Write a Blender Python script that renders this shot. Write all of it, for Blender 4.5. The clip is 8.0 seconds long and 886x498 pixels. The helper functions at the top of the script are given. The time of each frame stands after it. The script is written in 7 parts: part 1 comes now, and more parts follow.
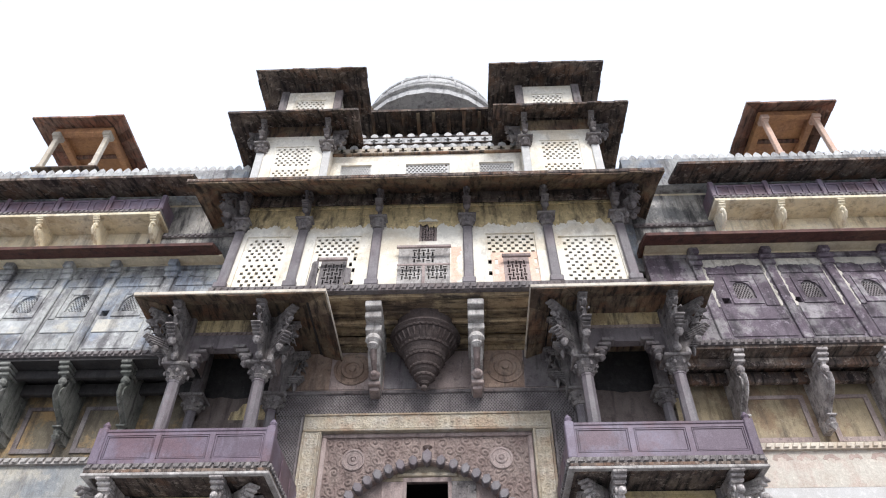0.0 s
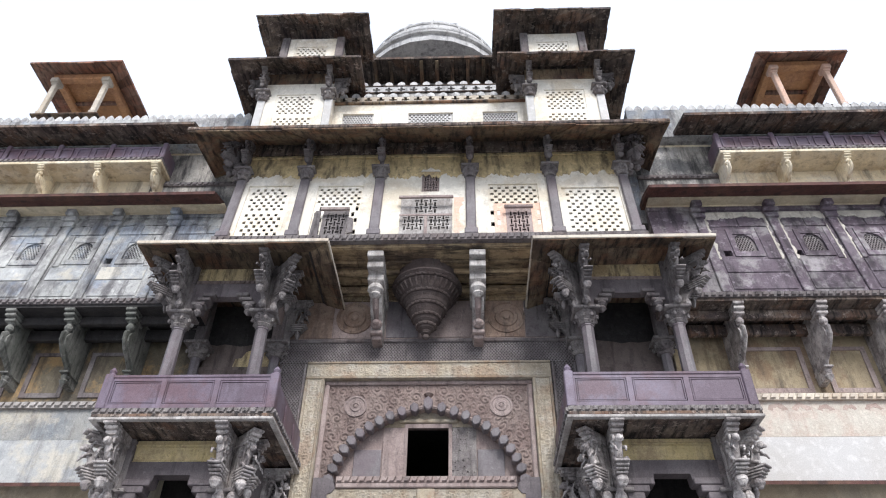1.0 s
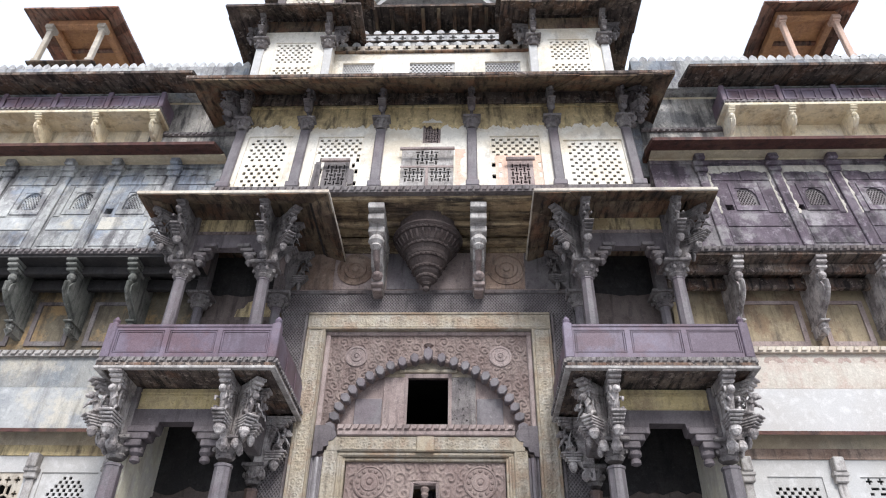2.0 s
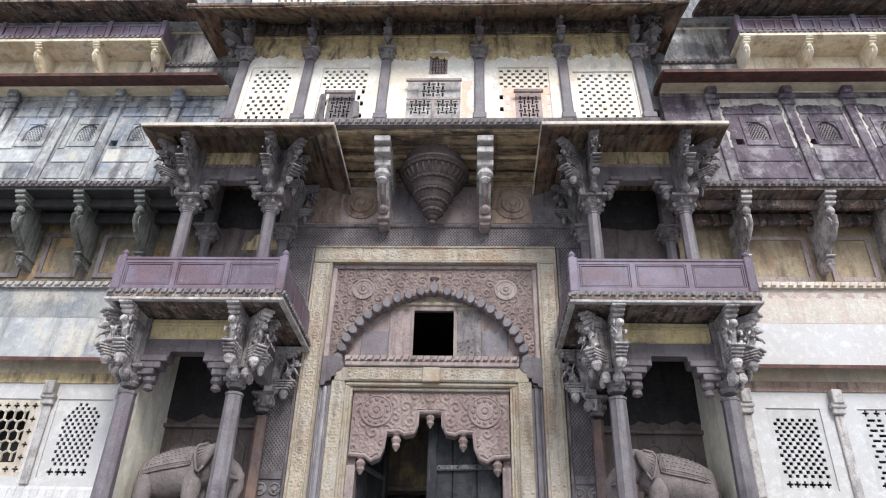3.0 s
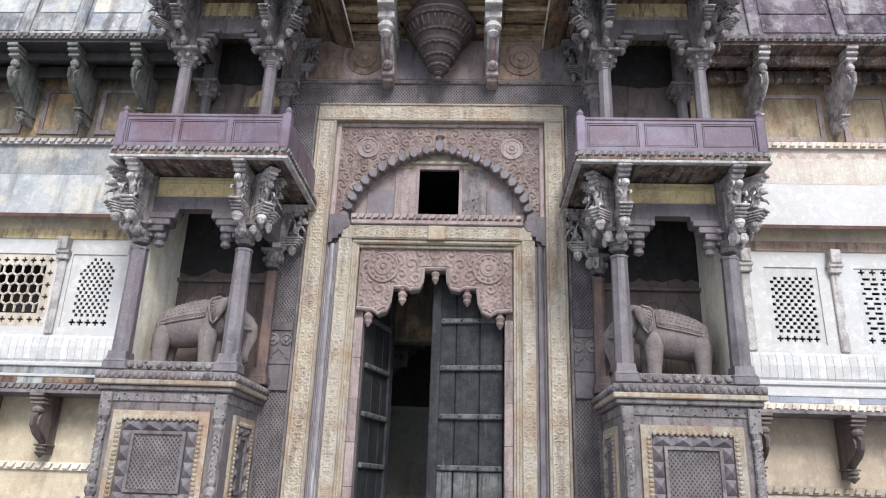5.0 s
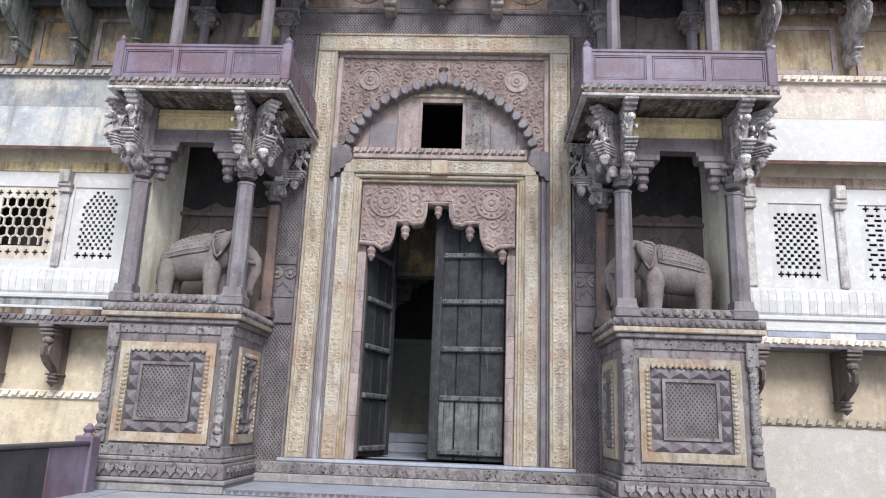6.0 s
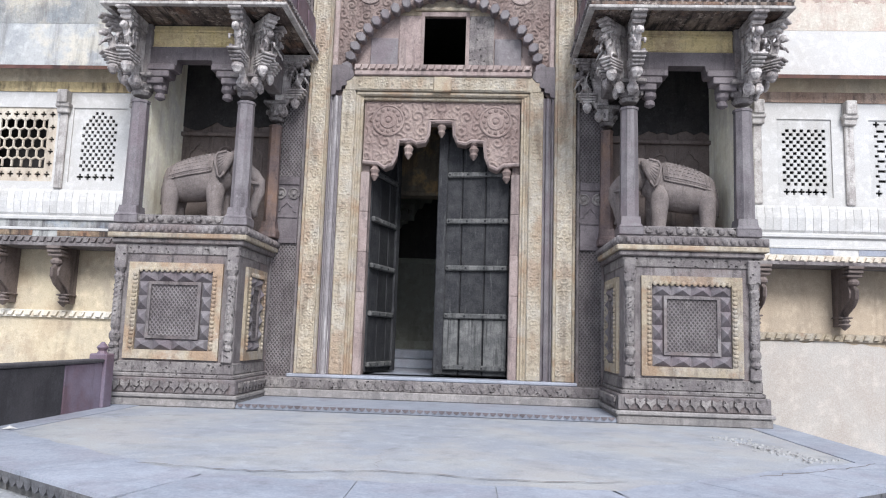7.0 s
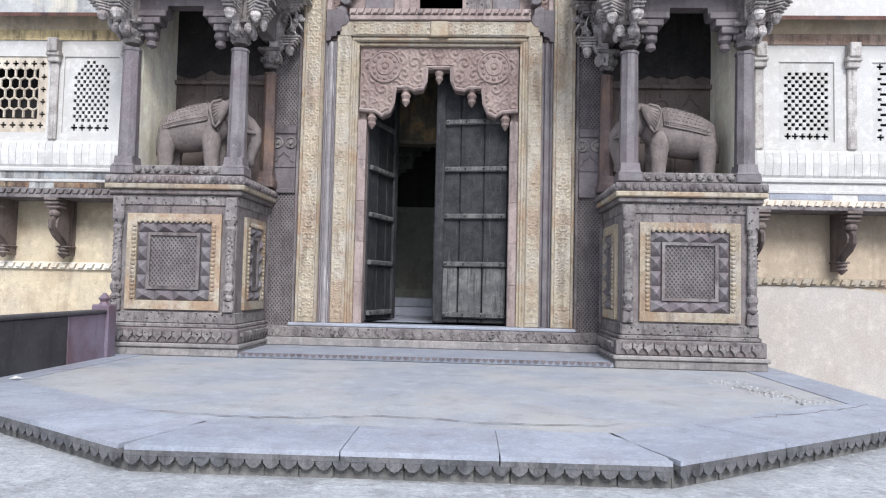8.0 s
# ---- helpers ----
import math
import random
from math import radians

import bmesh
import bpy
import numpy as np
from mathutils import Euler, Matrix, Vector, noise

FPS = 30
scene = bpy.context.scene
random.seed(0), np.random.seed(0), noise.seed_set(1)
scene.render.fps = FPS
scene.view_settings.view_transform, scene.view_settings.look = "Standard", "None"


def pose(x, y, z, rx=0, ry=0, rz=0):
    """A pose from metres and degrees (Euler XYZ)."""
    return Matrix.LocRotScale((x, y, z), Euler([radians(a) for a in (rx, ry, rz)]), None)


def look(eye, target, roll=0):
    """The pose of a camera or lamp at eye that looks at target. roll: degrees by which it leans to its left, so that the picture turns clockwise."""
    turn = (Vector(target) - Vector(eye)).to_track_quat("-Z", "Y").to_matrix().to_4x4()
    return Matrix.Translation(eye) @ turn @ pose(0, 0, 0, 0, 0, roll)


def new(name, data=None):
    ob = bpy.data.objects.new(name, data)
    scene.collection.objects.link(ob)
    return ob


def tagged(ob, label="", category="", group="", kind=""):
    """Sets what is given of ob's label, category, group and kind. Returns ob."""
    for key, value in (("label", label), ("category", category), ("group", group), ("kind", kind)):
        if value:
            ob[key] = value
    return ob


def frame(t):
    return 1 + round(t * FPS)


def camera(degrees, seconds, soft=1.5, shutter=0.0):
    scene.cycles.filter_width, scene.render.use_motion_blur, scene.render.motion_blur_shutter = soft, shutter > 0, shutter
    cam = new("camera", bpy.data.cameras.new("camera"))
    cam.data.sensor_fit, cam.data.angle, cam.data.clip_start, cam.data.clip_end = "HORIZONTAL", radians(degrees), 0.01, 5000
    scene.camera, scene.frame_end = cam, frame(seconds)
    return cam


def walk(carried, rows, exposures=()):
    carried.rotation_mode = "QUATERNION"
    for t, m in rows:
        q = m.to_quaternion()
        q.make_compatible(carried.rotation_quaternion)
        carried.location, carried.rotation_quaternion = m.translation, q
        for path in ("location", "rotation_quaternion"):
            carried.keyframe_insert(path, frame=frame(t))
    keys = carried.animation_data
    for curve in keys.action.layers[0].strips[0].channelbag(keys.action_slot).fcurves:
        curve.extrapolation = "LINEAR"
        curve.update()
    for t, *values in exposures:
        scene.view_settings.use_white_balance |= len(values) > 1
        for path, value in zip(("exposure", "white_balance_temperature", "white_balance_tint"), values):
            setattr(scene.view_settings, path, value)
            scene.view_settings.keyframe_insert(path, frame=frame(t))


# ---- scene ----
cam = camera(64.1, 8.0, soft=1.1)
PATH = [
    (0, (0.000, -15.150, 1.430), (-0.0519, -13.7007, 2.8072), 0.15),
    (0.5, (0.000, -15.150, 1.430), (-0.0555, -13.6565, 2.7591), 0.45),
    (1, (0.000, -15.150, 1.430), (-0.0606, -13.6083, 2.7025), 0.71),
    (2.5, (0.000, -15.150, 1.430), (-0.0701, -13.4794, 2.5274), 1.30),
    (3, (0.000, -15.150, 1.430), (-0.0812, -13.4251, 2.4389), 1.58),
    (3.5, (0.000, -15.150, 1.430), (-0.0837, -13.3756, 2.3489), 1.70),
    (4, (0.000, -15.150, 1.430), (-0.0874, -13.3322, 2.2594), 1.65),
    (4.5, (0.000, -15.150, 1.430), (-0.0916, -13.2913, 2.1628), 1.79),
    (6, (0.000, -15.150, 1.430), (-0.0962, -13.2087, 1.9013), 2.16),
    (6.5, (0.000, -15.150, 1.430), (-0.1048, -13.1839, 1.7817), 2.18),
    (7, (0.000, -15.150, 1.430), (-0.1014, -13.1680, 1.6777), 1.82),
    (7.5, (0.000, -15.150, 1.430), (-0.0959, -13.1610, 1.6160), 1.36),
    (8, (0.000, -15.150, 1.430), (-0.0949, -13.1549, 1.5328), 1.29),
]
EXPOSURE = [(0.0, 0.86, 6310, 10), (1.0, 0.86, 6290, 10), (2.5, 0.88, 6210, 10), (3.5, 0.93, 6190, 10), (4.5, 0.99, 6190, 10), (6.0, 1.07, 6140, 10), (8.0, 1.05, 6130, 10)]
walk(cam, [(t, look(eye, target, roll)) for t, eye, target, roll in PATH], EXPOSURE)

# ---- light: a bright hazy sky, the sun veiled, in front ----
SUN_EL, SUN_AZ = radians(41), radians(166)
world = bpy.data.worlds.new("sky")
scene.world = world
world.use_nodes = True
wn = world.node_tree.nodes
sky = wn.new("ShaderNodeTexSky")
sky.sky_type, sky.sun_disc = "NISHITA", False
sky.sun_elevation, sky.sun_rotation = SUN_EL, SUN_AZ
sky.air_density, sky.dust_density, sky.ozone_density = 1.0, 6.0, 1.0
haze = wn.new("ShaderNodeMixRGB")
haze.inputs[0].default_value = 0.8
haze.inputs[2].default_value = (9.0, 9.7, 11.2, 1)
world.node_tree.links.new(sky.outputs[0], haze.inputs[1])
world.node_tree.links.new(haze.outputs[0], wn["Background"].inputs[0])
wn["Background"].inputs[1].default_value = 0.078
sun = new("sun", bpy.data.lights.new("sun", "SUN"))
sun.data.energy, sun.data.angle, sun.data.color = 1.9, radians(20), (1.0, 0.98, 0.97)
sun.matrix_world = look((60 * math.sin(SUN_AZ) * math.cos(SUN_EL), 60 * math.cos(SUN_AZ) * math.cos(SUN_EL), 60 * math.sin(SUN_EL)), (0, 0, 0))


# ---- materials ----
def mat(name, base, alt, stain, scale=1.2, streak=0.5, rough=0.85, bump=0.25, grain=40.0, relief="", rscale=9.0, rdepth=0.6, metal=0.0, thr=0.52, speck=0.55, fleck=0.3, tint=None, tamt=0.0, tscale=0.8, flow=(1.6, 1.6, 0.22), vary=0.12):
    """Weathered surface: two tones in large patches, dark run-off streaks, fine grain; relief adds carved-looking bump."""
    m = bpy.data.materials.new(name)
    m.use_nodes = True
    N, L = m.node_tree.nodes, m.node_tree.links
    bs = N["Principled BSDF"]
    geo = N.new("ShaderNodeNewGeometry")
    info = N.new("ShaderNodeObjectInfo")

    def tex(kind, s, stretch=(1, 1, 1), detail=6.0, rgh=0.6, turn=0.0):
        mp = N.new("ShaderNodeMapping")
        mp.inputs["Scale"].default_value = stretch
        mp.inputs["Rotation"].default_value = (0, turn, 0)
        L.new(geo.outputs["Position"], mp.inputs[0])
        n = N.new(kind)
        n.inputs["Scale"].default_value = s
        if kind == "ShaderNodeTexNoise":
            n.inputs["Detail"].default_value, n.inputs["Roughness"].default_value = detail, rgh
        L.new(mp.outputs[0], n.inputs["Vector"])
        return n

    def ramp(src, a, b):
        r = N.new("ShaderNodeMapRange")
        r.inputs[1].default_value, r.inputs[2].default_value = a, b
        L.new(src, r.inputs[0])
        return r.outputs[0]

    def mix(fac, a, b, kind="MIX"):
        x = N.new("ShaderNodeMixRGB")
        x.blend_type = kind
        for sock, v in zip(x.inputs, (fac, a, b)):
            if isinstance(v, (int, float)):
                sock.default_value = v
            elif isinstance(v, tuple):
                sock.default_value = (*v, 1)
            else:
                L.new(v, sock)
        return x.outputs[0]

    big = tex("ShaderNodeTexNoise", scale)
    run = tex("ShaderNodeTexNoise", scale * 2.2, flow, 8.0, 0.65)
    fine = tex("ShaderNodeTexNoise", grain, (1, 1, 1), 4.0, 0.7)
    mid = tex("ShaderNodeTexNoise", scale * 6, (1, 1, 1), 6.0, 0.7)
    c = mix(ramp(big.outputs[0], 0.42, 0.62), base, alt)
    c = mix(ramp(mid.outputs[0], 0.5, 0.75), c, tuple(min(1, v * 1.25 + 0.02) for v in base))
    if tint:
        wash = tex("ShaderNodeTexNoise", tscale, (1, 1, 1), 8.0, 0.7)
        t_ = N.new("ShaderNodeMath")
        t_.operation = "MULTIPLY"
        t_.inputs[1].default_value = tamt
        L.new(ramp(wash.outputs[0], 0.5, 0.58), t_.inputs[0])
        c = mix(t_.outputs[0], c, tint)
    amount = N.new("ShaderNodeMath")
    amount.operation = "MULTIPLY"
    L.new(ramp(run.outputs[0], thr, thr + 0.16), amount.inputs[0])
    amount.inputs[1].default_value = streak
    c = mix(amount.outputs[0], c, stain)
    pit = tex("ShaderNodeTexNoise", 7.0, (1.2, 1.2, 0.8), 7.0, 0.75)
    chip = tex("ShaderNodeTexNoise", 4.3, (1, 1, 1), 9.0, 0.8)

    def times(src, k):
        x = N.new("ShaderNodeMath")
        x.operation = "MULTIPLY"
        x.inputs[1].default_value = k
        L.new(src, x.inputs[0])
        return x.outputs[0]

    c = mix(times(ramp(pit.outputs[0], 0.53, 0.66), speck), c, stain)
    c = mix(times(ramp(chip.outputs[0], 0.6 if fleck < 0.6 else 0.555, 0.66 if fleck < 0.6 else 0.595), fleck), c, tuple(min(0.8, v * 1.5 + 0.07) for v in alt))
    g = mix(1.0, c, ramp(fine.outputs[0], 0.25, 0.7), "SOFT_LIGHT")
    c = mix(0.28, c, g)
    hv = N.new("ShaderNodeHueSaturation")
    vr = N.new("ShaderNodeMapRange")
    vr.inputs[3].default_value, vr.inputs[4].default_value = 1.0 - vary, 1.0 + vary
    L.new(info.outputs["Random"], vr.inputs[0])
    L.new(vr.outputs[0], hv.inputs["Value"])
    L.new(c, hv.inputs["Color"])
    L.new(hv.outputs[0], bs.inputs["Base Color"])
    bs.inputs["Specular IOR Level"].default_value = 0.25
    bs.inputs["Roughness"].default_value, bs.inputs["Metallic"].default_value = rough, metal
    b = N.new("ShaderNodeBump")
    b.inputs["Strength"].default_value, b.inputs["Distance"].default_value = min(1.0, bump * 1.6), 0.05
    L.new(mid.outputs[0], b.inputs["Height"])
    b2 = N.new("ShaderNodeBump")
    b2.inputs["Strength"].default_value, b2.inputs["Distance"].default_value = min(1.0, bump), 0.006
    L.new(fine.outputs[0], b2.inputs["Height"])
    L.new(b.outputs[0], b2.inputs["Normal"])
    last = b2
    if relief:
        v = tex("ShaderNodeTexVoronoi", rscale)
        v.feature, v.inputs["Randomness"].default_value = "SMOOTH_F1", 0.9
        height = ramp(v.outputs["Distance"], 0.0, 0.22)
        if relief == "net":
            # a lattice of crossing slanted ribs round small sunk lozenges
            sep = N.new("ShaderNodeSeparateXYZ")
            L.new(geo.outputs["Position"], sep.inputs[0])

            def calc(op, a, b):
                x = N.new("ShaderNodeMath")
                x.operation = op
                for sock, w in zip(x.inputs, (a, b)):
                    if isinstance(w, (int, float)):
                        sock.default_value = w
                    else:
                        L.new(w, sock)
                return x.outputs[0]

            side = calc("ADD", sep.outputs[0], sep.outputs[1])
            up = calc("MULTIPLY", sep.outputs[2], 0.8)
            rib = [calc("PINGPONG", calc("MULTIPLY", calc(op, side, up), rscale), 0.5) for op in ("ADD", "SUBTRACT")]
            height = ramp(calc("MINIMUM", *rib), 0.26, 0.1)
            # the lozenges are also coloured darker, as shade inside the holes
            sunk_shade = mix(times(ramp(calc("MINIMUM", *rib), 0.18, 0.3), 0.75), hv.outputs[0], stain)
            L.new(sunk_shade, bs.inputs["Base Color"])
        b3 = N.new("ShaderNodeBump")
        b3.inputs["Strength"].default_value, b3.inputs["Distance"].default_value = min(1.0, rdepth * 1.4), 0.09 if relief == "cell" else 0.03
        L.new(height, b3.inputs["Height"])
        L.new(last.outputs[0], b3.inputs["Normal"])
        last = b3
    L.new(last.outputs[0], bs.inputs["Normal"])
    return m


DARK = mat("dark_stone", (0.142, 0.124, 0.123), (0.216, 0.196, 0.188), (0.033, 0.029, 0.029), 1.5, 0.75, bump=0.35, tint=(0.135, 0.095, 0.085), tamt=0.4)
CARVED = mat("carved_dark_stone", (0.152, 0.134, 0.131), (0.250, 0.228, 0.213), (0.031, 0.027, 0.026), 2.5, 0.6, bump=0.4, relief="cell", rscale=11, rdepth=0.8)
NET = mat("fretted_dark_stone", (0.155, 0.134, 0.134), (0.232, 0.208, 0.202), (0.034, 0.030, 0.028), 2.0, 0.4, relief="net", rscale=13.0, rdepth=0.8, speck=0.25, fleck=0.2)
PURPLE = mat("maroon_painted_stone", (0.121, 0.089, 0.112), (0.179, 0.150, 0.189), (0.065, 0.045, 0.050), 0.9, 0.6, rough=0.5, bump=0.06, speck=0.15, fleck=0.2, tint=(0.135, 0.075, 0.08), tamt=0.5)
PILLAR = mat("purple_grey_stone", (0.128, 0.113, 0.118), (0.180, 0.164, 0.166), (0.057, 0.049, 0.051), 1.8, 0.6, rough=0.5, bump=0.1, speck=0.25, fleck=0.35, tint=(0.14, 0.105, 0.115), tamt=0.45)
CREAM = mat("cream_stone", (0.344, 0.294, 0.220), (0.380, 0.346, 0.290), (0.150, 0.122, 0.094), 1.3, 0.6, bump=0.3, speck=0.45, fleck=0.5, tint=(0.27, 0.175, 0.115), tamt=0.5, tscale=0.9)
CREAMP = mat("plain_cream_stone", (0.315, 0.263, 0.188), (0.333, 0.298, 0.248), (0.133, 0.104, 0.081), 1.6, 0.65, bump=0.3, fleck=0.5, tint=(0.25, 0.15, 0.09), tamt=0.6, tscale=0.9)
PINK = mat("mauve_carved_stone", (0.195, 0.144, 0.128), (0.251, 0.197, 0.175), (0.085, 0.064, 0.058), 1.6, 0.45, bump=0.3, speck=0.22, fleck=0.35, tint=(0.30, 0.235, 0.20), tamt=0.4)
MAUVE = mat("mauve_stone", (0.249, 0.193, 0.177), (0.332, 0.268, 0.244), (0.085, 0.070, 0.067), 1.4, 0.6, bump=0.3, fleck=0.4)
WHITE = mat("white_plaster", (0.731, 0.689, 0.600), (0.675, 0.609, 0.494), (0.247, 0.208, 0.165), 0.8, 0.6, bump=0.15, thr=0.56, speck=0.35, fleck=0.15, tint=(0.60, 0.50, 0.36), tamt=0.35)
LIME = mat("fresh_white_plaster", (0.482, 0.471, 0.453), (0.455, 0.437, 0.411), (0.306, 0.272, 0.241), 0.8, 0.35, bump=0.1, thr=0.6, speck=0.12, fleck=0.0)
YELLOW = mat("yellow_plaster", (0.543, 0.461, 0.323), (0.451, 0.384, 0.287), (0.16, 0.13, 0.10), 0.7, 0.4, bump=0.2, speck=0.25, tint=(0.30, 0.20, 0.13), tamt=0.3)
BUFF = mat("buff_plaster", (0.56, 0.505, 0.415), (0.47, 0.41, 0.34), (0.19, 0.16, 0.135), 0.6, 0.65, bump=0.2, speck=0.4, tint=(0.40, 0.31, 0.22), tamt=0.45)
GREY = mat("weathered_grey_plaster", (0.407, 0.407, 0.384), (0.224, 0.218, 0.218), (0.078, 0.072, 0.075), 1.1, 0.8, bump=0.25, thr=0.48, speck=0.55, fleck=0.45, tint=(0.20, 0.24, 0.30), tamt=0.6, vary=0.2)
MURK = mat("purple_weathered_plaster", (0.093, 0.070, 0.085), (0.130, 0.106, 0.122), (0.030, 0.026, 0.029), 0.9, 0.75, bump=0.25, thr=0.5, speck=0.45, fleck=0.6, tint=(0.34, 0.325, 0.31), tamt=0.55, tscale=1.1, vary=0.25)
EAVE = mat("stained_eave_slab", (0.113, 0.077, 0.056), (0.243, 0.184, 0.117), (0.022, 0.019, 0.018), 1.5, 0.9, bump=0.3, thr=0.47, speck=0.55, fleck=0.45, tint=(0.21, 0.105, 0.06), tamt=0.6, tscale=1.3, flow=(2.2, 0.35, 0.35), vary=0.3)
EAVED = mat("blackened_eave_slab", (0.072, 0.054, 0.048), (0.185, 0.145, 0.115), (0.014, 0.013, 0.013), 1.7, 0.9, bump=0.3, thr=0.46, speck=0.6, fleck=0.65, tint=(0.17, 0.095, 0.06), tamt=0.6, tscale=1.2, flow=(2.4, 0.35, 0.35), vary=0.3)
RED = mat("dark_red_ledge", (0.085, 0.036, 0.030), (0.115, 0.055, 0.042), (0.026, 0.018, 0.017), 1.0, 0.8, rough=0.7, thr=0.5, tint=(0.14, 0.08, 0.05), tamt=0.35)
KEAVE = mat("red_brown_eave_slab", (0.19, 0.105, 0.075), (0.26, 0.17, 0.12), (0.035, 0.025, 0.022), 1.6, 0.85, bump=0.3, thr=0.48, speck=0.5, fleck=0.5, tint=(0.30, 0.12, 0.07), tamt=0.6, tscale=1.3, flow=(2.2, 0.35, 0.35), vary=0.35)
ORANGE = mat("ochre_underside", (0.50, 0.26, 0.12), (0.42, 0.22, 0.12), (0.2, 0.1, 0.06), 1.2, 0.5)
BLACK = mat("charred_stone", (0.045, 0.042, 0.045), (0.07, 0.065, 0.068), (0.025, 0.024, 0.025), 1.0, 0.5, rough=0.7, speck=0.2, fleck=0.1)
PEACH = mat("peach_plaster", (0.60, 0.40, 0.30), (0.58, 0.45, 0.37), (0.38, 0.25, 0.19), 1.5, 0.4)
WOOD = mat("dark_weathered_wood", (0.017, 0.017, 0.019), (0.032, 0.032, 0.033), (0.15, 0.148, 0.14), 4.0, 0.55, rough=0.75, thr=0.585, speck=0.06, fleck=0.1, flow=(2.2, 2.2, 0.16), vary=0.3)
DOME = mat("weathered_dome_plaster", (0.504, 0.494, 0.474), (0.343, 0.333, 0.328), (0.081, 0.077, 0.077), 1.3, 0.65, thr=0.52, speck=0.4, fleck=0.5)
FLOOR = mat("worn_cement", (0.296, 0.308, 0.335), (0.369, 0.365, 0.355), (0.194, 0.200, 0.211), 0.5, 0.5, rough=0.75, bump=0.18, speck=0.15, fleck=0.3, tint=(0.37, 0.345, 0.325), tamt=0.45, tscale=0.55)
SLAB = mat("blue_grey_slab", (0.246, 0.263, 0.302), (0.295, 0.308, 0.346), (0.135, 0.142, 0.158), 0.9, 0.4, rough=0.6, bump=0.04, speck=0.1, fleck=0.1, tint=(0.25, 0.245, 0.275), tamt=0.6, tscale=0.8, vary=0.04)
RUBBLE = mat("pale_rubble_paving", (0.335, 0.340, 0.345), (0.262, 0.266, 0.272), (0.115, 0.117, 0.116), 1.1, 0.6, bump=0.6, grain=25, thr=0.57, speck=0.4, fleck=0.5, flow=(1.0, 1.0, 1.0))
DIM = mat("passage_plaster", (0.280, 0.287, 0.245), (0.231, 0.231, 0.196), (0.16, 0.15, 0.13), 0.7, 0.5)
# near-black for interiors that get little light; their shade is in this colour
UNLIT = mat("blackened_plaster", (0.030, 0.028, 0.028), (0.050, 0.045, 0.043), (0.012, 0.012, 0.012), 1.0, 0.5)


# ---- geometry helpers ----
class Geo:
    """Collects vertices and faces in world metres."""

    def __init__(self):
        self.v, self.f = [], []

    def add(self, verts, faces):
        n = len(self.v)
        self.v += [tuple(p) for p in verts]
        self.f += [tuple(i + n for i in f) for f in faces]
        return self

    def box(self, x0, x1, y0, y1, z0, z1, b=0.0):
        if b <= 0:
            v = [(x, y, z) for x in (x0, x1) for y in (y0, y1) for z in (z0, z1)]
            return self.add(v, [(0, 1, 3, 2), (4, 6, 7, 5), (0, 4, 5, 1), (2, 3, 7, 6), (0, 2, 6, 4), (1, 5, 7, 3)])
        b = min(b, (x1 - x0) * 0.45, (y1 - y0) * 0.45, (z1 - z0) * 0.45)
        ring = [(x0 + b, y0), (x1 - b, y0), (x1, y0 + b), (x1, y1 - b), (x1 - b, y1), (x0 + b, y1), (x0, y1 - b), (x0, y0 + b)]
        inn = [(min(max(x, x0 + b), x1 - b), min(max(y, y0 + b), y1 - b)) for x, y in ring]
        v = [(x, y, z0) for x, y in inn] + [(x, y, z0 + b) for x, y in ring] + [(x, y, z1 - b) for x, y in ring] + [(x, y, z1) for x, y in inn]
        return self.loft(v, 8)

    def loft(self, v, n, caps=True):
        rows = len(v) // n
        f = [(r * n + i, r * n + (i + 1) % n, (r + 1) * n + (i + 1) % n, (r + 1) * n + i) for r in range(rows - 1) for i in range(n)]
        if caps:
            f += [tuple(range(n))[::-1], tuple(range((rows - 1) * n, rows * n))]
        return self.add(v, f)

    def prism(self, poly, axis, a0, a1):
        put = {"x": lambda p, a: (a, p[0], p[1]), "y": lambda p, a: (p[0], a, p[1]), "z": lambda p, a: (p[0], p[1], a)}[axis]
        return self.loft([put(p, a) for a in (a0, a1) for p in poly], len(poly))

    def lathe(self, cx, cy, prof, n=12, turn=0.0):
        v = [(cx + r * math.cos(turn + 2 * math.pi * i / n), cy + r * math.sin(turn + 2 * math.pi * i / n), z) for r, z in prof for i in range(n)]
        return self.loft(v, n)

    def disc(self, cx, cz, y, prof, n=20):
        """A round relief facing -y: prof of (radius, height off the wall)."""
        v = [(cx + r * math.cos(2 * math.pi * i / n), y - h, cz + r * math.sin(2 * math.pi * i / n)) for r, h in prof for i in range(n)]
        return self.loft(v, n)

    def tube(self, pts, rad, n=8):
        v = []
        for i, p in enumerate(pts):
            d = Vector(pts[min(i + 1, len(pts) - 1)]) - Vector(pts[max(i - 1, 0)])
            d.normalize()
            ref = Vector((0, 1, 0)) if abs(d.y) < 0.85 else Vector((1, 0, 0))
            e1 = (ref - d * d.dot(ref)).normalized()
            e2 = d.cross(e1)
            r = rad[i] if isinstance(rad, (list, tuple)) else rad
            ra, rb = r if isinstance(r, tuple) else (r, r)
            v += [tuple(Vector(p) + e1 * (ra * math.cos(2 * math.pi * k / n)) + e2 * (rb * math.sin(2 * math.pi * k / n))) for k in range(n)]
        return self.loft(v, n)

    def ball(self, c, r, n=12, m=8):
        v = [(c[0] + r[0] * math.sin(math.pi * j / m) * math.cos(2 * math.pi * i / n), c[1] + r[1] * math.sin(math.pi * j / m) * math.sin(2 * math.pi * i / n), c[2] + r[2] * math.cos(math.pi * j / m)) for j in range(m + 1) for i in range(n)]
        return self.loft(v, n, False)

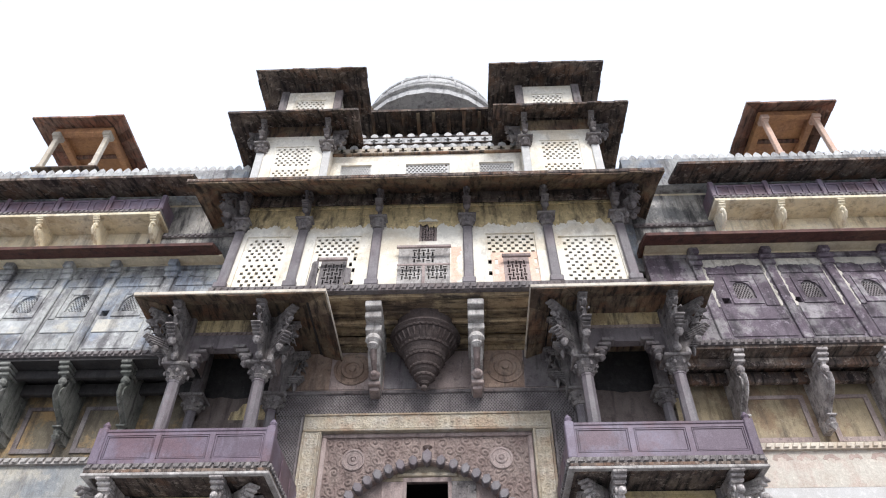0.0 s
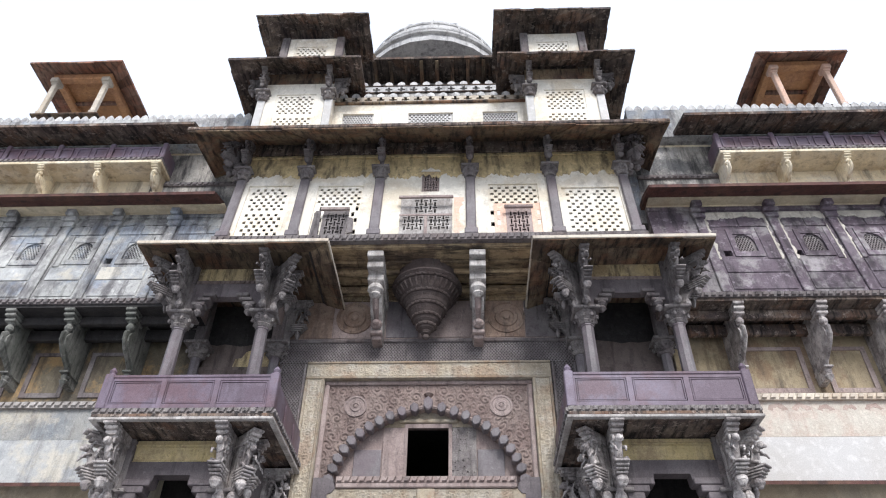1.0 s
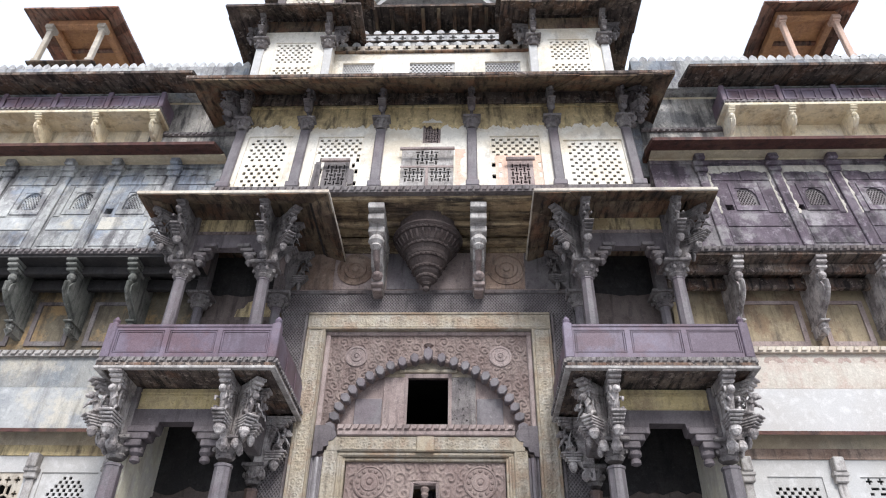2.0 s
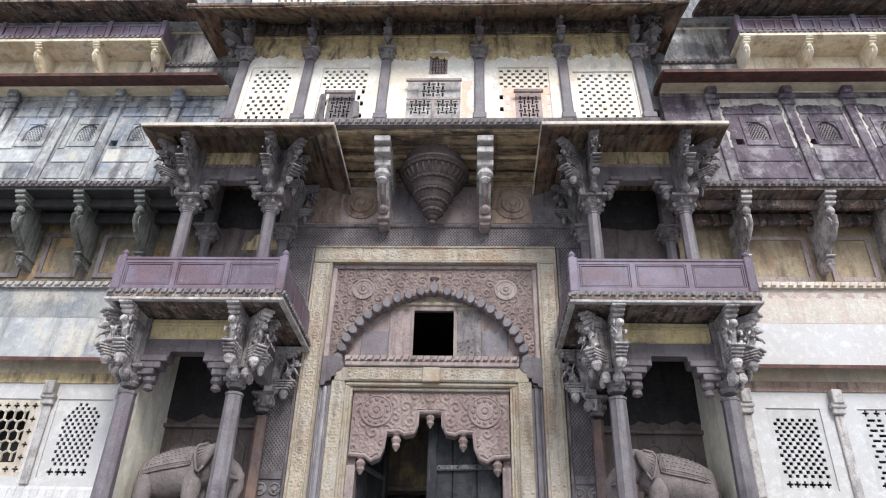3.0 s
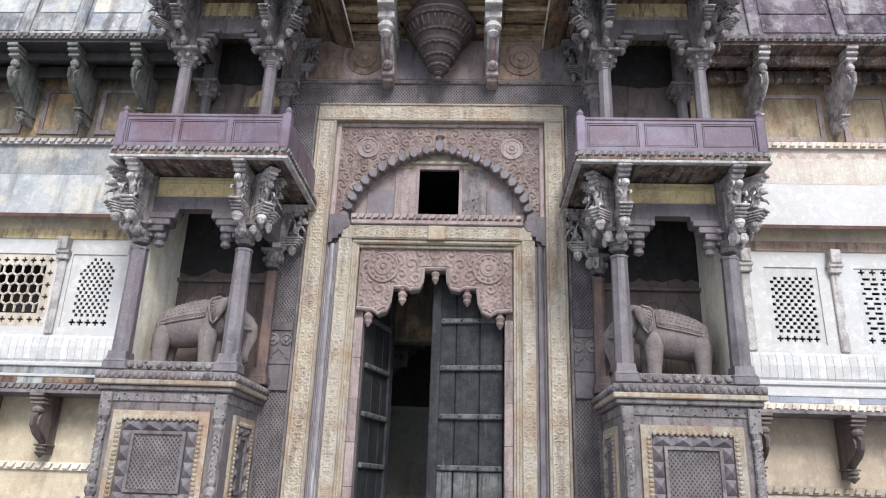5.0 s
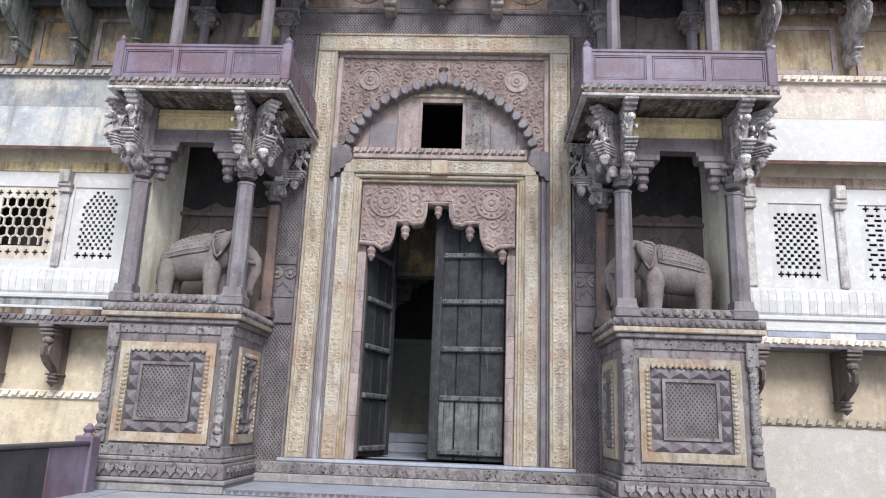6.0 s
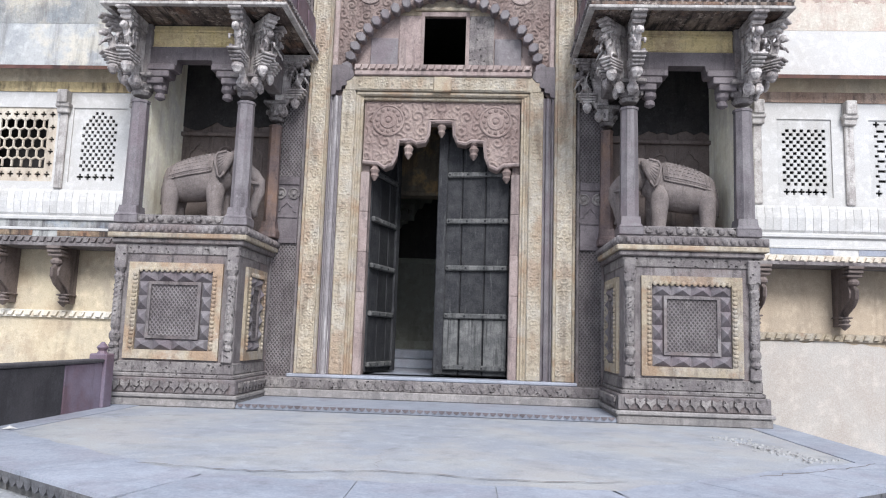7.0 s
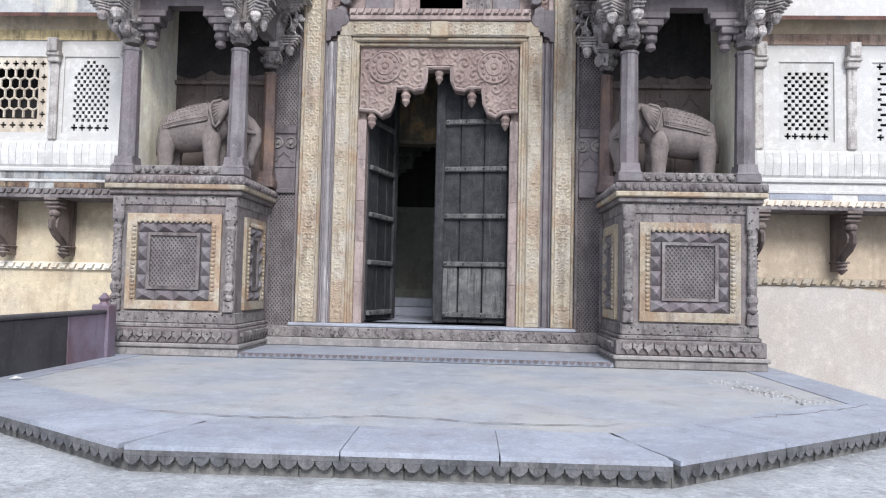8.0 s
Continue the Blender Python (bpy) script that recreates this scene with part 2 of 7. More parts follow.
    def rope(self, a, b, y, z, h, step, out=0.05, axis="x"):
        """A twisted cable moulding: slanted lozenges on a fillet."""
        n = max(2, int(abs(b - a) / step))
        s = (b - a) / n
        for i in range(n):
            p = a + i * s
            lo, hi = (p + 0.08 * s, p + 0.72 * s), (p + 0.36 * s, p + 0.98 * s)
            vs = [(lo[0], 0, z), (lo[1], 0, z), (hi[1], 0, z + h), (hi[0], 0, z + h)]
            mid = [(q[0] * 0.86 + (p + 0.53 * s) * 0.14, out, (q[2] - z - h / 2) * 0.7 + z + h / 2) for q in vs]
            if axis == "x":
                ring = [(q[0], y - q[1], q[2]) for q in vs + mid]
            else:
                ring = [(y + q[1] * (1 if axis == "+" else -1), q[0], q[2]) for q in vs + mid]
            self.loft(ring, 4)
        return self

    def tent(self, x0, x1, z0, z1, y, h):
        """A four-sided pointed boss facing -y."""
        return self.add([(x0, y, z0), (x1, y, z0), (x1, y, z1), (x0, y, z1), ((x0 + x1) / 2, y - h, (z0 + z1) / 2)], [(0, 1, 4), (1, 2, 4), (2, 3, 4), (3, 0, 4)])

    def sheet(self, x0, x1, z0, z1, y0, y1, holes=()):
        """An upright slab from y0 (front) to y1 with rectangular holes right through it."""
        eps = 1e-4
        xs = sorted({x0, x1, *(min(max(v, x0), x1) for h in holes for v in h[:2])})
        zs = sorted({z0, z1, *(min(max(v, z0), z1) for h in holes for v in h[2:])})
        xs = [v for i, v in enumerate(xs) if i == 0 or v - xs[i - 1] > eps]
        zs = [v for i, v in enumerate(zs) if i == 0 or v - zs[i - 1] > eps]
        solid = np.ones((len(xs) - 1, len(zs) - 1), bool)
        cx, cz = (np.array(xs[1:]) + np.array(xs[:-1])) / 2, (np.array(zs[1:]) + np.array(zs[:-1])) / 2
        for a, b, c, d in holes:
            solid[np.ix_((cx > a) & (cx < b), (cz > c) & (cz < d))] = False
        ids, nz = {}, len(zs)

        def vid(i, j, k):
            if (i, j, k) not in ids:
                ids[i, j, k] = len(self.v)
                self.v.append((xs[i], (y0, y1)[k], zs[j]))
            return ids[i, j, k]

        def on(i, j):
            return 0 <= i < len(xs) - 1 and 0 <= j < nz - 1 and solid[i, j]

        for i in range(len(xs) - 1):
            for j in range(nz - 1):
                if not solid[i, j]:
                    continue
                self.f.append((vid(i, j, 0), vid(i + 1, j, 0), vid(i + 1, j + 1, 0), vid(i, j + 1, 0)))
                self.f.append((vid(i, j, 1), vid(i, j + 1, 1), vid(i + 1, j + 1, 1), vid(i + 1, j, 1)))
                for (di, dj), e in {(-1, 0): ((i, j), (i, j + 1)), (1, 0): ((i + 1, j + 1), (i + 1, j)), (0, -1): ((i + 1, j), (i, j)), (0, 1): ((i, j + 1), (i + 1, j + 1))}.items():
                    if not on(i + di, j + dj):
                        self.f.append((vid(*e[0], 0), vid(*e[0], 1), vid(*e[1], 1), vid(*e[1], 0)))
        return self

    def strip(self, low, ztop, y0, y1):
        """A slab whose lower edge follows points (x, z), its top level at ztop."""
        low = [p for i, p in enumerate(low) if i == 0 or p[0] - low[i - 1][0] > 1e-4]
        n = len(low)
        v = [(x, y, z) for y in (y0, y1) for x, z in low] + [(x, y, ztop) for y in (y0, y1) for x, z in low]
        f = [(0, n, 3 * n, 2 * n), (n - 1, 3 * n - 1, 4 * n - 1, 2 * n - 1)]
        for i in range(n - 1):
            f += [(i, i + 1, 2 * n + i + 1, 2 * n + i), (n + i, 3 * n + i, 3 * n + i + 1, n + i + 1), (i, n + i, n + i + 1, i + 1), (2 * n + i, 2 * n + i + 1, 3 * n + i + 1, 3 * n + i)]
        return self.add(v, f)

    def slab_roof(self, x0, x1, y0, y1, z0, ix0, ix1, iy0, iy1, z1, t=0.07):
        """A sloping eave: outer rectangle at z0 rising to an inner one at z1, t thick."""
        o = [(x0, y0), (x1, y0), (x1, y1), (x0, y1)]
        i = [(ix0, iy0), (ix1, iy0), (ix1, iy1), (ix0, iy1)]
        return self.loft([(*p, z1) for p in i] + [(*p, z0) for p in o] + [(*p, z0 + t) for p in o] + [(*p, z1 + t) for p in i], 4)

    def mesh(self, name, base=(0, 0, 0)):
        me = bpy.data.meshes.new(name)
        me.from_pydata([(x - base[0], y - base[1], z - base[2]) for x, y, z in self.v], [], self.f)
        bm = bmesh.new()
        bm.from_mesh(me)
        bmesh.ops.recalc_face_normals(bm, faces=bm.faces)
        bm.to_mesh(me)
        bm.free()
        return me


ORIGIN = {}


def thing(name, base, label, category, group="", kind=""):
    ob = new(name)
    ob.empty_display_size = 0.2
    ob.location = base
    ORIGIN[ob.name] = Vector(base)
    return tagged(ob, label, category, group, kind)


def part(name, geo, material, parent, label="", smooth=False):
    """One mesh object under a thing or a part; geo is in world metres."""
    base = ORIGIN[parent.name]
    me = geo.mesh(name, base)
    me.materials.append(material)
    if smooth:
        me.polygons.foreach_set("use_smooth", [True] * len(me.polygons))
    ob = new(name, me)
    ob.parent = parent
    ORIGIN[ob.name] = base
    return tagged(ob, label)


def piece(name, me, parent, x, y, z, rz=0.0, s=(1, 1, 1), label=""):
    """A repeat that shares the mesh me, placed in world metres under parent."""
    ob = new(name, me)
    ob.parent = parent
    b = ORIGIN[parent.name]
    ob.location, ob.rotation_euler, ob.scale = (x - b.x, y - b.y, z - b.z), (0, 0, rz), s
    ORIGIN[ob.name] = Vector((x, y, z))
    return tagged(ob, label)


def lean_back(root, z0, k, c, y_free, y_full, skip=()):
    """Lets a finished storey lean back from level z0 up: k metres in depth and c metres in height for each metre; what juts out beyond y_free keeps its place."""
    done = set()
    for ob in [o for o in bpy.data.objects if o.parent == root and o.data and not o.name.startswith(skip)]:
        base = ORIGIN[root.name] if ob.data.users == 1 or ob.name.startswith("pilaster") else None
        if base is None:
            zs = [v.co.z for v in ob.data.vertices]
            z = ob.location.z + ORIGIN[root.name].z + (min(zs) + max(zs)) / 2
            if z > z0:
                ob.location.y += k * (z - z0)
                ob.location.z += c * (z - z0)
            continue
        if ob.data.name in done:
            continue
        done.add(ob.data.name)
        off = ob.location + base
        for v in ob.data.vertices:
            y, z = v.co.y + off.y, v.co.z + off.z
            w = min(1.0, max(0.0, (y - y_free) / (y_full - y_free)))
            if z > z0:
                v.co.y += w * k * (z - z0)
                v.co.z += w * c * (z - z0)


def solo(name, geo, material, label, category, kind="", smooth=False, group=""):
    me = geo.mesh(name)
    me.materials.append(material)
    if smooth:
        me.polygons.foreach_set("use_smooth", [True] * len(me.polygons))
    ob = new(name, me)
    ORIGIN[ob.name] = Vector((0, 0, 0))
    return tagged(ob, label, category, group, kind)


def shared(name, geo, material, smooth=False):
    me = geo.mesh(name)
    me.materials.append(material)
    if smooth:
        me.polygons.foreach_set("use_smooth", [True] * len(me.polygons))
    return me


def dots(x0, x1, z0, z1, nx, nz, fill=0.55, keep=None):
    """Holes of a pierced screen: square holes, every other row shifted by half a step."""
    sx, sz, out = (x1 - x0) / nx, (z1 - z0) / nz, []
    for j in range(nz):
        for i in range(nx):
            cx, cz = x0 + (i + (0.25 if j % 2 else 0.75)) * sx, z0 + (j + 0.5) * sz
            if cx + sx * fill / 2 > x1 or (keep and not keep(cx, cz)):
                continue
            out.append((cx - sx * fill / 2, cx + sx * fill / 2, cz - sz * fill / 1.6, cz + sz * fill / 1.6) if fill > 0.5 else (cx - sx * fill / 2, cx + sx * fill / 2, cz - sz * fill * 0.8, cz + sz * fill * 0.8))
    return out


def crosses(x0, x1, z, n, a):
    out = []
    for i in range(n):
        cx = x0 + (i + 0.5) * (x1 - x0) / n
        out += [(cx - a, cx + a, z - a / 3, z + a / 3), (cx - a / 3, cx + a / 3, z - a, z + a)]
    return out


def fret(x0, x1, z0, z1, nx, nz):
    """Holes of a basket-weave lattice."""
    sx, sz, out = (x1 - x0) / nx, (z1 - z0) / nz, []
    for j in range(nz):
        for i in range(nx):
            a, c = x0 + i * sx, z0 + j * sz
            if (i + j) % 2:
                out.append((a + 0.02 * sx, a + 0.98 * sx, c + 0.3 * sz, c + 0.7 * sz))
            else:
                out.append((a + 0.3 * sx, a + 0.7 * sx, c - 0.1 * sz if j else c + 0.06 * sz, c + (1.1 if j < nz - 1 else 0.94) * sz))
    return out


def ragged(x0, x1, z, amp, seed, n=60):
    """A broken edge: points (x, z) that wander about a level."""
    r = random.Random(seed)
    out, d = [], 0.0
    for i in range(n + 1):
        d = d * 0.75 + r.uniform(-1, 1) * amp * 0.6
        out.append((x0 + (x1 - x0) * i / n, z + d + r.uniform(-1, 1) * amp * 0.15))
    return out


def volutes(x, z, cell, pitch):
    """Height 0 to 1 of a leafy arabesque: spirals packed in staggered rows, a flower in every third."""
    x, z = x + 0.16 * cell * np.sin(z * 2.3 / cell * 0.7 + 0.8), z + 0.16 * cell * np.sin(x * 1.9 / cell * 0.8)
    row = np.round(z / (cell * 0.87))
    xs = x - (row % 2) * cell / 2
    col = np.round(xs / cell)
    dx, dz = xs - col * cell, z - row * cell * 0.87
    r, a = np.hypot(dx, dz), np.arctan2(dz, dx)
    turn = np.where((row + col) % 2 == 0, 1.0, -1.0)
    spiral = 0.5 + 0.5 * np.cos(2 * np.pi * r / pitch - turn * a + row * 1.7 + col * 0.9)
    flower = np.clip(1.25 - r / (cell * 0.42), 0, 1) * (0.55 + 0.45 * np.cos(6 * a)) + 0.6 * (r < cell * 0.09)
    h = np.where((row + 2 * col) % 3 == 0, flower, spiral * spiral)
    leaf = np.clip((r - cell * 0.44) / (cell * 0.1), 0, 1) * (0.5 + 0.5 * np.cos(9 * a * turn))
    return np.clip(np.maximum(h * np.clip((cell * 0.53 - r) / (cell * 0.1), 0, 1), leaf * 0.8), 0, 1)


def band(u, v, wide, pitch):
    """Height 0 to 1 of a carved border: u across from -wide/2 to wide/2, v along it; cartouches, leaves and flowers by turns."""
    h = np.maximum(volutes(np.abs(u) + 0.04, v, wide * 0.5, wide * 0.19), 0.75 * np.exp(-((np.abs(u) - wide * 0.46) / 0.014) ** 2))
    k = np.round(v / pitch)
    d = v - k * pitch
    r, a = np.hypot(u, d), np.arctan2(d, u)
    flower = np.clip(1.35 - r / (wide * 0.3), 0, 1) * (0.6 + 0.4 * np.cos(8 * a))
    return np.clip(np.where(r < wide * 0.34, flower, h), 0, 1)


def relief(x0, x1, z0, z1, y, deep, fn, step=0.025, keep=None):
    """A carved sheet facing -y: its ground at y, its ridges up to deep before it; keep(x, z) says where it is."""
    nx, nz = max(2, int((x1 - x0) / step)), max(2, int((z1 - z0) / step))
    gx, gz = np.meshgrid(np.linspace(x0, x1, nx + 1), np.linspace(z0, z1, nz + 1))
    h = fn(gx, gz) * deep
    ok = keep(gx, gz) if keep else np.ones(gx.shape, bool)
    q = Geo()
    q.v = list(zip(gx.ravel().tolist(), (y - h).ravel().tolist(), gz.ravel().tolist()))
    w = nx + 1
    q.f = [(j * w + i, j * w + i + 1, (j + 1) * w + i + 1, (j + 1) * w + i) for j in range(nz) for i in range(nx) if ok[j, i] and ok[j, i + 1] and ok[j + 1, i] and ok[j + 1, i + 1]]
    used = sorted({i for f in q.f for i in f})
    at = {i: n for n, i in enumerate(used)}
    q.v, q.f = [q.v[i] for i in used], [tuple(at[i] for i in f) for f in q.f]
    return q


def slabbed_eave(parent, material, x0, x1, y0, y1, z0, ix0, ix1, iy0, iy1, z1, t=0.07, wide=0.62, name="eave_slab"):
    """A sloping eave laid of single stone slabs on three sides under a thin bed."""
    rnd = random.Random(int(x0 * 31 + z0 * 7))
    part("eave_bed", Geo().slab_roof(x0 + 0.02, x1 - 0.02, y0 + 0.02, y1, z0 + t, ix0, ix1, iy0, iy1, z1 + t, 0.03), material, parent)

    def lay(o0, o1, i0, i1):
        n = max(2, round((Vector(o1) - Vector(o0)).length / wide))
        cuts = [0.0] + [(k + rnd.uniform(-0.14, 0.14)) / n for k in range(1, n)] + [1.0]
        for a, b in zip(cuts[:-1], cuts[1:]):
            g_ = 0.006 / (b - a) / max(1.0, n * wide) * (b - a)
            e = rnd.uniform(-0.02, 0.02)
            ends = [(Vector(o0).lerp(Vector(o1), a + g_), z0), (Vector(o0).lerp(Vector(o1), b - g_), z0), (Vector(i0).lerp(Vector(i1), b - g_), z1), (Vector(i0).lerp(Vector(i1), a + g_), z1)]
            out = (Vector(o0) + Vector(o1) - Vector(i0) - Vector(i1)).normalized() * e
            low = [(p.x + (out.x if k < 2 else 0), p.y + (out.y if k < 2 else 0), z + (e * 0.4 if k < 2 else 0)) for k, (p, z) in enumerate(ends)]
            part(name, Geo().loft(low + [(px, py, pz + t) for px, py, pz in low], 4), material, parent)

    lay((x0, y0), (x1, y0), (ix0, iy0), (ix1, iy0))
    lay((x0, y1), (x0, y0), (ix0, iy1), (ix0, iy0))
    lay((x1, y0), (x1, y1), (ix1, iy0), (ix1, iy1))


STREAKED = mat("white_streaked_stone", (0.30, 0.275, 0.255), (0.50, 0.47, 0.44), (0.10, 0.085, 0.08), 2.5, 0.6, bump=0.3)
BOSS = mat("dark_red_brown_stone", (0.057, 0.042, 0.038), (0.084, 0.066, 0.060), (0.025, 0.021, 0.020), 2.0, 0.6, bump=0.3, speck=0.4, fleck=0.35)
BEASTS = mat("dark_bracket_stone", (0.158, 0.140, 0.135), (0.297, 0.270, 0.257), (0.032, 0.028, 0.027), 3.0, 0.7, bump=0.35, speck=0.5, fleck=0.55)
BRACKET = mat("pale_carved_stone", (0.267, 0.237, 0.227), (0.610, 0.562, 0.529), (0.038, 0.032, 0.030), 3.0, 0.7, bump=0.4, relief="cell", rscale=12, rdepth=0.35, speck=0.6, fleck=0.5)
PALEW = mat("pale_grey_plaster", (0.366, 0.369, 0.359), (0.269, 0.278, 0.282), (0.136, 0.132, 0.128), 0.7, 0.7, bump=0.2, thr=0.5, speck=0.4, tint=(0.56, 0.50, 0.38), tamt=0.5)
STAINW = mat("black_stained_plaster", (0.50, 0.46, 0.40), (0.30, 0.29, 0.28), (0.045, 0.043, 0.043), 0.9, 0.9, bump=0.25, thr=0.44, speck=0.6, tint=(0.10, 0.10, 0.10), tamt=0.75)
# ochre plaster darkened for the shade it stands in
SHADEOCHRE = mat("sooty_ochre_plaster", (0.153, 0.129, 0.090), (0.108, 0.090, 0.067), (0.05, 0.045, 0.04), 0.9, 0.8, bump=0.2, thr=0.48, speck=0.5, tint=(0.42, 0.27, 0.12), tamt=0.6)
WOODL = mat("greyed_wood", (0.075, 0.075, 0.073), (0.15, 0.147, 0.14), (0.018, 0.018, 0.018), 4.0, 0.75, rough=0.7, speck=0.3, thr=0.5, flow=(2.2, 2.2, 0.16))
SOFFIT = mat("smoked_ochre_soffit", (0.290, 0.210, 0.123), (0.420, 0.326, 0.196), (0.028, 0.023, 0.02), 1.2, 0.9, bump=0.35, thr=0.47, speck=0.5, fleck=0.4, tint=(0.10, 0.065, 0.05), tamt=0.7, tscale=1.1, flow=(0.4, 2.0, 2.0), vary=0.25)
WHITED = mat("whitewash_flaked_stone", (0.185, 0.168, 0.172), (0.235, 0.215, 0.215), (0.62, 0.60, 0.57), 1.6, 0.75, rough=0.6, bump=0.15, thr=0.56, speck=0.1, fleck=0.5)
COAT = mat("pinkish_plaster_coat", (0.358, 0.320, 0.282), (0.384, 0.358, 0.326), (0.320, 0.272, 0.232), 0.6, 0.4, bump=0.12, speck=0.2, fleck=0.15)

NICHE = mat("pale_yellow_plaster", (0.828, 0.770, 0.609), (0.759, 0.713, 0.621), (0.414, 0.345, 0.253), 0.9, 0.5, bump=0.2, speck=0.3, tint=(0.58, 0.50, 0.32), tamt=0.3, tscale=1.2)
LINTEL = mat("dark_purple_beam_stone", (0.108, 0.091, 0.095), (0.158, 0.137, 0.140), (0.038, 0.033, 0.033), 1.4, 0.6, rough=0.6, bump=0.15, speck=0.25, fleck=0.35)
RUSTC = mat("red_edged_dark_stone", (0.125, 0.092, 0.088), (0.21, 0.135, 0.10), (0.04, 0.033, 0.032), 1.3, 0.6, rough=0.6, bump=0.2, fleck=0.25)
NBACK = mat("smoked_brown_stone", (0.125, 0.098, 0.088), (0.175, 0.142, 0.128), (0.03, 0.026, 0.024), 1.0, 0.7, bump=0.25, speck=0.3, fleck=0.2)
OCHRED = mat("sooted_ochre_plaster", (0.58, 0.46, 0.25), (0.44, 0.35, 0.22), (0.06, 0.05, 0.04), 1.8, 0.85, bump=0.2, thr=0.48, speck=0.6, fleck=0.4, tint=(0.24, 0.16, 0.09), tamt=0.6, tscale=1.4)
OCHREF = mat("bright_ochre_plaster", (0.56, 0.45, 0.235), (0.50, 0.415, 0.27), (0.17, 0.125, 0.08), 1.5, 0.65, bump=0.2, speck=0.5, fleck=0.3, tint=(0.28, 0.185, 0.095), tamt=0.5, tscale=1.5)
# corbel stone, toned down for the shade under the west gallery
MOSS = mat("mossy_grey_stone", (0.128, 0.132, 0.115), (0.230, 0.225, 0.204), (0.035, 0.036, 0.032), 1.6, 0.8, bump=0.35, thr=0.48, speck=0.6, fleck=0.5)
LIP = mat("soiled_edge_stone", (0.089, 0.088, 0.093), (0.132, 0.127, 0.128), (0.027, 0.027, 0.027), 1.6, 0.7, bump=0.3)
RUST = mat("brown_weathered_stone", (0.230, 0.158, 0.119), (0.345, 0.260, 0.204), (0.06, 0.05, 0.045), 1.6, 0.7, bump=0.3)
OCHREW = mat("smoky_ochre_plaster", (0.58, 0.46, 0.25), (0.44, 0.345, 0.19), (0.06, 0.05, 0.04), 1.4, 0.8, bump=0.2, thr=0.49, speck=0.5, fleck=0.4, tint=(0.30, 0.22, 0.13), tamt=0.5, tscale=1.3)
# ---- large structure ----
XC = -0.9  # the gate's middle

g = Geo()
for xa, xb in ((-400, 5.62), (5.62, 30), (30, 400)):
    for ya, yb in ((-400, -6.6), (-6.6, 12), (12, 400)):
        z = -2.4 if (xa, ya) == (5.62, -6.6) else -0.235
        g.add([(xa, ya, z), (xb, ya, z), (xb, yb, z), (xa, yb, z)], [(0, 1, 2, 3)])
for a, b in (((5.62, -6.6), (30, -6.6)), ((30, -6.6), (30, 12)), ((5.62, 12), (5.62, -6.6)), ((30, 12), (5.62, 12))):
    g.add([(*a, -0.235), (*b, -0.235), (*b, -2.4), (*a, -2.4)], [(0, 1, 2, 3)])
solo("ground", g, RUBBLE, "pale rough rubble and cement paving before the gate", "ground", "structure")

PLAT = [(-6.95, 0.1), (-6.95, -6.5), (-2.98, -9.06), (1.67, -9.01), (5.62, -6.28), (5.62, 0.1)]
GROUT = mat("grey_edge_stone", (0.118, 0.114, 0.107), (0.159, 0.152, 0.142), (0.092, 0.090, 0.086), 1.5, 0.6, bump=0.3)
plat = thing("platform", (XC, -4, 0), "low worn cement platform edged with blue-grey stone slabs", "platform", kind="structure")
part("edge_wall", Geo().prism(PLAT, "z", -0.4, -0.02), GROUT, plat)
part("cement_bed", Geo().prism([(x * 0.995, y * 0.995 + 0.02) for x, y in PLAT], "z", -0.02, 0.0), FLOOR, plat)


def inset(p, q, d):
    """The unit way from p to q and its inward normal."""
    w = (Vector(q) - Vector(p)).normalized()
    return w, Vector((-w.y, w.x)) * d


tooth = shared("tooth", Geo().prism([(-0.073, 0.0), (-0.066, -0.035), (-0.03, -0.07), (0, -0.08), (0.03, -0.07), (0.066, -0.035), (0.073, 0.0)], "y", -0.02, 0.02), LIP)
for n, (p, q) in enumerate(zip(PLAT[1:4], PLAT[2:5])):
    w, inn = inset(p, q, 1.0)
    length = (Vector(q) - Vector(p)).length
    cuts = [0, 0.31, 0.66, 1.0] if n != 1 else [0, 0.4, 0.69, 1.0]
    for a, b in zip(cuts[:-1], cuts[1:]):
        pa, pb = Vector(p) + w * (length * a + 0.006), Vector(p) + w * (length * b - 0.006)
        qa = pa + inn + (w * 0.28 if a == 0 else Vector((0, 0)))
        qb = pb + inn - (w * 0.28 if b == 1.0 else Vector((0, 0)))
        out = -inn.normalized() * 0.1
        edge_in = [tuple(qb + (qa - qb) * k / 9 + inn.normalized() * 0.045 * math.sin(k * 0.9 + n * 1.7 + a * 9)) for k in range(1, 9)]
        part("edge_slab", Geo().prism([tuple(pa + out), tuple(pb + out), tuple(qb), *edge_in, tuple(qa)], "z", -0.03, 0.012), SLAB, plat)
        part("edge_lip", Geo().prism([tuple(pa + out * 1.04), tuple(pb + out * 1.04), tuple(pb + inn * 0.02), tuple(pa + inn * 0.02)], "z", -0.075, -0.03), LIP, plat)
    for i in range(int(length / 0.3)):
        u0, u1 = 0.3 * i + 0.008, 0.3 * i + 0.292
        o_ = -inn.normalized() * (0.012 + 0.008 * ((i * 7) % 3))
        part("wall_stone", Geo().prism([tuple(Vector(p) + w * u0 + o_), tuple(Vector(p) + w * u1 + o_), tuple(Vector(p) + w * u1), tuple(Vector(p) + w * u0)], "z", -0.3, -0.08), GROUT, plat)
    k = int(length / 0.15)
    for i in range(k):
        c = Vector(p) + w * (length * (i + 0.5) / k) - inn.normalized() * 0.08
        piece("edge_tooth", tooth, plat, c.x, c.y, -0.072, math.atan2(w.y, w.x))
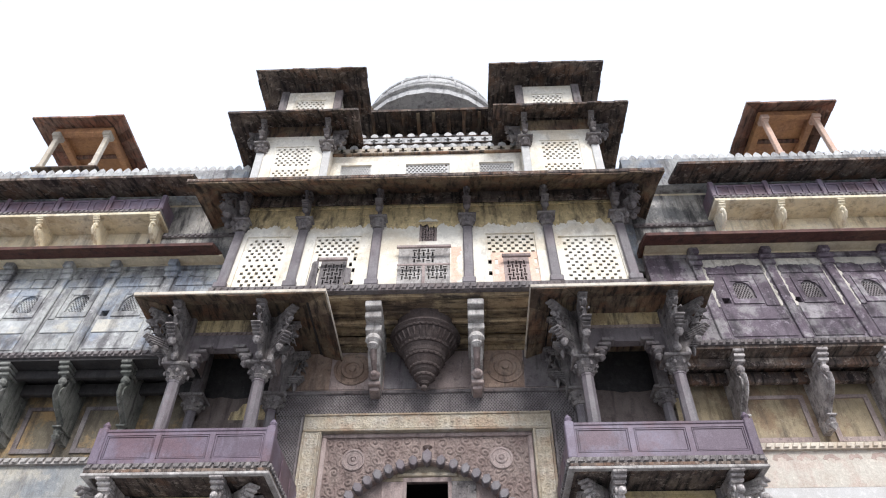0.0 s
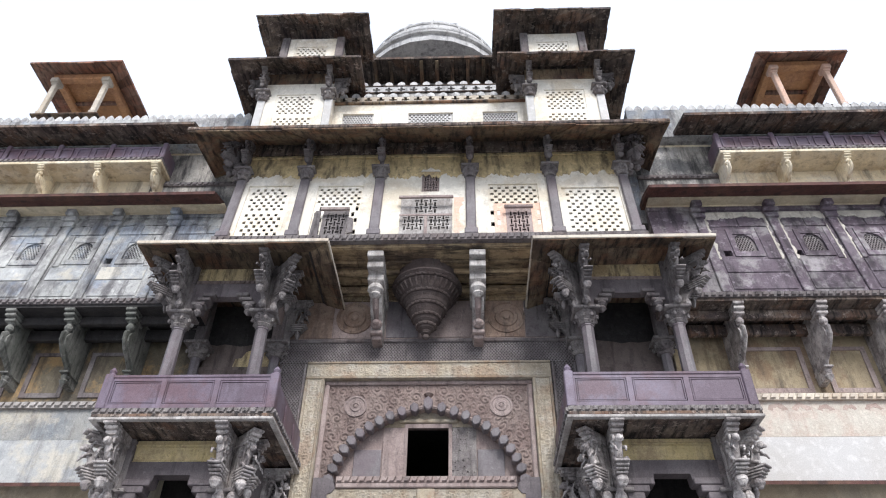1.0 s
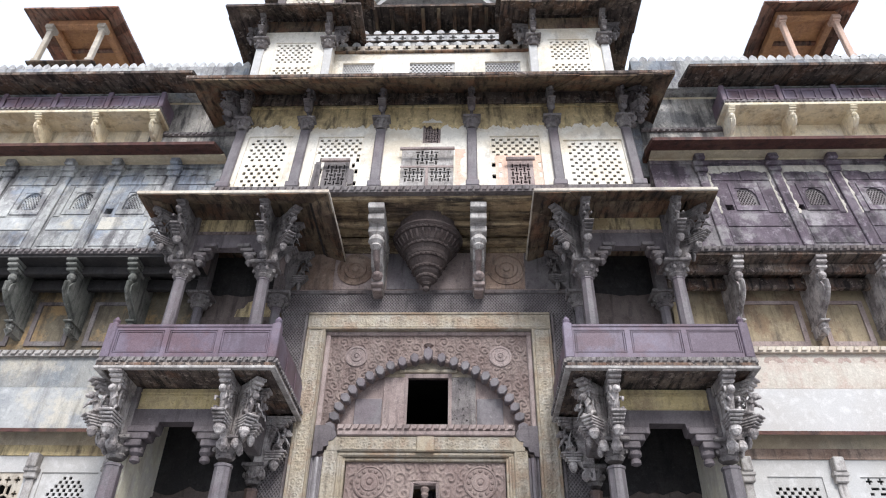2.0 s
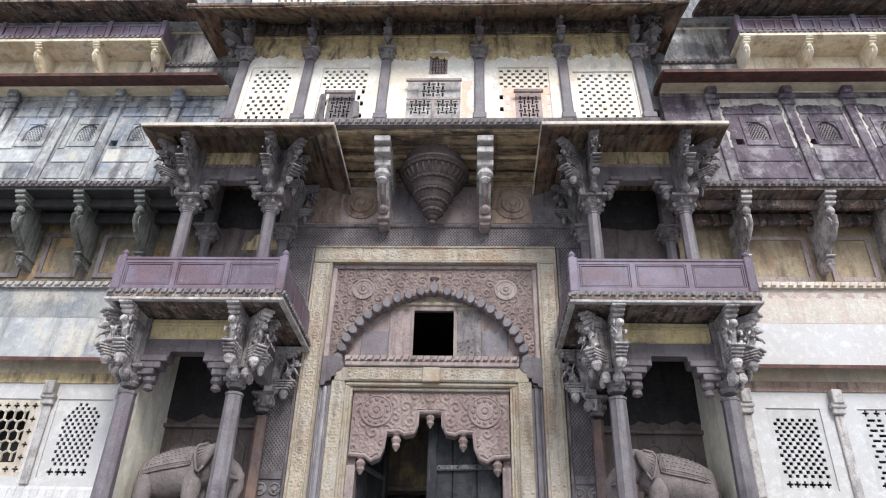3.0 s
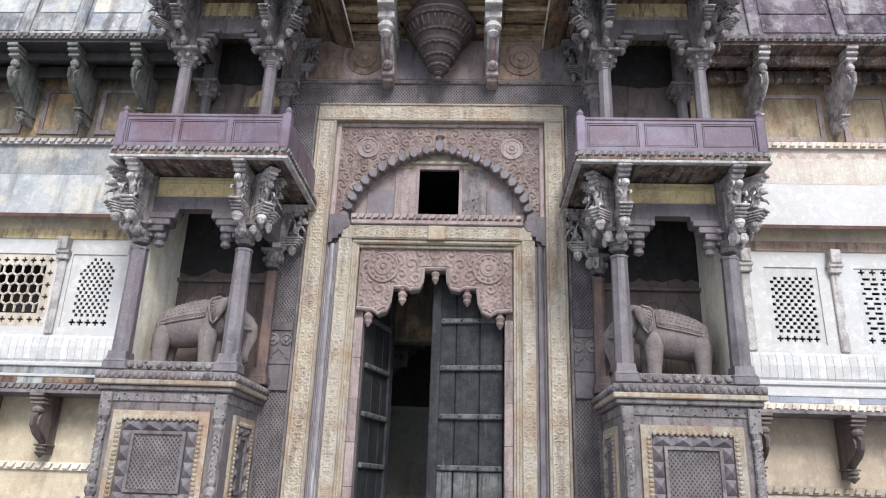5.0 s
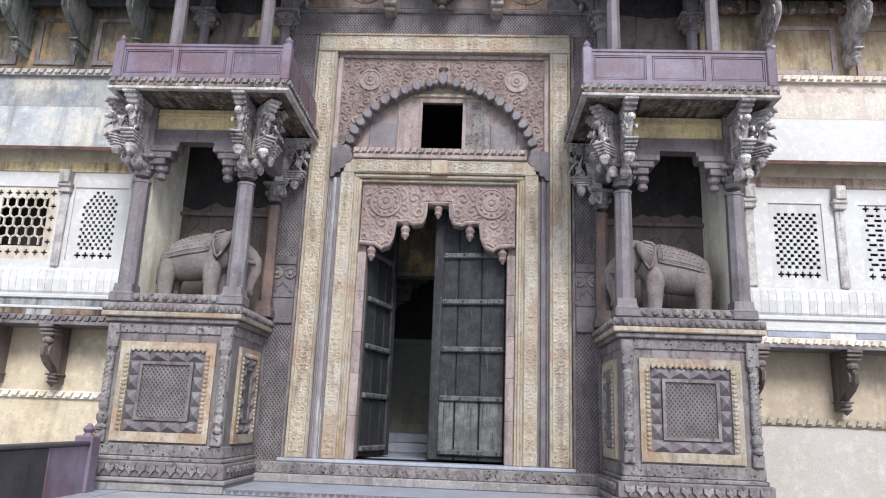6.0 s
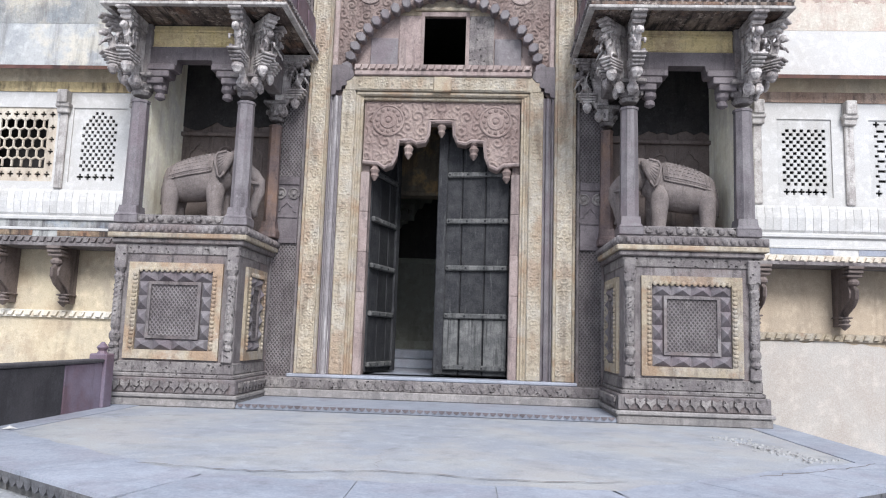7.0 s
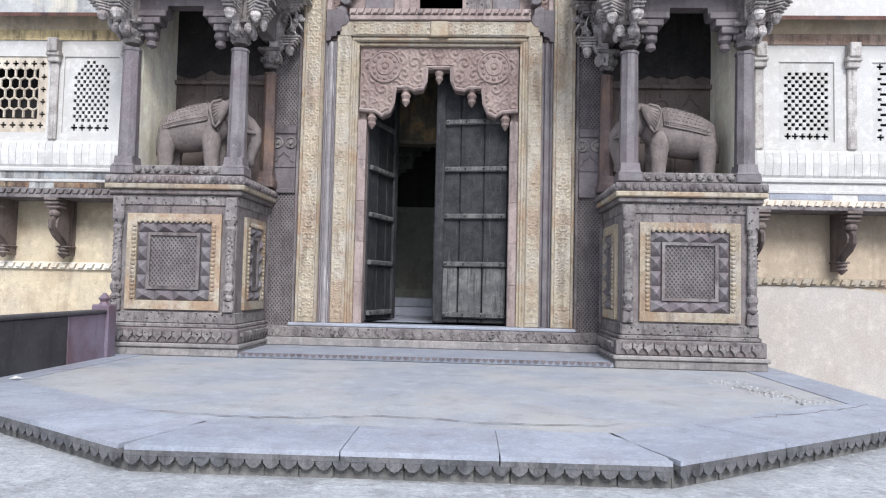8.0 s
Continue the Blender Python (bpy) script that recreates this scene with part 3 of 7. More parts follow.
for (p, q) in ((PLAT[4], PLAT[5]), (PLAT[0], PLAT[1])):
    w, inn = inset(p, q, 0.75)
    part("edge_slab", Geo().prism([p, q, tuple(Vector(q) + inn), tuple(Vector(p) + inn)], "z", -0.05, 0.011), SLAB, plat)

PALE = mat("pale_grey_stone", (0.230, 0.212, 0.200), (0.170, 0.159, 0.153), (0.102, 0.093, 0.089), 1.2, 0.6, bump=0.3)
# threshold step between the plinths
step = thing("step", (XC, -1.1, 0), "low grey stone step with a scalloped edge below the gate", "step", kind="structure")
part("tread", Geo().box(-4.5, 2.66, -2.05, -0.2, 0.004, 0.1, 0.015), SLAB, step)
small = shared("small_tooth", Geo().prism([(-0.06, 0.0), (-0.04, -0.035), (0, -0.06), (0.04, -0.035), (0.06, 0.0)], "y", -0.02, 0.02), LINTEL)
for i in range(54):
    piece("edge_tooth", small, step, -4.44 + i * 0.1325, -2.06, 0.1)
sill = thing("door_sill", (XC, -0.2, 0.1), "carved cream stone door sill with a leaf band", "sill", kind="structure")
g = Geo().box(-4.5, 2.66, -0.32, 0.3, 0.1, 0.27, 0.02)
part("plain_course", g, PALE, sill)
part("leaf_course", Geo().box(-4.5, 2.66, -0.26, 0.3, 0.27, 0.5, 0.02), CARVED, sill)
part("threshold", Geo().box(-4.0, 2.1, -0.2, 1.4, 0.5, 0.575, 0.02), SLAB, sill)
bud = shared("leaf_bud", Geo().prism([(-0.085, 0.06), (-0.05, -0.02), (0, -0.07), (0.05, -0.02), (0.085, 0.06), (0.03, 0.04), (0, 0.075), (-0.03, 0.04)], "y", -0.025, 0.0), CARVED)
for i in range(36):
    piece("leaf", bud, sill, -4.38 + i * 0.197, -0.26, 0.385)

# ---- the gate wall ----
DZ, DH = 0.575, 1.6  # door sill and half width
WIN = (-1.39, -0.4, 7.53, 8.74)
gate = thing("wall_gate", (XC, 0.5, 0), "dark carved sandstone gate wall with pierced bands", "wall", kind="structure")
part("wall_body", Geo().sheet(-7.2, 5.3, -0.3, 12.6, 0.3, 0.95, [(XC - DH, XC + DH, DZ, 6.35), (WIN[0] - 0.4, WIN[1] + 0.4, WIN[2] - 0.3, WIN[3] + 0.25)]), MAUVE, gate)
for xa, xb in ((-4.6, -3.88), (2.05, 2.7)):
    part("pierced_strip", Geo().box(xa, xb, 0.02, 0.3, 0.5, 10.33), NET, gate)
    part("strip_edge", Geo().box(xa + 0.02, xa + 0.09, -0.03, 0.02, 0.5, 10.3, 0.015), DARK, gate)
    part("strip_edge", Geo().box(xb - 0.09, xb - 0.02, -0.03, 0.02, 0.5, 10.3, 0.015), DARK, gate)
    mx = (xa + xb) / 2
    part("niche_panel", Geo().box(xa + 0.1, xb - 0.1, -0.015, 0.02, 3.36, 4.85, 0.008), LINTEL, gate)
    part("niche_band", Geo().box(xa + 0.1, xb - 0.1, -0.045, -0.015, 4.66, 4.78, 0.01).box(xa + 0.1, xb - 0.1, -0.045, -0.015, 3.36, 3.46, 0.01).box(xa + 0.1, xb - 0.1, -0.04, -0.015, 3.92, 3.97, 0.008), LINTEL, gate)
    part("niche_arch", Geo().tube([(mx + dx, -0.02, z) for dx, z in ((-0.24, 3.97), (-0.23, 4.05), (-0.15, 4.08), (-0.13, 4.16), (-0.06, 4.2), (0, 4.28), (0.06, 4.2), (0.13, 4.16), (0.15, 4.08), (0.23, 4.05), (0.24, 3.97))], 0.022, 5), LINTEL, gate)
    for dx in (-0.15, 0.15):
        part("niche_roundel", Geo().disc(mx + dx, 4.47, -0.015, [(0.13, 0), (0.13, 0.03), (0.1, 0.035), (0.09, 0.01), (0.05, 0.01), (0.04, 0.04), (0.001, 0.045)], 14), CARVED, gate)
part("pierced_frieze", Geo().box(-4.6, 2.7, 0.0, 0.3, 10.33, 10.92), NET, gate)
part("upper_band", Geo().box(-4.6, 2.7, 0.03, 0.3, 10.92, 12.6), MAUVE, gate)
for xa, xb, m in ((-4.58, -3.4, RUST), (-3.38, -2.36, MAUVE), (-2.02, -1.2, PILLAR), (-1.19, 0.12, MAUVE), (0.5, 1.5, RUST), (1.52, 2.68, DARK)):
    part("band_slab", Geo().box(xa, xb, 0.012, 0.03, 11.06, 12.2, 0.008), m, gate)
part("fillet", Geo().box(-4.6, 2.7, -0.05, 0.03, 10.9, 11.0, 0.02), DARK, gate)

# outer cream frame with raised scroll panels
fr = thing("gate_surround", (XC, 0, 0.57), "tall cream stone door surround carved with scroll bands", "gate surround", kind="structure")
X0, X1, XI0, XI1, ZT, ZI = -3.88, 2.05, -3.41, 1.58, 10.33, 9.85
for xa, xb in ((X0, XI0), (XI1, X1)):
    part("jamb", Geo().box(xa, xb, -0.06, 0.3, DZ, ZI, 0.02), CREAM, fr)
    for u in (xa + 0.035, xb - 0.035):
        part("jamb_fillet", Geo().box(u - 0.03, u + 0.03, -0.1, -0.06, DZ, ZI, 0.012), CREAMP, fr)
part("lintel", Geo().box(X0, X1, -0.065, 0.3, ZI, ZT, 0.02), CREAM, fr)
for z in (ZI + 0.03, ZT - 0.04):
    part("lintel_fillet", Geo().box(X0 + 0.01, X1 - 0.01, -0.105, -0.065, z - 0.03, z + 0.03, 0.012), CREAMP, fr)


for xa, xb in ((X0, XI0), (XI1, X1)):
    part("carved_band", relief(xa + 0.07, xb - 0.07, DZ + 0.12, ZI, -0.057, 0.034, lambda x, z, m=(xa + xb) / 2: band(x - m, z, 0.33, 1.1), 0.016), CREAM, fr, smooth=True)
part("carved_band", relief(X0 + 0.1, X1 - 0.1, ZI + 0.07, ZT - 0.08, -0.062, 0.034, lambda x, z: band(z - ZI - 0.245, x, 0.34, 1.1), 0.016), CREAM, fr, smooth=True)

# dark moulded posts inside the frame, spandrel with the toothed arch
for xa, xb in ((XI0, XI0 + 0.27), (XI1 - 0.25, XI1)):
    part("dark_post", Geo().box(xa, xb, 0.05, 0.3, DZ, 6.75, 0.02).tube([((xa + xb) / 2, 0.05, DZ), ((xa + xb) / 2, 0.05, 6.72)], 0.065, 8), PILLAR if xa > 0 else WHITED, fr)
    part("post_fillet", Geo().box(xa + 0.005, xa + 0.045, 0.0, 0.05, DZ, 6.72, 0.01).box(xb - 0.045, xb - 0.005, 0.0, 0.05, DZ, 6.72, 0.01), PILLAR, fr)
arch = thing("toothed_arch", (XC, 0.1, 7.0), "mauve carved spandrel with a pointed arch of stone teeth", "arch", kind="structure")


def ogee(u):
    """Half the big arch's inner edge: u from 0 at the springing to 1 at the crown."""
    a = u * math.pi / 2
    return 2.14 * math.cos(a) ** 0.9, 7.0 + 1.93 * math.sin(a) ** 0.97 + 0.2 * u ** 5


half = [ogee(u) for u in np.linspace(0.0, 1.0, 26)]
low = [(XC - x, z) for x, z in half[:-1]] + [(XC, half[-1][1])] + [(XC + x, z) for x, z in half[-2::-1]]
low = [(XI0, 6.55), (XC - 2.14, 6.6)] + low + [(XC + 2.14, 6.6), (XI1, 6.55)]
part("spandrel", Geo().strip(low, ZI, 0.1, 0.3), PINK, arch)
part("spandrel_edge", Geo().box(XI0, XI1, 0.03, 0.1, ZI - 0.1, ZI, 0.02).box(XI0, XI0 + 0.12, 0.03, 0.1, 6.9, ZI - 0.1, 0.02).box(XI1 - 0.12, XI1, 0.03, 0.1, 6.9, ZI - 0.1, 0.02), MAUVE, arch)
edge = [(XC + s * x, 0.09, z) for s in (-1, 1) for x, z in (half if s < 0 else half[-2::-1])]
part("arch_roll", Geo().tube([(x * 1.0 + (x - XC) * 0.03, y, z + 0.06) for x, y, z in edge], 0.05, 6), MAUVE, arch)
tg = Geo().loft([(x * k, y, z * k + 0.02) for y, k in ((0.1, 0.95), (-0.11, 0.95), (-0.13, 0.78)) for x, z in ((-0.105, 0.08), (0.0, 0.16), (0.105, 0.08), (0.1, -0.05), (0.05, -0.1), (0.0, -0.13), (-0.05, -0.1), (-0.1, -0.05))], 8)
tme = shared("arch_tooth", tg, PILLAR)
for s in (-1, 1):
    for i in range(11):
        x, z = ogee(0.115 + i * 0.0815)
        x2, z2 = ogee(0.115 + i * 0.0815 + 0.02)
        a = math.atan2(x - x2, z2 - z)
        ob = piece("arch_tooth", tme, arch, XC + s * (x + 0.02), 0.08, z + 0.02)
        ob.rotation_euler = (0, s * (math.pi / 2 - a) * 0.8, 0)
piece("arch_tooth", tme, arch, XC, 0.07, half[-1][1] + 0.04, 0, (1.1, 1, 1.35))
for s in (-1, 1):
    part("springer", Geo().prism([(XC + s * x, z) for x, z in ((2.48, 7.42), (2.16, 7.42), (2.02, 7.3), (1.98, 7.18), (2.06, 7.08), (2.15, 7.06), (2.14, 6.96), (2.25, 6.93), (2.26, 6.84), (2.37, 6.82), (2.39, 6.74), (2.48, 6.72))], "y", -0.06, 0.14), LINTEL, arch)
    part("rosette", Geo().disc(XC + s * 1.72, 9.2, 0.09, [(0.27, 0), (0.27, 0.025), (0.23, 0.03), (0.21, 0.012), (0.15, 0.012), (0.13, 0.035), (0.07, 0.04), (0.06, 0.02), (0.03, 0.05), (0.001, 0.055)]), MAUVE, arch)
part("finial", Geo().lathe(XC, 0.09, [(0.05, 9.3), (0.1, 9.36), (0.04, 9.42), (0.12, 9.5), (0.05, 9.58), (0.02, 9.74)], 8), PINK, arch)



def over_arch(x, z):
    u = np.clip(np.abs(x - XC) / 2.14, 0, 1)
    up = np.arccos(u ** (1 / 0.9))
    lim = np.where(np.abs(x - XC) < 2.14, 7.0 + 1.93 * np.sin(up) ** 0.97 + 0.2 * (up * 2 / np.pi) ** 5, 7.0)
    return (z > lim + 0.1) & ((np.abs(np.abs(x - XC) - 1.72) ** 2 + (z - 9.2) ** 2) > 0.085) & ((np.abs(x - XC) > 0.14) | (z > 9.74))


part("carved_field", relief(XI0 + 0.14, XI1 - 0.14, 7.3, ZI - 0.11, 0.103, 0.045, lambda x, z: volutes(x - XC, z, 0.27, 0.1), 0.018, over_arch), PINK, arch, smooth=True)
# tympanum with the dark window
ty = thing("tympanum", (XC, 0.3, 7.2), "grey-mauve tympanum slabs round a dark square window", "tympanum", kind="structure")
part("slab", Geo().box(WIN[0] - 0.55, WIN[0] - 0.03, 0.26, 0.3, 7.48, 8.742, 0.01), MAUVE, ty)
part("slab", Geo().box(WIN[1] + 0.03, WIN[1] + 0.62, 0.26, 0.3, 7.48, 8.742, 0.01), CARVED, ty)
part("slab", Geo().box(WIN[0] - 1.2, WIN[0] - 0.57, 0.265, 0.3, 7.48, 8.2, 0.01), PILLAR, ty)
part("slab", Geo().box(WIN[1] + 0.64, WIN[1] + 1.25, 0.265, 0.3, 7.48, 8.2, 0.01), PILLAR, ty)
part("slab", Geo().box(WIN[0] - 0.55, WIN[1] + 0.62, 0.262, 0.3, WIN[3] + 0.005, 9.2, 0.01), CREAMP, ty)
part("slab", Geo().box(WIN[0] - 0.6, WIN[1] + 0.65, 0.264, 0.3, 7.15, WIN[2] - 0.005, 0.01), MAUVE, ty)
part("window_frame", Geo().sheet(WIN[0] - 0.06, WIN[1] + 0.06, WIN[2] - 0.02, WIN[3] + 0.08, 0.24, 0.31, [(WIN[0] + 0.02, WIN[1] - 0.02, WIN[2], WIN[3] - 0.02)]), MAUVE, ty)
part("window_lintel", Geo().box(WIN[0] - 0.2, WIN[1] + 0.2, 0.2, 0.3, 8.84, 8.93, 0.02), CREAMP, ty)

# inner door surround
ds = thing("door_surround", (XC, 0.1, 0.57), "cream and mauve carved door surround with a cusped arch", "door surround", kind="structure")
JX0, JX1 = XC - 2.02, XC + 2.02
for s in (-1, 1):
    a, b = sorted((XC + s * 2.24, XC + s * 1.93))
    part("jamb", Geo().box(a, b, -0.02, 0.3, DZ, 6.838, 0.02), CREAM, ds)
    part("carved_band", relief(a + 0.02, b - 0.02, DZ + 0.1, 6.85, -0.017, 0.032, lambda x, z, m=(a + b) / 2: band(x - m, z + 0.2, 0.27, 0.9), 0.016), CREAM, ds, smooth=True)
    a, b = sorted((XC + s * 1.93, XC + s * 1.76))
    part("jamb_fillet", Geo().box(a, b, 0.06, 0.3, DZ, 6.8, 0.01).box((a + b) / 2 - 0.03, (a + b) / 2 + 0.03, 0.01, 0.06, DZ, 6.74, 0.015), CREAMP, ds)
    part("jamb_roll", Geo().tube([(XC + s * 1.9, 0.03, DZ), (XC + s * 1.9, 0.03, 6.75)], 0.035, 8), CREAMP, ds)
    a, b = sorted((XC + s * 1.76, XC + s * 1.57))
    for k in range(5):
        part("jamb_block", Geo().box(a, b, 0.13, 0.5, DZ + k * 0.89, DZ + k * 0.89 + 0.885, 0.008), MAUVE, ds)
part("rope_cornice", Geo().box(JX0 + 0.05, JX1 - 0.05, -0.1, 0.3, 7.18, 7.3, 0.02).rope(JX0 + 0.06, JX1 - 0.06, -0.1, 7.3, 0.13, 0.16, 0.05).box(JX0 + 0.05, JX1 - 0.05, -0.1, 0.3, 7.3, 7.43), MAUVE, ds)
part("frieze", Geo().box(XC - 2.18, XC + 2.18, -0.04, 0.3, 6.84, 7.18, 0.015), CREAM, ds)
part("carved_band", relief(JX0 + 0.14, JX1 - 0.14, 6.87, 7.15, -0.037, 0.035, lambda x, z: band(z - 7.01, x - XC, 0.28, 0.8), 0.016), CREAM, ds, smooth=True)
part("keystone", Geo().box(XC - 0.2, XC + 0.2, -0.1, 0.0, 6.82, 7.16, 0.02), CREAMP, ds)
part("lintel_roll", Geo().box(XC - 1.93, XC + 1.93, 0.0, 0.3, 6.74, 6.84, 0.03).box(XC - 1.78, XC + 1.78, 0.08, 0.3, 6.66, 6.74, 0.02), CREAMP, ds)


def zz(y):
    return 6.06 - (y - 128) / 82.7


foil = [(0.09, zz(120)), (0.27, zz(120)), (0.29, zz(146)), (0.36, zz(158)), (0.55, zz(161)), (0.66, zz(156)), (0.8, zz(156)), (0.96, zz(157)), (1.0, zz(186)), (1.08, zz(202)), (1.25, zz(208)), (1.4, zz(200)), (1.74, zz(198))]
low = [(XC - x, z) for x, z in foil[::-1]] + [(XC + x, z) for x, z in foil]
part("cusped_panel", Geo().strip(low, 6.66, 0.17, 0.42), PINK, ds)
line = [(x, 0.16, z + 0.05) for x, z in low]
part("cusp_roll", Geo().tube(line, 0.045, 6), MAUVE, ds)
for dx, zt, r in ((0, 6.3, 0.09), (-0.73, zz(150), 0.1), (0.73, zz(150), 0.1), (-1.47, zz(192), 0.1), (1.47, zz(192), 0.1)):
    part("pendant", Geo().lathe(XC + dx, 0.24, [(r * 0.9, zt), (r, zt - 0.08), (r * 0.6, zt - 0.12), (r * 1.15, zt - 0.2), (r * 0.8, zt - 0.28), (r * 0.95, zt - 0.33), (r * 0.2, zt - 0.44)], 10), PINK, ds)
for s in (-1, 1):
    rr = [(0.36, 0), (0.36, 0.025), (0.33, 0.03), (0.31, 0.01), (0.2, 0.012), (0.18, 0.035), (0.1, 0.04), (0.07, 0.02), (0.04, 0.05), (0.001, 0.055)]
    ros = part("rosette", Geo().disc(XC + s * 1.2, 6.22, 0.16, rr, 28), PINK, ds)
    for k in range(12):
        a = 2 * math.pi * k / 12
        piece("petal", shared("petal", Geo().ball((0, 0, 0), (0.045, 0.03, 0.045), 6, 4), PINK), ros, XC + s * 1.2 + 0.255 * math.cos(a), 0.145, 6.22 + 0.255 * math.sin(a))

foil_x, foil_z = [p[0] for p in foil], [p[1] for p in foil]
part("carved_field", relief(XC - 1.7, XC + 1.7, 5.0, 6.62, 0.172, 0.045, lambda x, z: volutes(np.abs(x - XC) + 0.1, z, 0.33, 0.12), 0.018, lambda x, z: (z > np.interp(np.abs(x - XC), foil_x, foil_z) + 0.1) & ((np.abs(x - XC) - 1.2) ** 2 + (z - 6.22) ** 2 > 0.14)), PINK, ds, smooth=True)
# ---- door leaves and the passage ----
door = thing("door_1", (XC, 0.6, DZ), "tall dark weathered wooden double door, one leaf pushed open", "door", kind="structure")


def leaf(hinge, width, angle, sign):
    """A leaf of five boards with battens, hinged at (x, y); angle is how far it is pushed inwards."""
    m = Matrix.Translation((hinge[0], hinge[1], 0)) @ Matrix.Rotation(radians(angle) * sign, 4, "Z")

    def put(q):
        q.v = [tuple(m @ Vector((sign * x, y, z))) for x, y, z in q.v]
        return q

    lf = part("leaf", put(Geo().box(0.02, width, 0.05, 0.1, DZ + 0.03, 6.2)), WOOD, door)
    for i in range(3):
        a = 0.02 + i * (width - 0.02) / 3
        part("plank", put(Geo().box(a + 0.008, a + (width - 0.02) / 3 - 0.008, 0.0, 0.05, DZ + 0.03, 6.2, 0.02)), WOOD, lf)
        part("low_plank", put(Geo().box(a + 0.02, a + (width - 0.02) / 3 - 0.02, -0.02, 0.0, DZ + 0.16, 1.84, 0.01)), WOODL if sign < 0 else WOOD, lf)
    part("stile", put(Geo().box(width - 0.2, width + 0.02, -0.07, 0.0, DZ + 0.03, 6.2, 0.02)), WOOD, lf)
    for z in (0.72, 1.85, 2.92, 3.98, 5.05):
        part("batten", put(Geo().box(0.03, width - 0.2, -0.09, 0.0, z, z + 0.12, 0.025)), WOODL, lf)
        for k in range(4):
            c = 0.14 + k * (width - 0.4) / 3
            part("stud", put(Geo().ball((c, -0.09, z + 0.06), (0.025, 0.02, 0.025), 6, 4)), WOOD, lf)
    return lf


leaf((XC + 1.58, 0.5), 1.64, 9, -1)
leaf((XC - 1.56, 0.5), 1.58, 74, 1)
ps = thing("wall_passage", (XC, 4, 0.5), "dim plastered gate passage behind the door", "passage", kind="structure")
part("passage_floor", Geo().box(-4.6, 2.8, 0.95, 9.2, 0.3, 0.56), SLAB, ps)
part("passage_step", Geo().box(-4.6, 2.8, 4.4, 9.2, 0.56, 0.8, 0.02).box(-4.6, 2.8, 5.0, 9.2, 0.8, 1.05, 0.02), SLAB, ps)
part("passage_wall", Geo().box(-4.9, -4.6, 0.95, 9.2, 0.3, 12.6).box(2.8, 3.1, 0.95, 9.2, 0.3, 12.6), DIM, ps)
part("passage_wall", Geo().sheet(-4.6, 2.8, 0.3, 12.6, 6.4, 6.7), DIM, ps)
# back wall coloured near-black for the passage's depth of shade
part("passage_back", Geo().box(-4.6, 2.8, 9.0, 9.2, 0.3, 12.6), UNLIT, ps)
# lintel in the darkened ochre, for the dim passage
part("passage_lintel", Geo().box(-4.6, 2.8, 2.6, 3.0, 5.1, 7.2).box(-4.6, 2.8, 2.55, 3.05, 5.0, 5.12, 0.02), SHADEOCHRE, ps)
# a near-black slab stands for the unlit arched opening
part("stepped_arch", Geo().prism([(-2.75, 3.8), (0.6, 3.8), (0.6, 5.9), (-1.2, 5.9), (-1.3, 5.72), (-1.42, 5.72), (-1.5, 5.5), (-1.7, 5.5), (-1.78, 5.32), (-1.9, 5.32), (-2.0, 5.08), (-2.15, 5.08), (-2.2, 4.85), (-2.35, 4.82), (-2.4, 4.7), (-2.6, 4.66), (-2.62, 4.5), (-2.75, 4.46)], "y", 6.2, 6.4), UNLIT, ps)
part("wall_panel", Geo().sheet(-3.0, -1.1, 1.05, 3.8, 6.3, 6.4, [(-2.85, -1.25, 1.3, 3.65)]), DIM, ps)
part("wall_niche", Geo().sheet(-2.55, -2.0, 4.95, 5.45, 6.15, 6.4, [(-2.42, -2.28, 5.1, 5.32), (-2.2, -2.08, 5.16, 5.32)]), DIM, ps)
# ceiling and window room: darkness of an unlit interior given by colour
part("passage_ceiling", Geo().box(-4.9, 3.1, 0.95, 9.2, 7.2, 7.35), UNLIT, ps)
part("upper_room", Geo().box(-2.6, -2.4, 0.95, 5.0, 7.35, 9.4).box(0.6, 0.8, 0.95, 5.0, 7.35, 9.4).box(-2.4, 0.6, 4.8, 5.0, 7.35, 9.4).box(-2.6, 0.8, 0.95, 5.0, 9.4, 9.5), UNLIT, ps)
# ---- carved pieces used again and again ----
def column_geo(z0, z1, r, base=0.5, cap=0.28):
    """An octagonal tapered shaft at the origin on a square base, with a leafy collar; z0 to z1."""
    q = Geo()
    b = r * 1.42
    q.box(-b, b, -b, b, z0, z0 + base * 0.45, 0.02)
    q.loft([(sx * k, sy * k, z) for z, k in ((z0 + base * 0.45, b * 0.97), (z0 + base * 0.6, b * 0.8), (z0 + base, r * 1.05)) for sx, sy in ((-1, -1), (1, -1), (1, 1), (-1, 1))], 4)
    q.lathe(0, 0, [(r * 1.18, z0 + base * 0.8), (r * 1.13, z0 + base), (r, z1 - cap), (r * 1.1, z1 - cap), (r * 1.1, z1 - cap + 0.05)], 8, math.pi / 8)
    return q


def capital_geo(z0, h, r):
    q = Geo().lathe(0, 0, [(r * 1.05, z0), (r * 1.35, z0 + h * 0.15), (r * 1.15, z0 + h * 0.25), (r * 1.7, z0 + h * 0.5), (r * 1.3, z0 + h * 0.6), (r * 1.6, z0 + h * 0.8)], 8, math.pi / 8)
    k = r * 1.9
    q.box(-k, k, -k, k, z0 + h * 0.8, z0 + h, 0.02)
    for i in range(8):
        a = math.pi / 4 * i + math.pi / 8
        q.ball((math.cos(a) * r * 1.6, math.sin(a) * r * 1.6, z0 + h * 0.45), (r * 0.28, r * 0.28, h * 0.16), 6, 4)
    return q


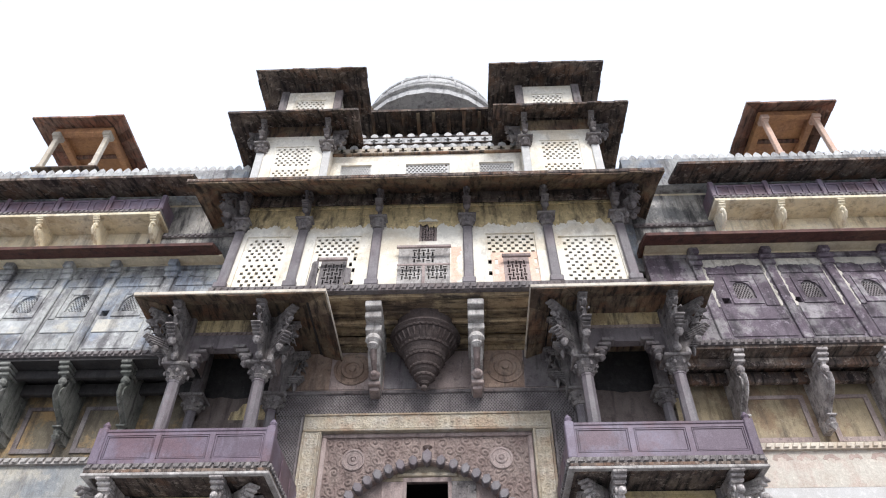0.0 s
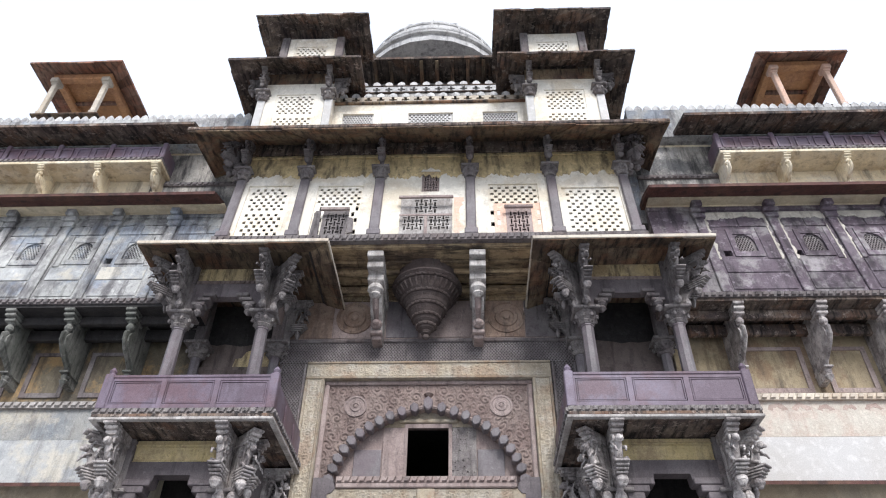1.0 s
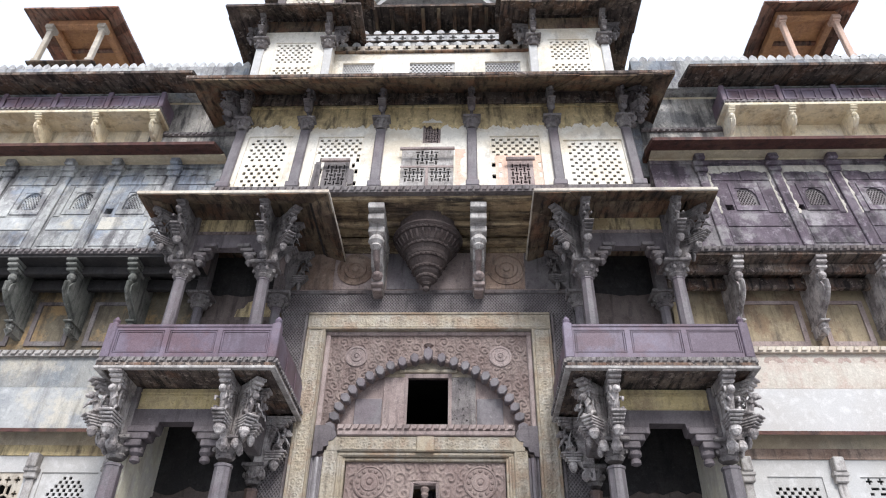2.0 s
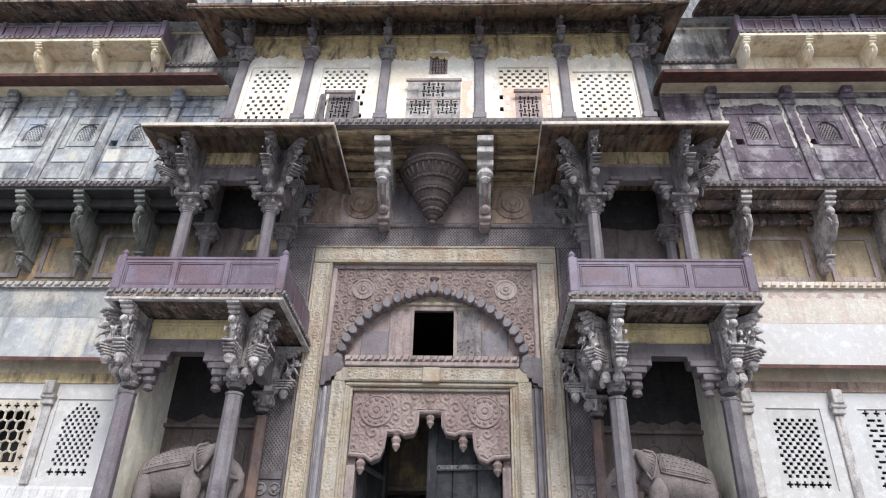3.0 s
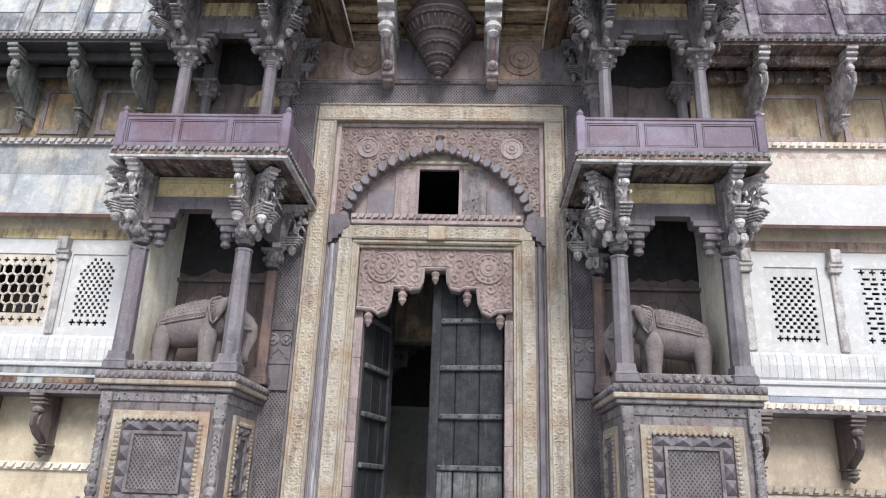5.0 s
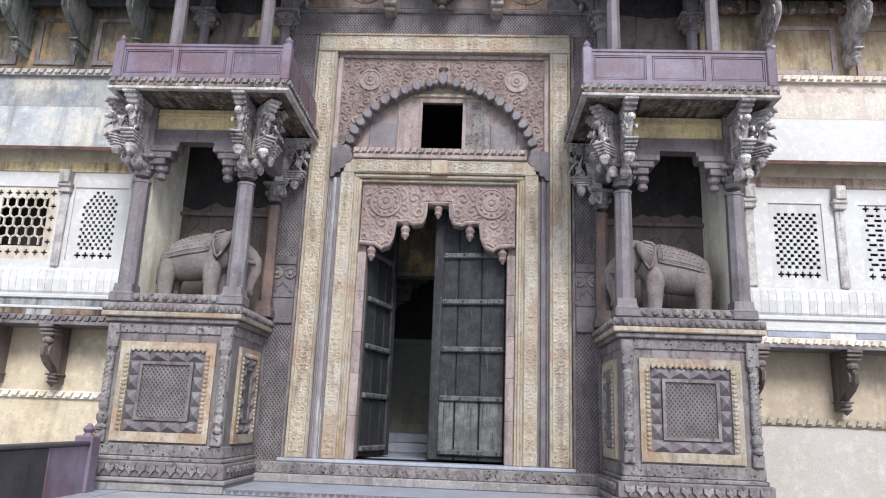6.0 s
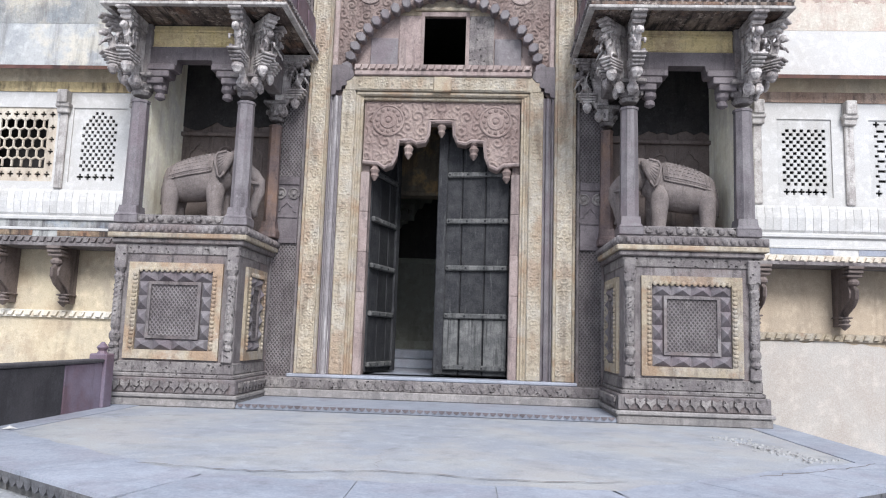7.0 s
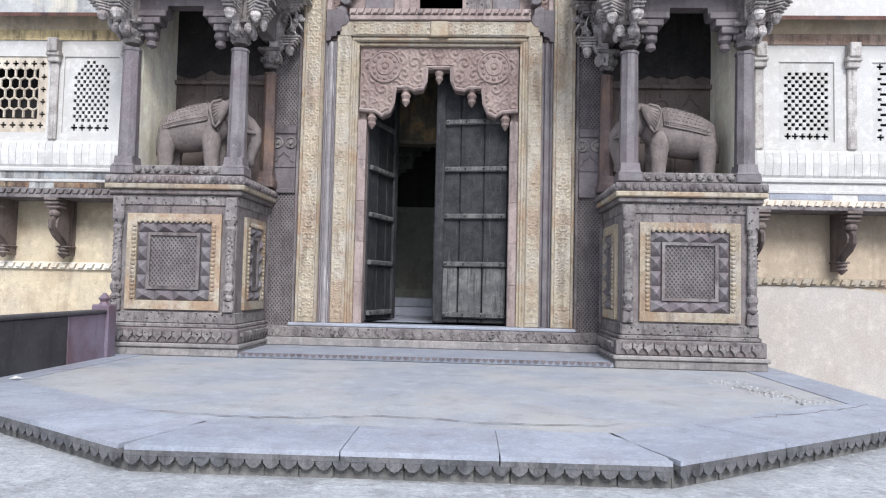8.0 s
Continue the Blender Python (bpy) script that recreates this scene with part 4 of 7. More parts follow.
def bracket_set(reach, height, wide, material):
    """Meshes of a carved bracket from the origin (top, at the wall) towards -y: web, stepped plates, curled rearing beast, pendants."""
    w, R, H = wide / 2, reach, height
    plates = Geo()
    for i in range(4):
        k = 1.0 - 0.05 * i
        plates.box(-w * k, w * k, -R * (1.0 - 0.09 * i), -R * (0.68 - 0.09 * i), -H * 0.05 * (i + 1), -H * 0.05 * i - 0.006, 0.012)
    plates.box(-w * 0.7, w * 0.7, -R * 0.8, 0.0, -H * 0.16, 0.0)
    prof = [(0, -0.14), (-0.62, -0.14), (-0.46, -0.3), (-0.4, -0.5), (-0.46, -0.6), (-0.44, -0.74), (-0.3, -0.82), (-0.24, -0.92), (-0.1, -1.0), (0, -1.0)]
    web = Geo().prism([(y * R, z * H) for y, z in prof], "x", -w * 0.42, w * 0.42)
    beast = Geo()
    # a rearing lion-like beast: haunch, body, breast, head with muzzle and mane, legs, a curling tail
    beast.tube([(0, -R * y, -H * z) for y, z in ((0.5, 0.56), (0.6, 0.5), (0.66, 0.42), (0.7, 0.34), (0.76, 0.27))], [(w * 0.5, w * 0.5), (w * 0.72, w * 0.62), (w * 0.62, w * 0.5), (w * 0.7, w * 0.58), (w * 0.4, w * 0.4)], 8)
    beast.ball((0, -R * 0.84, -H * 0.27), (w * 0.55, R * 0.1, H * 0.06), 8, 6)
    beast.ball((0, -R * 0.93, -H * 0.295), (w * 0.34, R * 0.06, H * 0.035), 7, 5)
    for s in (-1, 1):
        beast.ball((s * w * 0.6, -R * 0.76, -H * 0.24), (w * 0.22, R * 0.05, H * 0.05), 6, 4)
        beast.tube([(s * w * 0.55, -R * 0.7, -H * 0.36), (s * w * 0.75, -R * 0.86, -H * 0.4), (s * w * 0.6, -R * 0.92, -H * 0.47)], [w * 0.26, w * 0.22, w * 0.16], 5)
        beast.tube([(s * w * 0.6, -R * 0.56, -H * 0.5), (s * w * 0.85, -R * 0.74, -H * 0.52), (s * w * 0.7, -R * 0.8, -H * 0.6)], [w * 0.3, w * 0.26, w * 0.2], 5)
        beast.tube([(s * w * 0.5, -R * (0.42 + 0.2 * math.sin(a)), -H * (0.36 + 0.16 * math.cos(a))) for a in np.linspace(0.3, 4.2, 9)], w * 0.17, 5)
        for k in range(3):
            beast.ball((s * w * 0.5, -R * (0.5 - 0.04 * k), -H * (0.22 + 0.06 * k)), (w * 0.22, R * 0.06, H * 0.028), 6, 4)
    steps = Geo()
    for k in range(4):
        steps.box(-w * (1.0 - 0.07 * k), w * (1.0 - 0.07 * k), -R * (0.9 - 0.06 * k), -R * 0.3, -H * (0.605 + 0.04 * k), -H * (0.575 + 0.04 * k), 0.01)
    pend = Geo().lathe(0, -R * 0.58, [(w * 0.5, -H * 0.72), (w * 0.85, -H * 0.75), (w * 0.9, -H * 0.8), (w * 0.6, -H * 0.845), (w * 0.5, -H * 0.865), (w * 0.14, -H * 0.885)], 10)
    foot = Geo().lathe(0, -R * 0.26, [(w * 0.5, -H * 0.86), (w * 0.85, -H * 0.92), (w * 0.8, -H * 0.97), (w * 0.45, -H * 1.0), (w * 0.15, -H * 1.02)], 8)
    return [(n, shared(n, q, material, n == "beast")) for n, q in (("bracket", web), ("stepped_head", plates), ("beast", beast), ("step_block", steps), ("pendant", pend), ("foot", foot))]


def put_bracket(kit, parent, x, y, z, rz=0.0, s=(1, 1, 1)):
    """A bracket with its carved parts under it."""
    br = piece(kit[0][0], kit[0][1], parent, x, y, z, rz, s)
    for n, me in kit[1:]:
        piece(n, me, br, x, y, z)
    return br


def corbel_geo(reach, height, wide):
    """A plain scrolled corbel: a stepped head, a swelling belly, a pendant foot, backed by a solid web."""
    q, w, R, H = Geo(), wide / 2, reach, height
    web = [(0, 0), (-0.9, 0), (-0.88, -0.16), (-0.74, -0.2), (-0.7, -0.3), (-0.78, -0.36), (-0.84, -0.44), (-0.82, -0.52), (-0.7, -0.61), (-0.52, -0.69), (-0.38, -0.76), (-0.3, -0.84), (-0.28, -0.92), (-0.3, -1.0), (0, -1.0)]
    q.prism([(y * R, z * H) for y, z in web], "x", -w * 0.62, w * 0.62)
    # the curled face, a rib on it, and a raised border along the cheeks
    curl = [(-0.78, -0.34), (-0.86, -0.42), (-0.85, -0.5), (-0.74, -0.6), (-0.56, -0.69), (-0.4, -0.77), (-0.32, -0.86)]
    q.tube([(0, y * R, z * H) for y, z in curl], [(w * 0.5, w * 0.3), (w * 0.95, w * 0.36), (w * 0.98, w * 0.36), (w * 0.9, w * 0.34), (w * 0.75, w * 0.3), (w * 0.6, w * 0.28), (w * 0.4, w * 0.25)], 8)
    q.tube([(0, y * R - w * 0.34, z * H - w * 0.2) for y, z in curl], w * 0.13, 5)
    for i, (a, h) in enumerate(((1.0, 0.0), (0.96, 0.065), (0.9, 0.13))):
        q.box(-w, w, -R * a - 0.01, -R * (a - 0.34), -H * (h + 0.05), -H * h, 0.014)
    q.lathe(0, -R * 0.8, [(w * 0.75, -H * 0.18), (w * 0.5, -H * 0.21), (w * 0.82, -H * 0.26), (w * 0.75, -H * 0.3), (w * 0.3, -H * 0.34)], 9)
    q.box(-w * 0.85, w * 0.85, -R * 0.46, 0.0, -H * 0.86, -H * 0.83, 0.012)
    q.lathe(0, -R * 0.34, [(w * 0.55, -H * 0.86), (w * 0.8, -H * 0.9), (w * 0.5, -H * 0.94), (w * 0.85, -H * 0.97), (w * 0.1, -H * 1.06)], 8)
    return q


# ---- the two elephant porches ----
def porch(side, x0, x1, bx0, bx1, ex0, ex1, cols, ucols):
    """A plinth with an elephant ledge, a columned porch with a balcony on it, and the balcony's canopy. side: -1 west, 1 east."""
    inner, outer = (x1, x0) if side < 0 else (x0, x1)
    cx = (x0 + x1) / 2
    YF = -1.95
    pl = thing("plinth", (cx, -1, 0), "dark carved stone plinth with a faceted panel, at the gate's side", "plinth", "porch plinths")
    part("body", Geo().box(x0, x1, YF, 0.3, 0.0, 3.1), DARK, pl)
    # base mouldings
    for a, b, d, m in ((0.0, 0.16, 0.16, PALE), (0.16, 0.24, 0.2, PALE), (0.24, 0.52, 0.14, DARK), (0.52, 0.6, 0.07, CARVED), (0.6, 0.82, 0.035, CARVED)):
        part("base_course", Geo().box(x0 - d * 0.9, x1 + d * 0.9, YF - d, 0.25, a, b, 0.02), m, pl)
    budm = shared("base_bud", Geo().prism([(-0.08, 0.09), (-0.085, 0.0), (-0.04, -0.03), (0, -0.1), (0.04, -0.03), (0.085, 0.0), (0.08, 0.09), (0, 0.05)], "y", -0.045, 0.0), CARVED)
    nb = 13
    for i in range(nb):
        piece("base_leaf", budm, pl, x0 - 0.03 + (i + 0.5) * (x1 - x0 + 0.06) / nb, YF - 0.14, 0.38)
    for i in range(9):
        piece("base_leaf", budm, pl, inner - side * 0.13, YF + 0.1 + i * 0.19, 0.38, -side * math.pi / 2)
    # corner colonnettes
    for x in (x0 + 0.1, x1 - 0.1):
        q = Geo().box(x - 0.11, x + 0.11, YF - 0.1, YF, 2.55, 3.0, 0.02).box(x - 0.1, x + 0.1, YF - 0.09, YF, 0.82, 1.05, 0.02)
        q.lathe(x, YF - 0.05, [(0.075, 1.05), (0.1, 1.1), (0.06, 1.16), (0.1, 1.24), (0.1, 1.32), (0.06, 1.38), (0.085, 1.44), (0.075, 2.3), (0.1, 2.4), (0.07, 2.46), (0.1, 2.56)], 10)
        for k in range(9):
            z = 1.5 + k * 0.09
            q.tube([(x - 0.08, YF - 0.07, z), (x, YF - 0.135, z + 0.06), (x + 0.08, YF - 0.07, z + 0.12)], 0.016, 4)
        part("colonnette", q, CARVED, pl)
    part("upper_course", Geo().box(x0 - 0.02, x1 + 0.02, YF - 0.03, 0.25, 2.84, 3.04, 0.015), CARVED, pl)
    # the framed panel with pyramid bosses
    pa, pb, za, zb = cx - 0.91, cx + 0.91, 0.86, 2.68

    def panel(pa, pb, n, m, place):
        q = Geo().sheet(pa, pb, za, zb, YF - 0.06, YF, [(pa + 0.19, pb - 0.19, za + 0.17, zb - 0.15)])
        place("panel_frame", q, CREAMP)
        for k in range(18):
            z = za + 0.19 + (k + 0.5) * (zb - za - 0.38) / 18
            for xx in (pa + 0.14, pb - 0.14):
                place("bead", Geo().ball((xx, YF - 0.07, z), (0.05, 0.03, 0.042), 6, 4), CREAMP)
        for k in range(m):
            xx = pa + 0.19 + (k + 0.5) * (pb - pa - 0.38) / m
            place("bead", Geo().ball((xx, YF - 0.07, zb - 0.14), (0.042, 0.03, 0.05), 6, 4), CREAMP)
        ia, ib, ja, jb = pa + 0.19, pb - 0.19, za + 0.17, zb - 0.15
        d = min(0.21, (ib - ia) * 0.25)
        for k in range(n):
            a, b = ia + k * (ib - ia) / n, ia + (k + 1) * (ib - ia) / n
            for c in (ja, jb - d):
                place("boss", Geo().tent(a, b, c, c + d, YF, 0.11), PILLAR)
        for k in range(4):
            a, b = ja + d + k * (jb - ja - 2 * d) / 4, ja + d + (k + 1) * (jb - ja - 2 * d) / 4
            for c in (ia, ib - d):
                place("boss", Geo().tent(c, c + d, a, b, YF, 0.11), PILLAR)
        place("inner_frame", Geo().sheet(ia + d, ib - d, ja + d, jb - d, YF - 0.06, YF, [(ia + d + 0.06, ib - d - 0.06, ja + d + 0.06, jb - d - 0.06)]), DARK)
        place("fretted_field", Geo().box(ia + d + 0.06, ib - d - 0.06, YF - 0.025, YF, ja + d + 0.06, jb - d - 0.06), NET)

    panel(pa, pb, 4, 14, lambda nm, q, m: part(nm, q, m, pl))

    def turned(nm, q, m):
        # onto the side face that looks to the gate
        q.v = [(inner - side * (YF - y), x, z) for x, y, z in q.v]
        part(nm, q, m, pl)

    panel(-1.55, -0.3, 2, 8, turned)
    # ledge
    L = 0.16
    part("ledge", Geo().box(x0 - L, x1 + L, YF - L, 0.25, 3.14, 3.24, 0.02), CREAMP, pl)
    part("ledge", Geo().box(x0 - L * 0.6, x1 + L * 0.6, YF - L * 0.6, 0.25, 3.04, 3.14, 0.02), DARK, pl)
    q = Geo().box(x0 - L, x1 + L, YF - L, 0.25, 3.24, 3.4, 0.02)
    for i in range(19):
        q.ball((x0 - L + 0.07 + i * (x1 - x0 + 2 * L - 0.14) / 18, YF - L - 0.005, 3.32), (0.06, 0.04, 0.06), 8, 6)
    for i in range(13):
        q.ball((inner - side * (L + 0.005), YF - 0.05 + i * 0.165, 3.32), (0.04, 0.06, 0.06), 8, 6)
    part("beaded_cornice", q, DARK, pl)
    part("niche_floor", Geo().box(x0, x1, YF + 0.05, 0.3, 3.4, 3.44), DARK, pl)
    q = Geo().box(cols[0] + 0.22, cols[1] - 0.22, YF + 0.04, YF + 0.22, 3.44, 3.62, 0.02)
    for i in range(9):
        q.ball((cols[0] + 0.32 + i * (cols[1] - cols[0] - 0.64) / 8, YF + 0.03, 3.53), (0.07, 0.04, 0.06), 8, 6)
    part("front_kerb", q, CARVED, pl)

    # porch: columns, brackets, lintel, niche
    po = thing("porch", (cx, -1, 3.4), "two-storeyed dark stone porch with carved brackets and a balcony", "porch", "gate porches")
    YC = -1.7
    colm = shared("column", column_geo(3.44, 6.1, 0.165, 0.36, 0.2), PILLAR)
    capm = shared("capital", capital_geo(6.05, 0.42, 0.15), CARVED)
    brm = bracket_set(0.95, 1.36, 0.27, BRACKET)
    for x in cols:
        cl = piece("column", colm, po, x, YC, 0)
        piece("capital", capm, cl, x, YC, 0)
    piece("column", shared("column", column_geo(3.44, 6.1, 0.165, 0.36, 0.2), RUSTC), po, inner, -0.15, 0, 0, (0.8, 0.8, 1), "reddish-brown stone column")
    piece("capital", capm, po, inner, -0.15, 0, 0, (0.85, 0.85, 1))
    for x in cols:
        put_bracket(brm, po, x, YC - 0.1, 7.52)
        s = -1 if x == min(cols) else 1
        put_bracket(brm, po, x + s * 0.1, YC, 7.52, s * math.pi / 2, (1, 0.62, 1))
        put_bracket(brm, po, x + s * 0.08, YC - 0.08, 7.5, s * math.pi / 4, (0.9, 0.85, 0.95))
        part("upstand", Geo().box(x - 0.17, x + 0.17, YC - 0.14, YC + 0.17, 6.45, 7.53, 0.02), DARK, po)
    put_bracket(brm, po, inner, -0.3, 7.5, -side * math.pi / 2, (0.9, 0.8, 1))
    part("side_beam", Geo().box(inner - 0.15, inner + 0.15, YC, 0.3, 6.6, 7.53, 0.02), DARK, po)
    ca, cb = cols[0] + 0.17, cols[1] - 0.17
    w = cb - ca
    st = [(ca, 6.3), (ca + 0.1, 6.3), (ca + 0.12, 6.18), (ca + 0.28, 6.16), (ca + 0.3, 6.42), (ca + 0.42, 6.44), (ca + 0.44, 6.58), (ca + 0.54, 6.6), (ca + 0.56, 6.78)]
    st = st + [(ca + cb - x, z) for x, z in st[::-1]]
    part("lintel", Geo().strip(st, 7.05, YC - 0.12, YC + 0.16), LINTEL, po)
    for s, x in ((1, ca + 0.22), (-1, cb - 0.22)):
        part("pendant", Geo().lathe(x, YC - 0.02, [(0.1, 6.3), (0.13, 6.22), (0.13, 6.16), (0.07, 6.1), (0.1, 6.06), (0.1, 6.0), (0.03, 5.96)], 12), LINTEL, po)
        for k in range(3):
            part("lintel_step", Geo().box(*((ca - 0.01, x + 0.1 + 0.11 * k) if s > 0 else (x - 0.1 - 0.11 * k, cb + 0.01)), YC - 0.19, YC + 0.12, 6.27 + 0.14 * k, 6.4 + 0.14 * k, 0.015), LINTEL, po)
    part("frieze", Geo().box(cols[0] + 0.17, cols[1] - 0.17, YC - 0.04, YC + 0.16, 7.05, 7.53, 0.01), OCHREF, po)
    part("frieze_relief", relief(ca + 0.05, cb - 0.05, 7.1, 7.38, YC - 0.037, 0.035, lambda x, z: band(z - 7.24, x - cx, 0.27, 0.6), 0.018), OCHREF, po, smooth=True)
    part("frieze_fillet", Geo().box(ca, cb, YC - 0.07, YC - 0.04, 7.05, 7.09, 0.008).box(ca, cb, YC - 0.07, YC - 0.04, 7.4, 7.44, 0.008), OCHREF, po)
    # niche interior
    a, b = sorted((outer, outer - side * 0.18))
    part("niche_wall", Geo().box(a, b, YC + 0.25, 0.3, 3.42, 7.5), NICHE, po)
    part("niche_back", Geo().box(x0, x1, 0.12, 0.3, 3.42, 7.5), NBACK, po)
    # ragged near-black strip: soot and the niche's deep shade in one colour
    part("dark_course", Geo().strip(ragged(x0 + 0.15, x1 - 0.01, 6.0, 0.12, 31 + side, 14), 7.49, 0.09, 0.12), UNLIT, po)
    part("back_shelf", Geo().box(x0 + 0.15, x1, 0.0, 0.12, 5.75, 5.84, 0.015), NBACK, po)
    for dx, k in ((-0.62, 0.62), (0.0, 1.0), (0.62, 0.62)):
        xx, zt = cx + dx, 5.62
        ar = [(xx - 0.34 * k, 4.6), (xx - 0.34 * k, zt - 0.42 * k), (xx - 0.25 * k, zt - 0.3 * k), (xx - 0.17 * k, zt - 0.28 * k), (xx - 0.12 * k, zt - 0.14 * k), (xx, zt - 0.08 * k), (xx + 0.12 * k, zt - 0.14 * k), (xx + 0.17 * k, zt - 0.28 * k), (xx + 0.25 * k, zt - 0.3 * k), (xx + 0.34 * k, zt - 0.42 * k), (xx + 0.34 * k, 4.6)]
        part("blind_arch", Geo().tube([(x, 0.11, z) for x, z in ar], 0.03, 5).lathe(xx, 0.1, [(0.03, zt - 0.06), (0.05, zt), (0.02, zt + 0.04), (0.005, zt + 0.1)], 6), NBACK, po)
    part("back_pier", Geo().box(cx - 0.335, cx - 0.29, 0.09, 0.12, 3.44, 5.75, 0.01).box(cx + 0.29, cx + 0.335, 0.09, 0.12, 3.44, 5.75, 0.01), NBACK, po)
    # near-black ceiling, soot and shade together in its colour
    part("niche_ceiling", Geo().box(x0, x1, YC, 0.3, 7.5, 7.56), UNLIT, po)

    # balcony
    BY = -2.75
    ba = thing("balcony", (cx, BY / 2, 7.6), "maroon panelled stone balcony on carved brackets", "balcony", "gate balconies")
    part("floor_slab", Geo().box(bx0, bx1, BY, 0.3, 7.56, 7.64, 0.015), EAVED, ba)
    part("cable_moulding", Geo().box(bx0 + 0.02, bx1 - 0.02, BY + 0.02, 0.3, 7.64, 7.76).rope(bx0, bx1, BY + 0.02, 7.645, 0.11, 0.15, 0.045).rope(BY, 0.0, bx0 + 0.02, 7.645, 0.11, 0.15, 0.045, "-").rope(BY, 0.0, bx1 - 0.02, 7.645, 0.11, 0.15, 0.045, "+"), CARVED, ba)
    part("lower_fillet", Geo().box(bx0 - 0.02, bx1 + 0.02, BY - 0.02, BY + 0.1, 7.5, 7.56, 0.01).box(bx0 - 0.02, bx0 + 0.1, BY + 0.1, 0.1, 7.5, 7.56, 0.01).box(bx1 - 0.1, bx1 + 0.02, BY + 0.1, 0.1, 7.5, 7.56, 0.01), STREAKED, ba)
    px0, px1, PY, z0, z1 = bx0 + 0.1, bx1 - 0.1, BY + 0.08, 7.76, 8.5
    part("parapet", Geo().box(px0, px1, PY, PY + 0.1, z0, z1, 0.01), PURPLE, ba)
    pw = (px1 - px0 - 0.12 * 2 - 0.11 * 2) / 3
    fields = [(px0 + 0.12 + k * (pw + 0.11), px0 + 0.12 + k * (pw + 0.11) + pw, z0 + 0.1, z1 - 0.13) for k in range(3)]
    part("parapet_frame", Geo().sheet(px0, px1, z0, z1 - 0.07, PY - 0.03, PY, fields), PURPLE, ba)
    for a, b, c, d in fields:
        pp = part("parapet_panel", Geo().sheet(a + 0.012, b - 0.012, c + 0.012, d - 0.012, PY - 0.024, PY, [(a + 0.035, b - 0.035, c + 0.035, d - 0.035)]), PURPLE, ba)
        part("parapet_field", Geo().box(a + 0.045, b - 0.045, PY - 0.012, PY, c + 0.045, d - 0.045, 0.004), PURPLE, pp)
    part("handrail", Geo().box(px0, px1, PY - 0.05, PY + 0.12, z1 - 0.07, z1, 0.015), PURPLE, ba)
    for x in (px0, px1):
        s = -1 if x == px0 else 1
        a, b = sorted((x, x - s * 0.1))
        part("side_parapet", Geo().box(a, b, PY + 0.1, 0.25, z0, z1, 0.01), PURPLE, ba)
        for k in range(3):
            ya, yb = PY + 0.2 + k * 0.85, PY + 0.95 + k * 0.85
            c, d = sorted((x, x + s * 0.025))
            part("side_panel", Geo().box(c, d, ya, yb, z0 + 0.12, z1 - 0.14, 0.008), PURPLE, ba)
        q = Geo().box(x - 0.09, x + 0.09, PY - 0.07, PY + 0.13, z0 - 0.01, z1 + 0.02, 0.015)
        q.lathe(x, PY + 0.03, [(0.09, z1 + 0.02), (0.06, z1 + 0.06), (0.08, z1 + 0.11), (0.02, z1 + 0.2)], 8)
        part("corner_post", q, PURPLE, ba)

    # balcony columns, brackets and canopy
    cn = thing("canopy", (cx, -1.5, 8.5), "flat stained stone canopy on four carved columns over the balcony", "canopy", "gate canopies")
    UY = -1.45
    cm2 = shared("upper_column", column_geo(7.76, 10.5, 0.14, 0.45, 0.15), PILLAR)
    cp2 = shared("upper_capital", capital_geo(10.4, 0.4, 0.16), CARVED)
    br2 = bracket_set(1.12, 1.25, 0.22, BEASTS)
    for x in ucols:
        for y in (UY, -0.12):
            piece("column", cm2, cn, x, y, 0, 0, (1, 1, 1) if y == UY else (0.85, 0.85, 1))
            piece("capital", cp2, cn, x, y, 0)
            part("upstand", Geo().box(x - 0.14, x + 0.14, y - 0.14, y + 0.14, 10.78, 12.36, 0.02), DARK, cn)
        s = -1 if x == ucols[0] else 1
        put_bracket(br2, cn, x, UY - 0.08, 12.04)
        put_bracket(br2, cn, x + s * 0.08, UY, 12.04, s * math.pi / 2, (1, 0.6, 1.05))
        put_bracket(br2, cn, x + s * 0.06, UY - 0.06, 12.0, s * math.pi / 4, (0.95, 0.9, 1.0))
        put_bracket(br2, cn, x + s * 0.08, -0.12, 12.1, s * math.pi / 2, (1, 0.6, 1.05))
    ca, cb = ucols[0] + 0.14, ucols[1] - 0.14
    st = [(ca, 10.95), (ca + 0.12, 10.93), (ca + 0.14, 10.84), (ca + 0.3, 10.84), (ca + 0.32, 11.06), (ca + 0.44, 11.08), (ca + 0.46, 11.26)]
    st = st + [(ca + cb - x, z) for x, z in st[::-1]]
    part("lintel", Geo().strip(st, 11.64, UY - 0.1, UY + 0.12), LINTEL, cn)
    for s, x in ((1, ca + 0.24), (-1, cb - 0.24)):
        q = Geo().lathe(x, UY - 0.12, [(0.1, 11.0), (0.12, 10.92), (0.06, 10.86), (0.1, 10.79), (0.02, 10.7)], 10)
        for k in range(3):
            q.box(x - 0.15 + s * 0.1 * k, x + 0.15 + s * 0.1 * k, UY - 0.22, UY + 0.05, 10.96 + 0.13 * k, 11.05 + 0.13 * k, 0.015)
        part("lintel_step", q, DARK, cn)
    part("beam", Geo().box(ca, cb, UY - 0.06, UY + 0.1, 11.64, 11.77).rope(ca, cb, UY - 0.06, 11.65, 0.1, 0.12, 0.04), MAUVE, cn)
    part("frieze", Geo().box(ca, cb, UY - 0.03, UY + 0.1, 11.77, 12.2), OCHRED, cn)
    # upper frieze near-black for the shade under the eave
    part("frieze_head", Geo().box(ca, cb, UY - 0.02, UY + 0.1, 12.2, 12.6), UNLIT, cn)
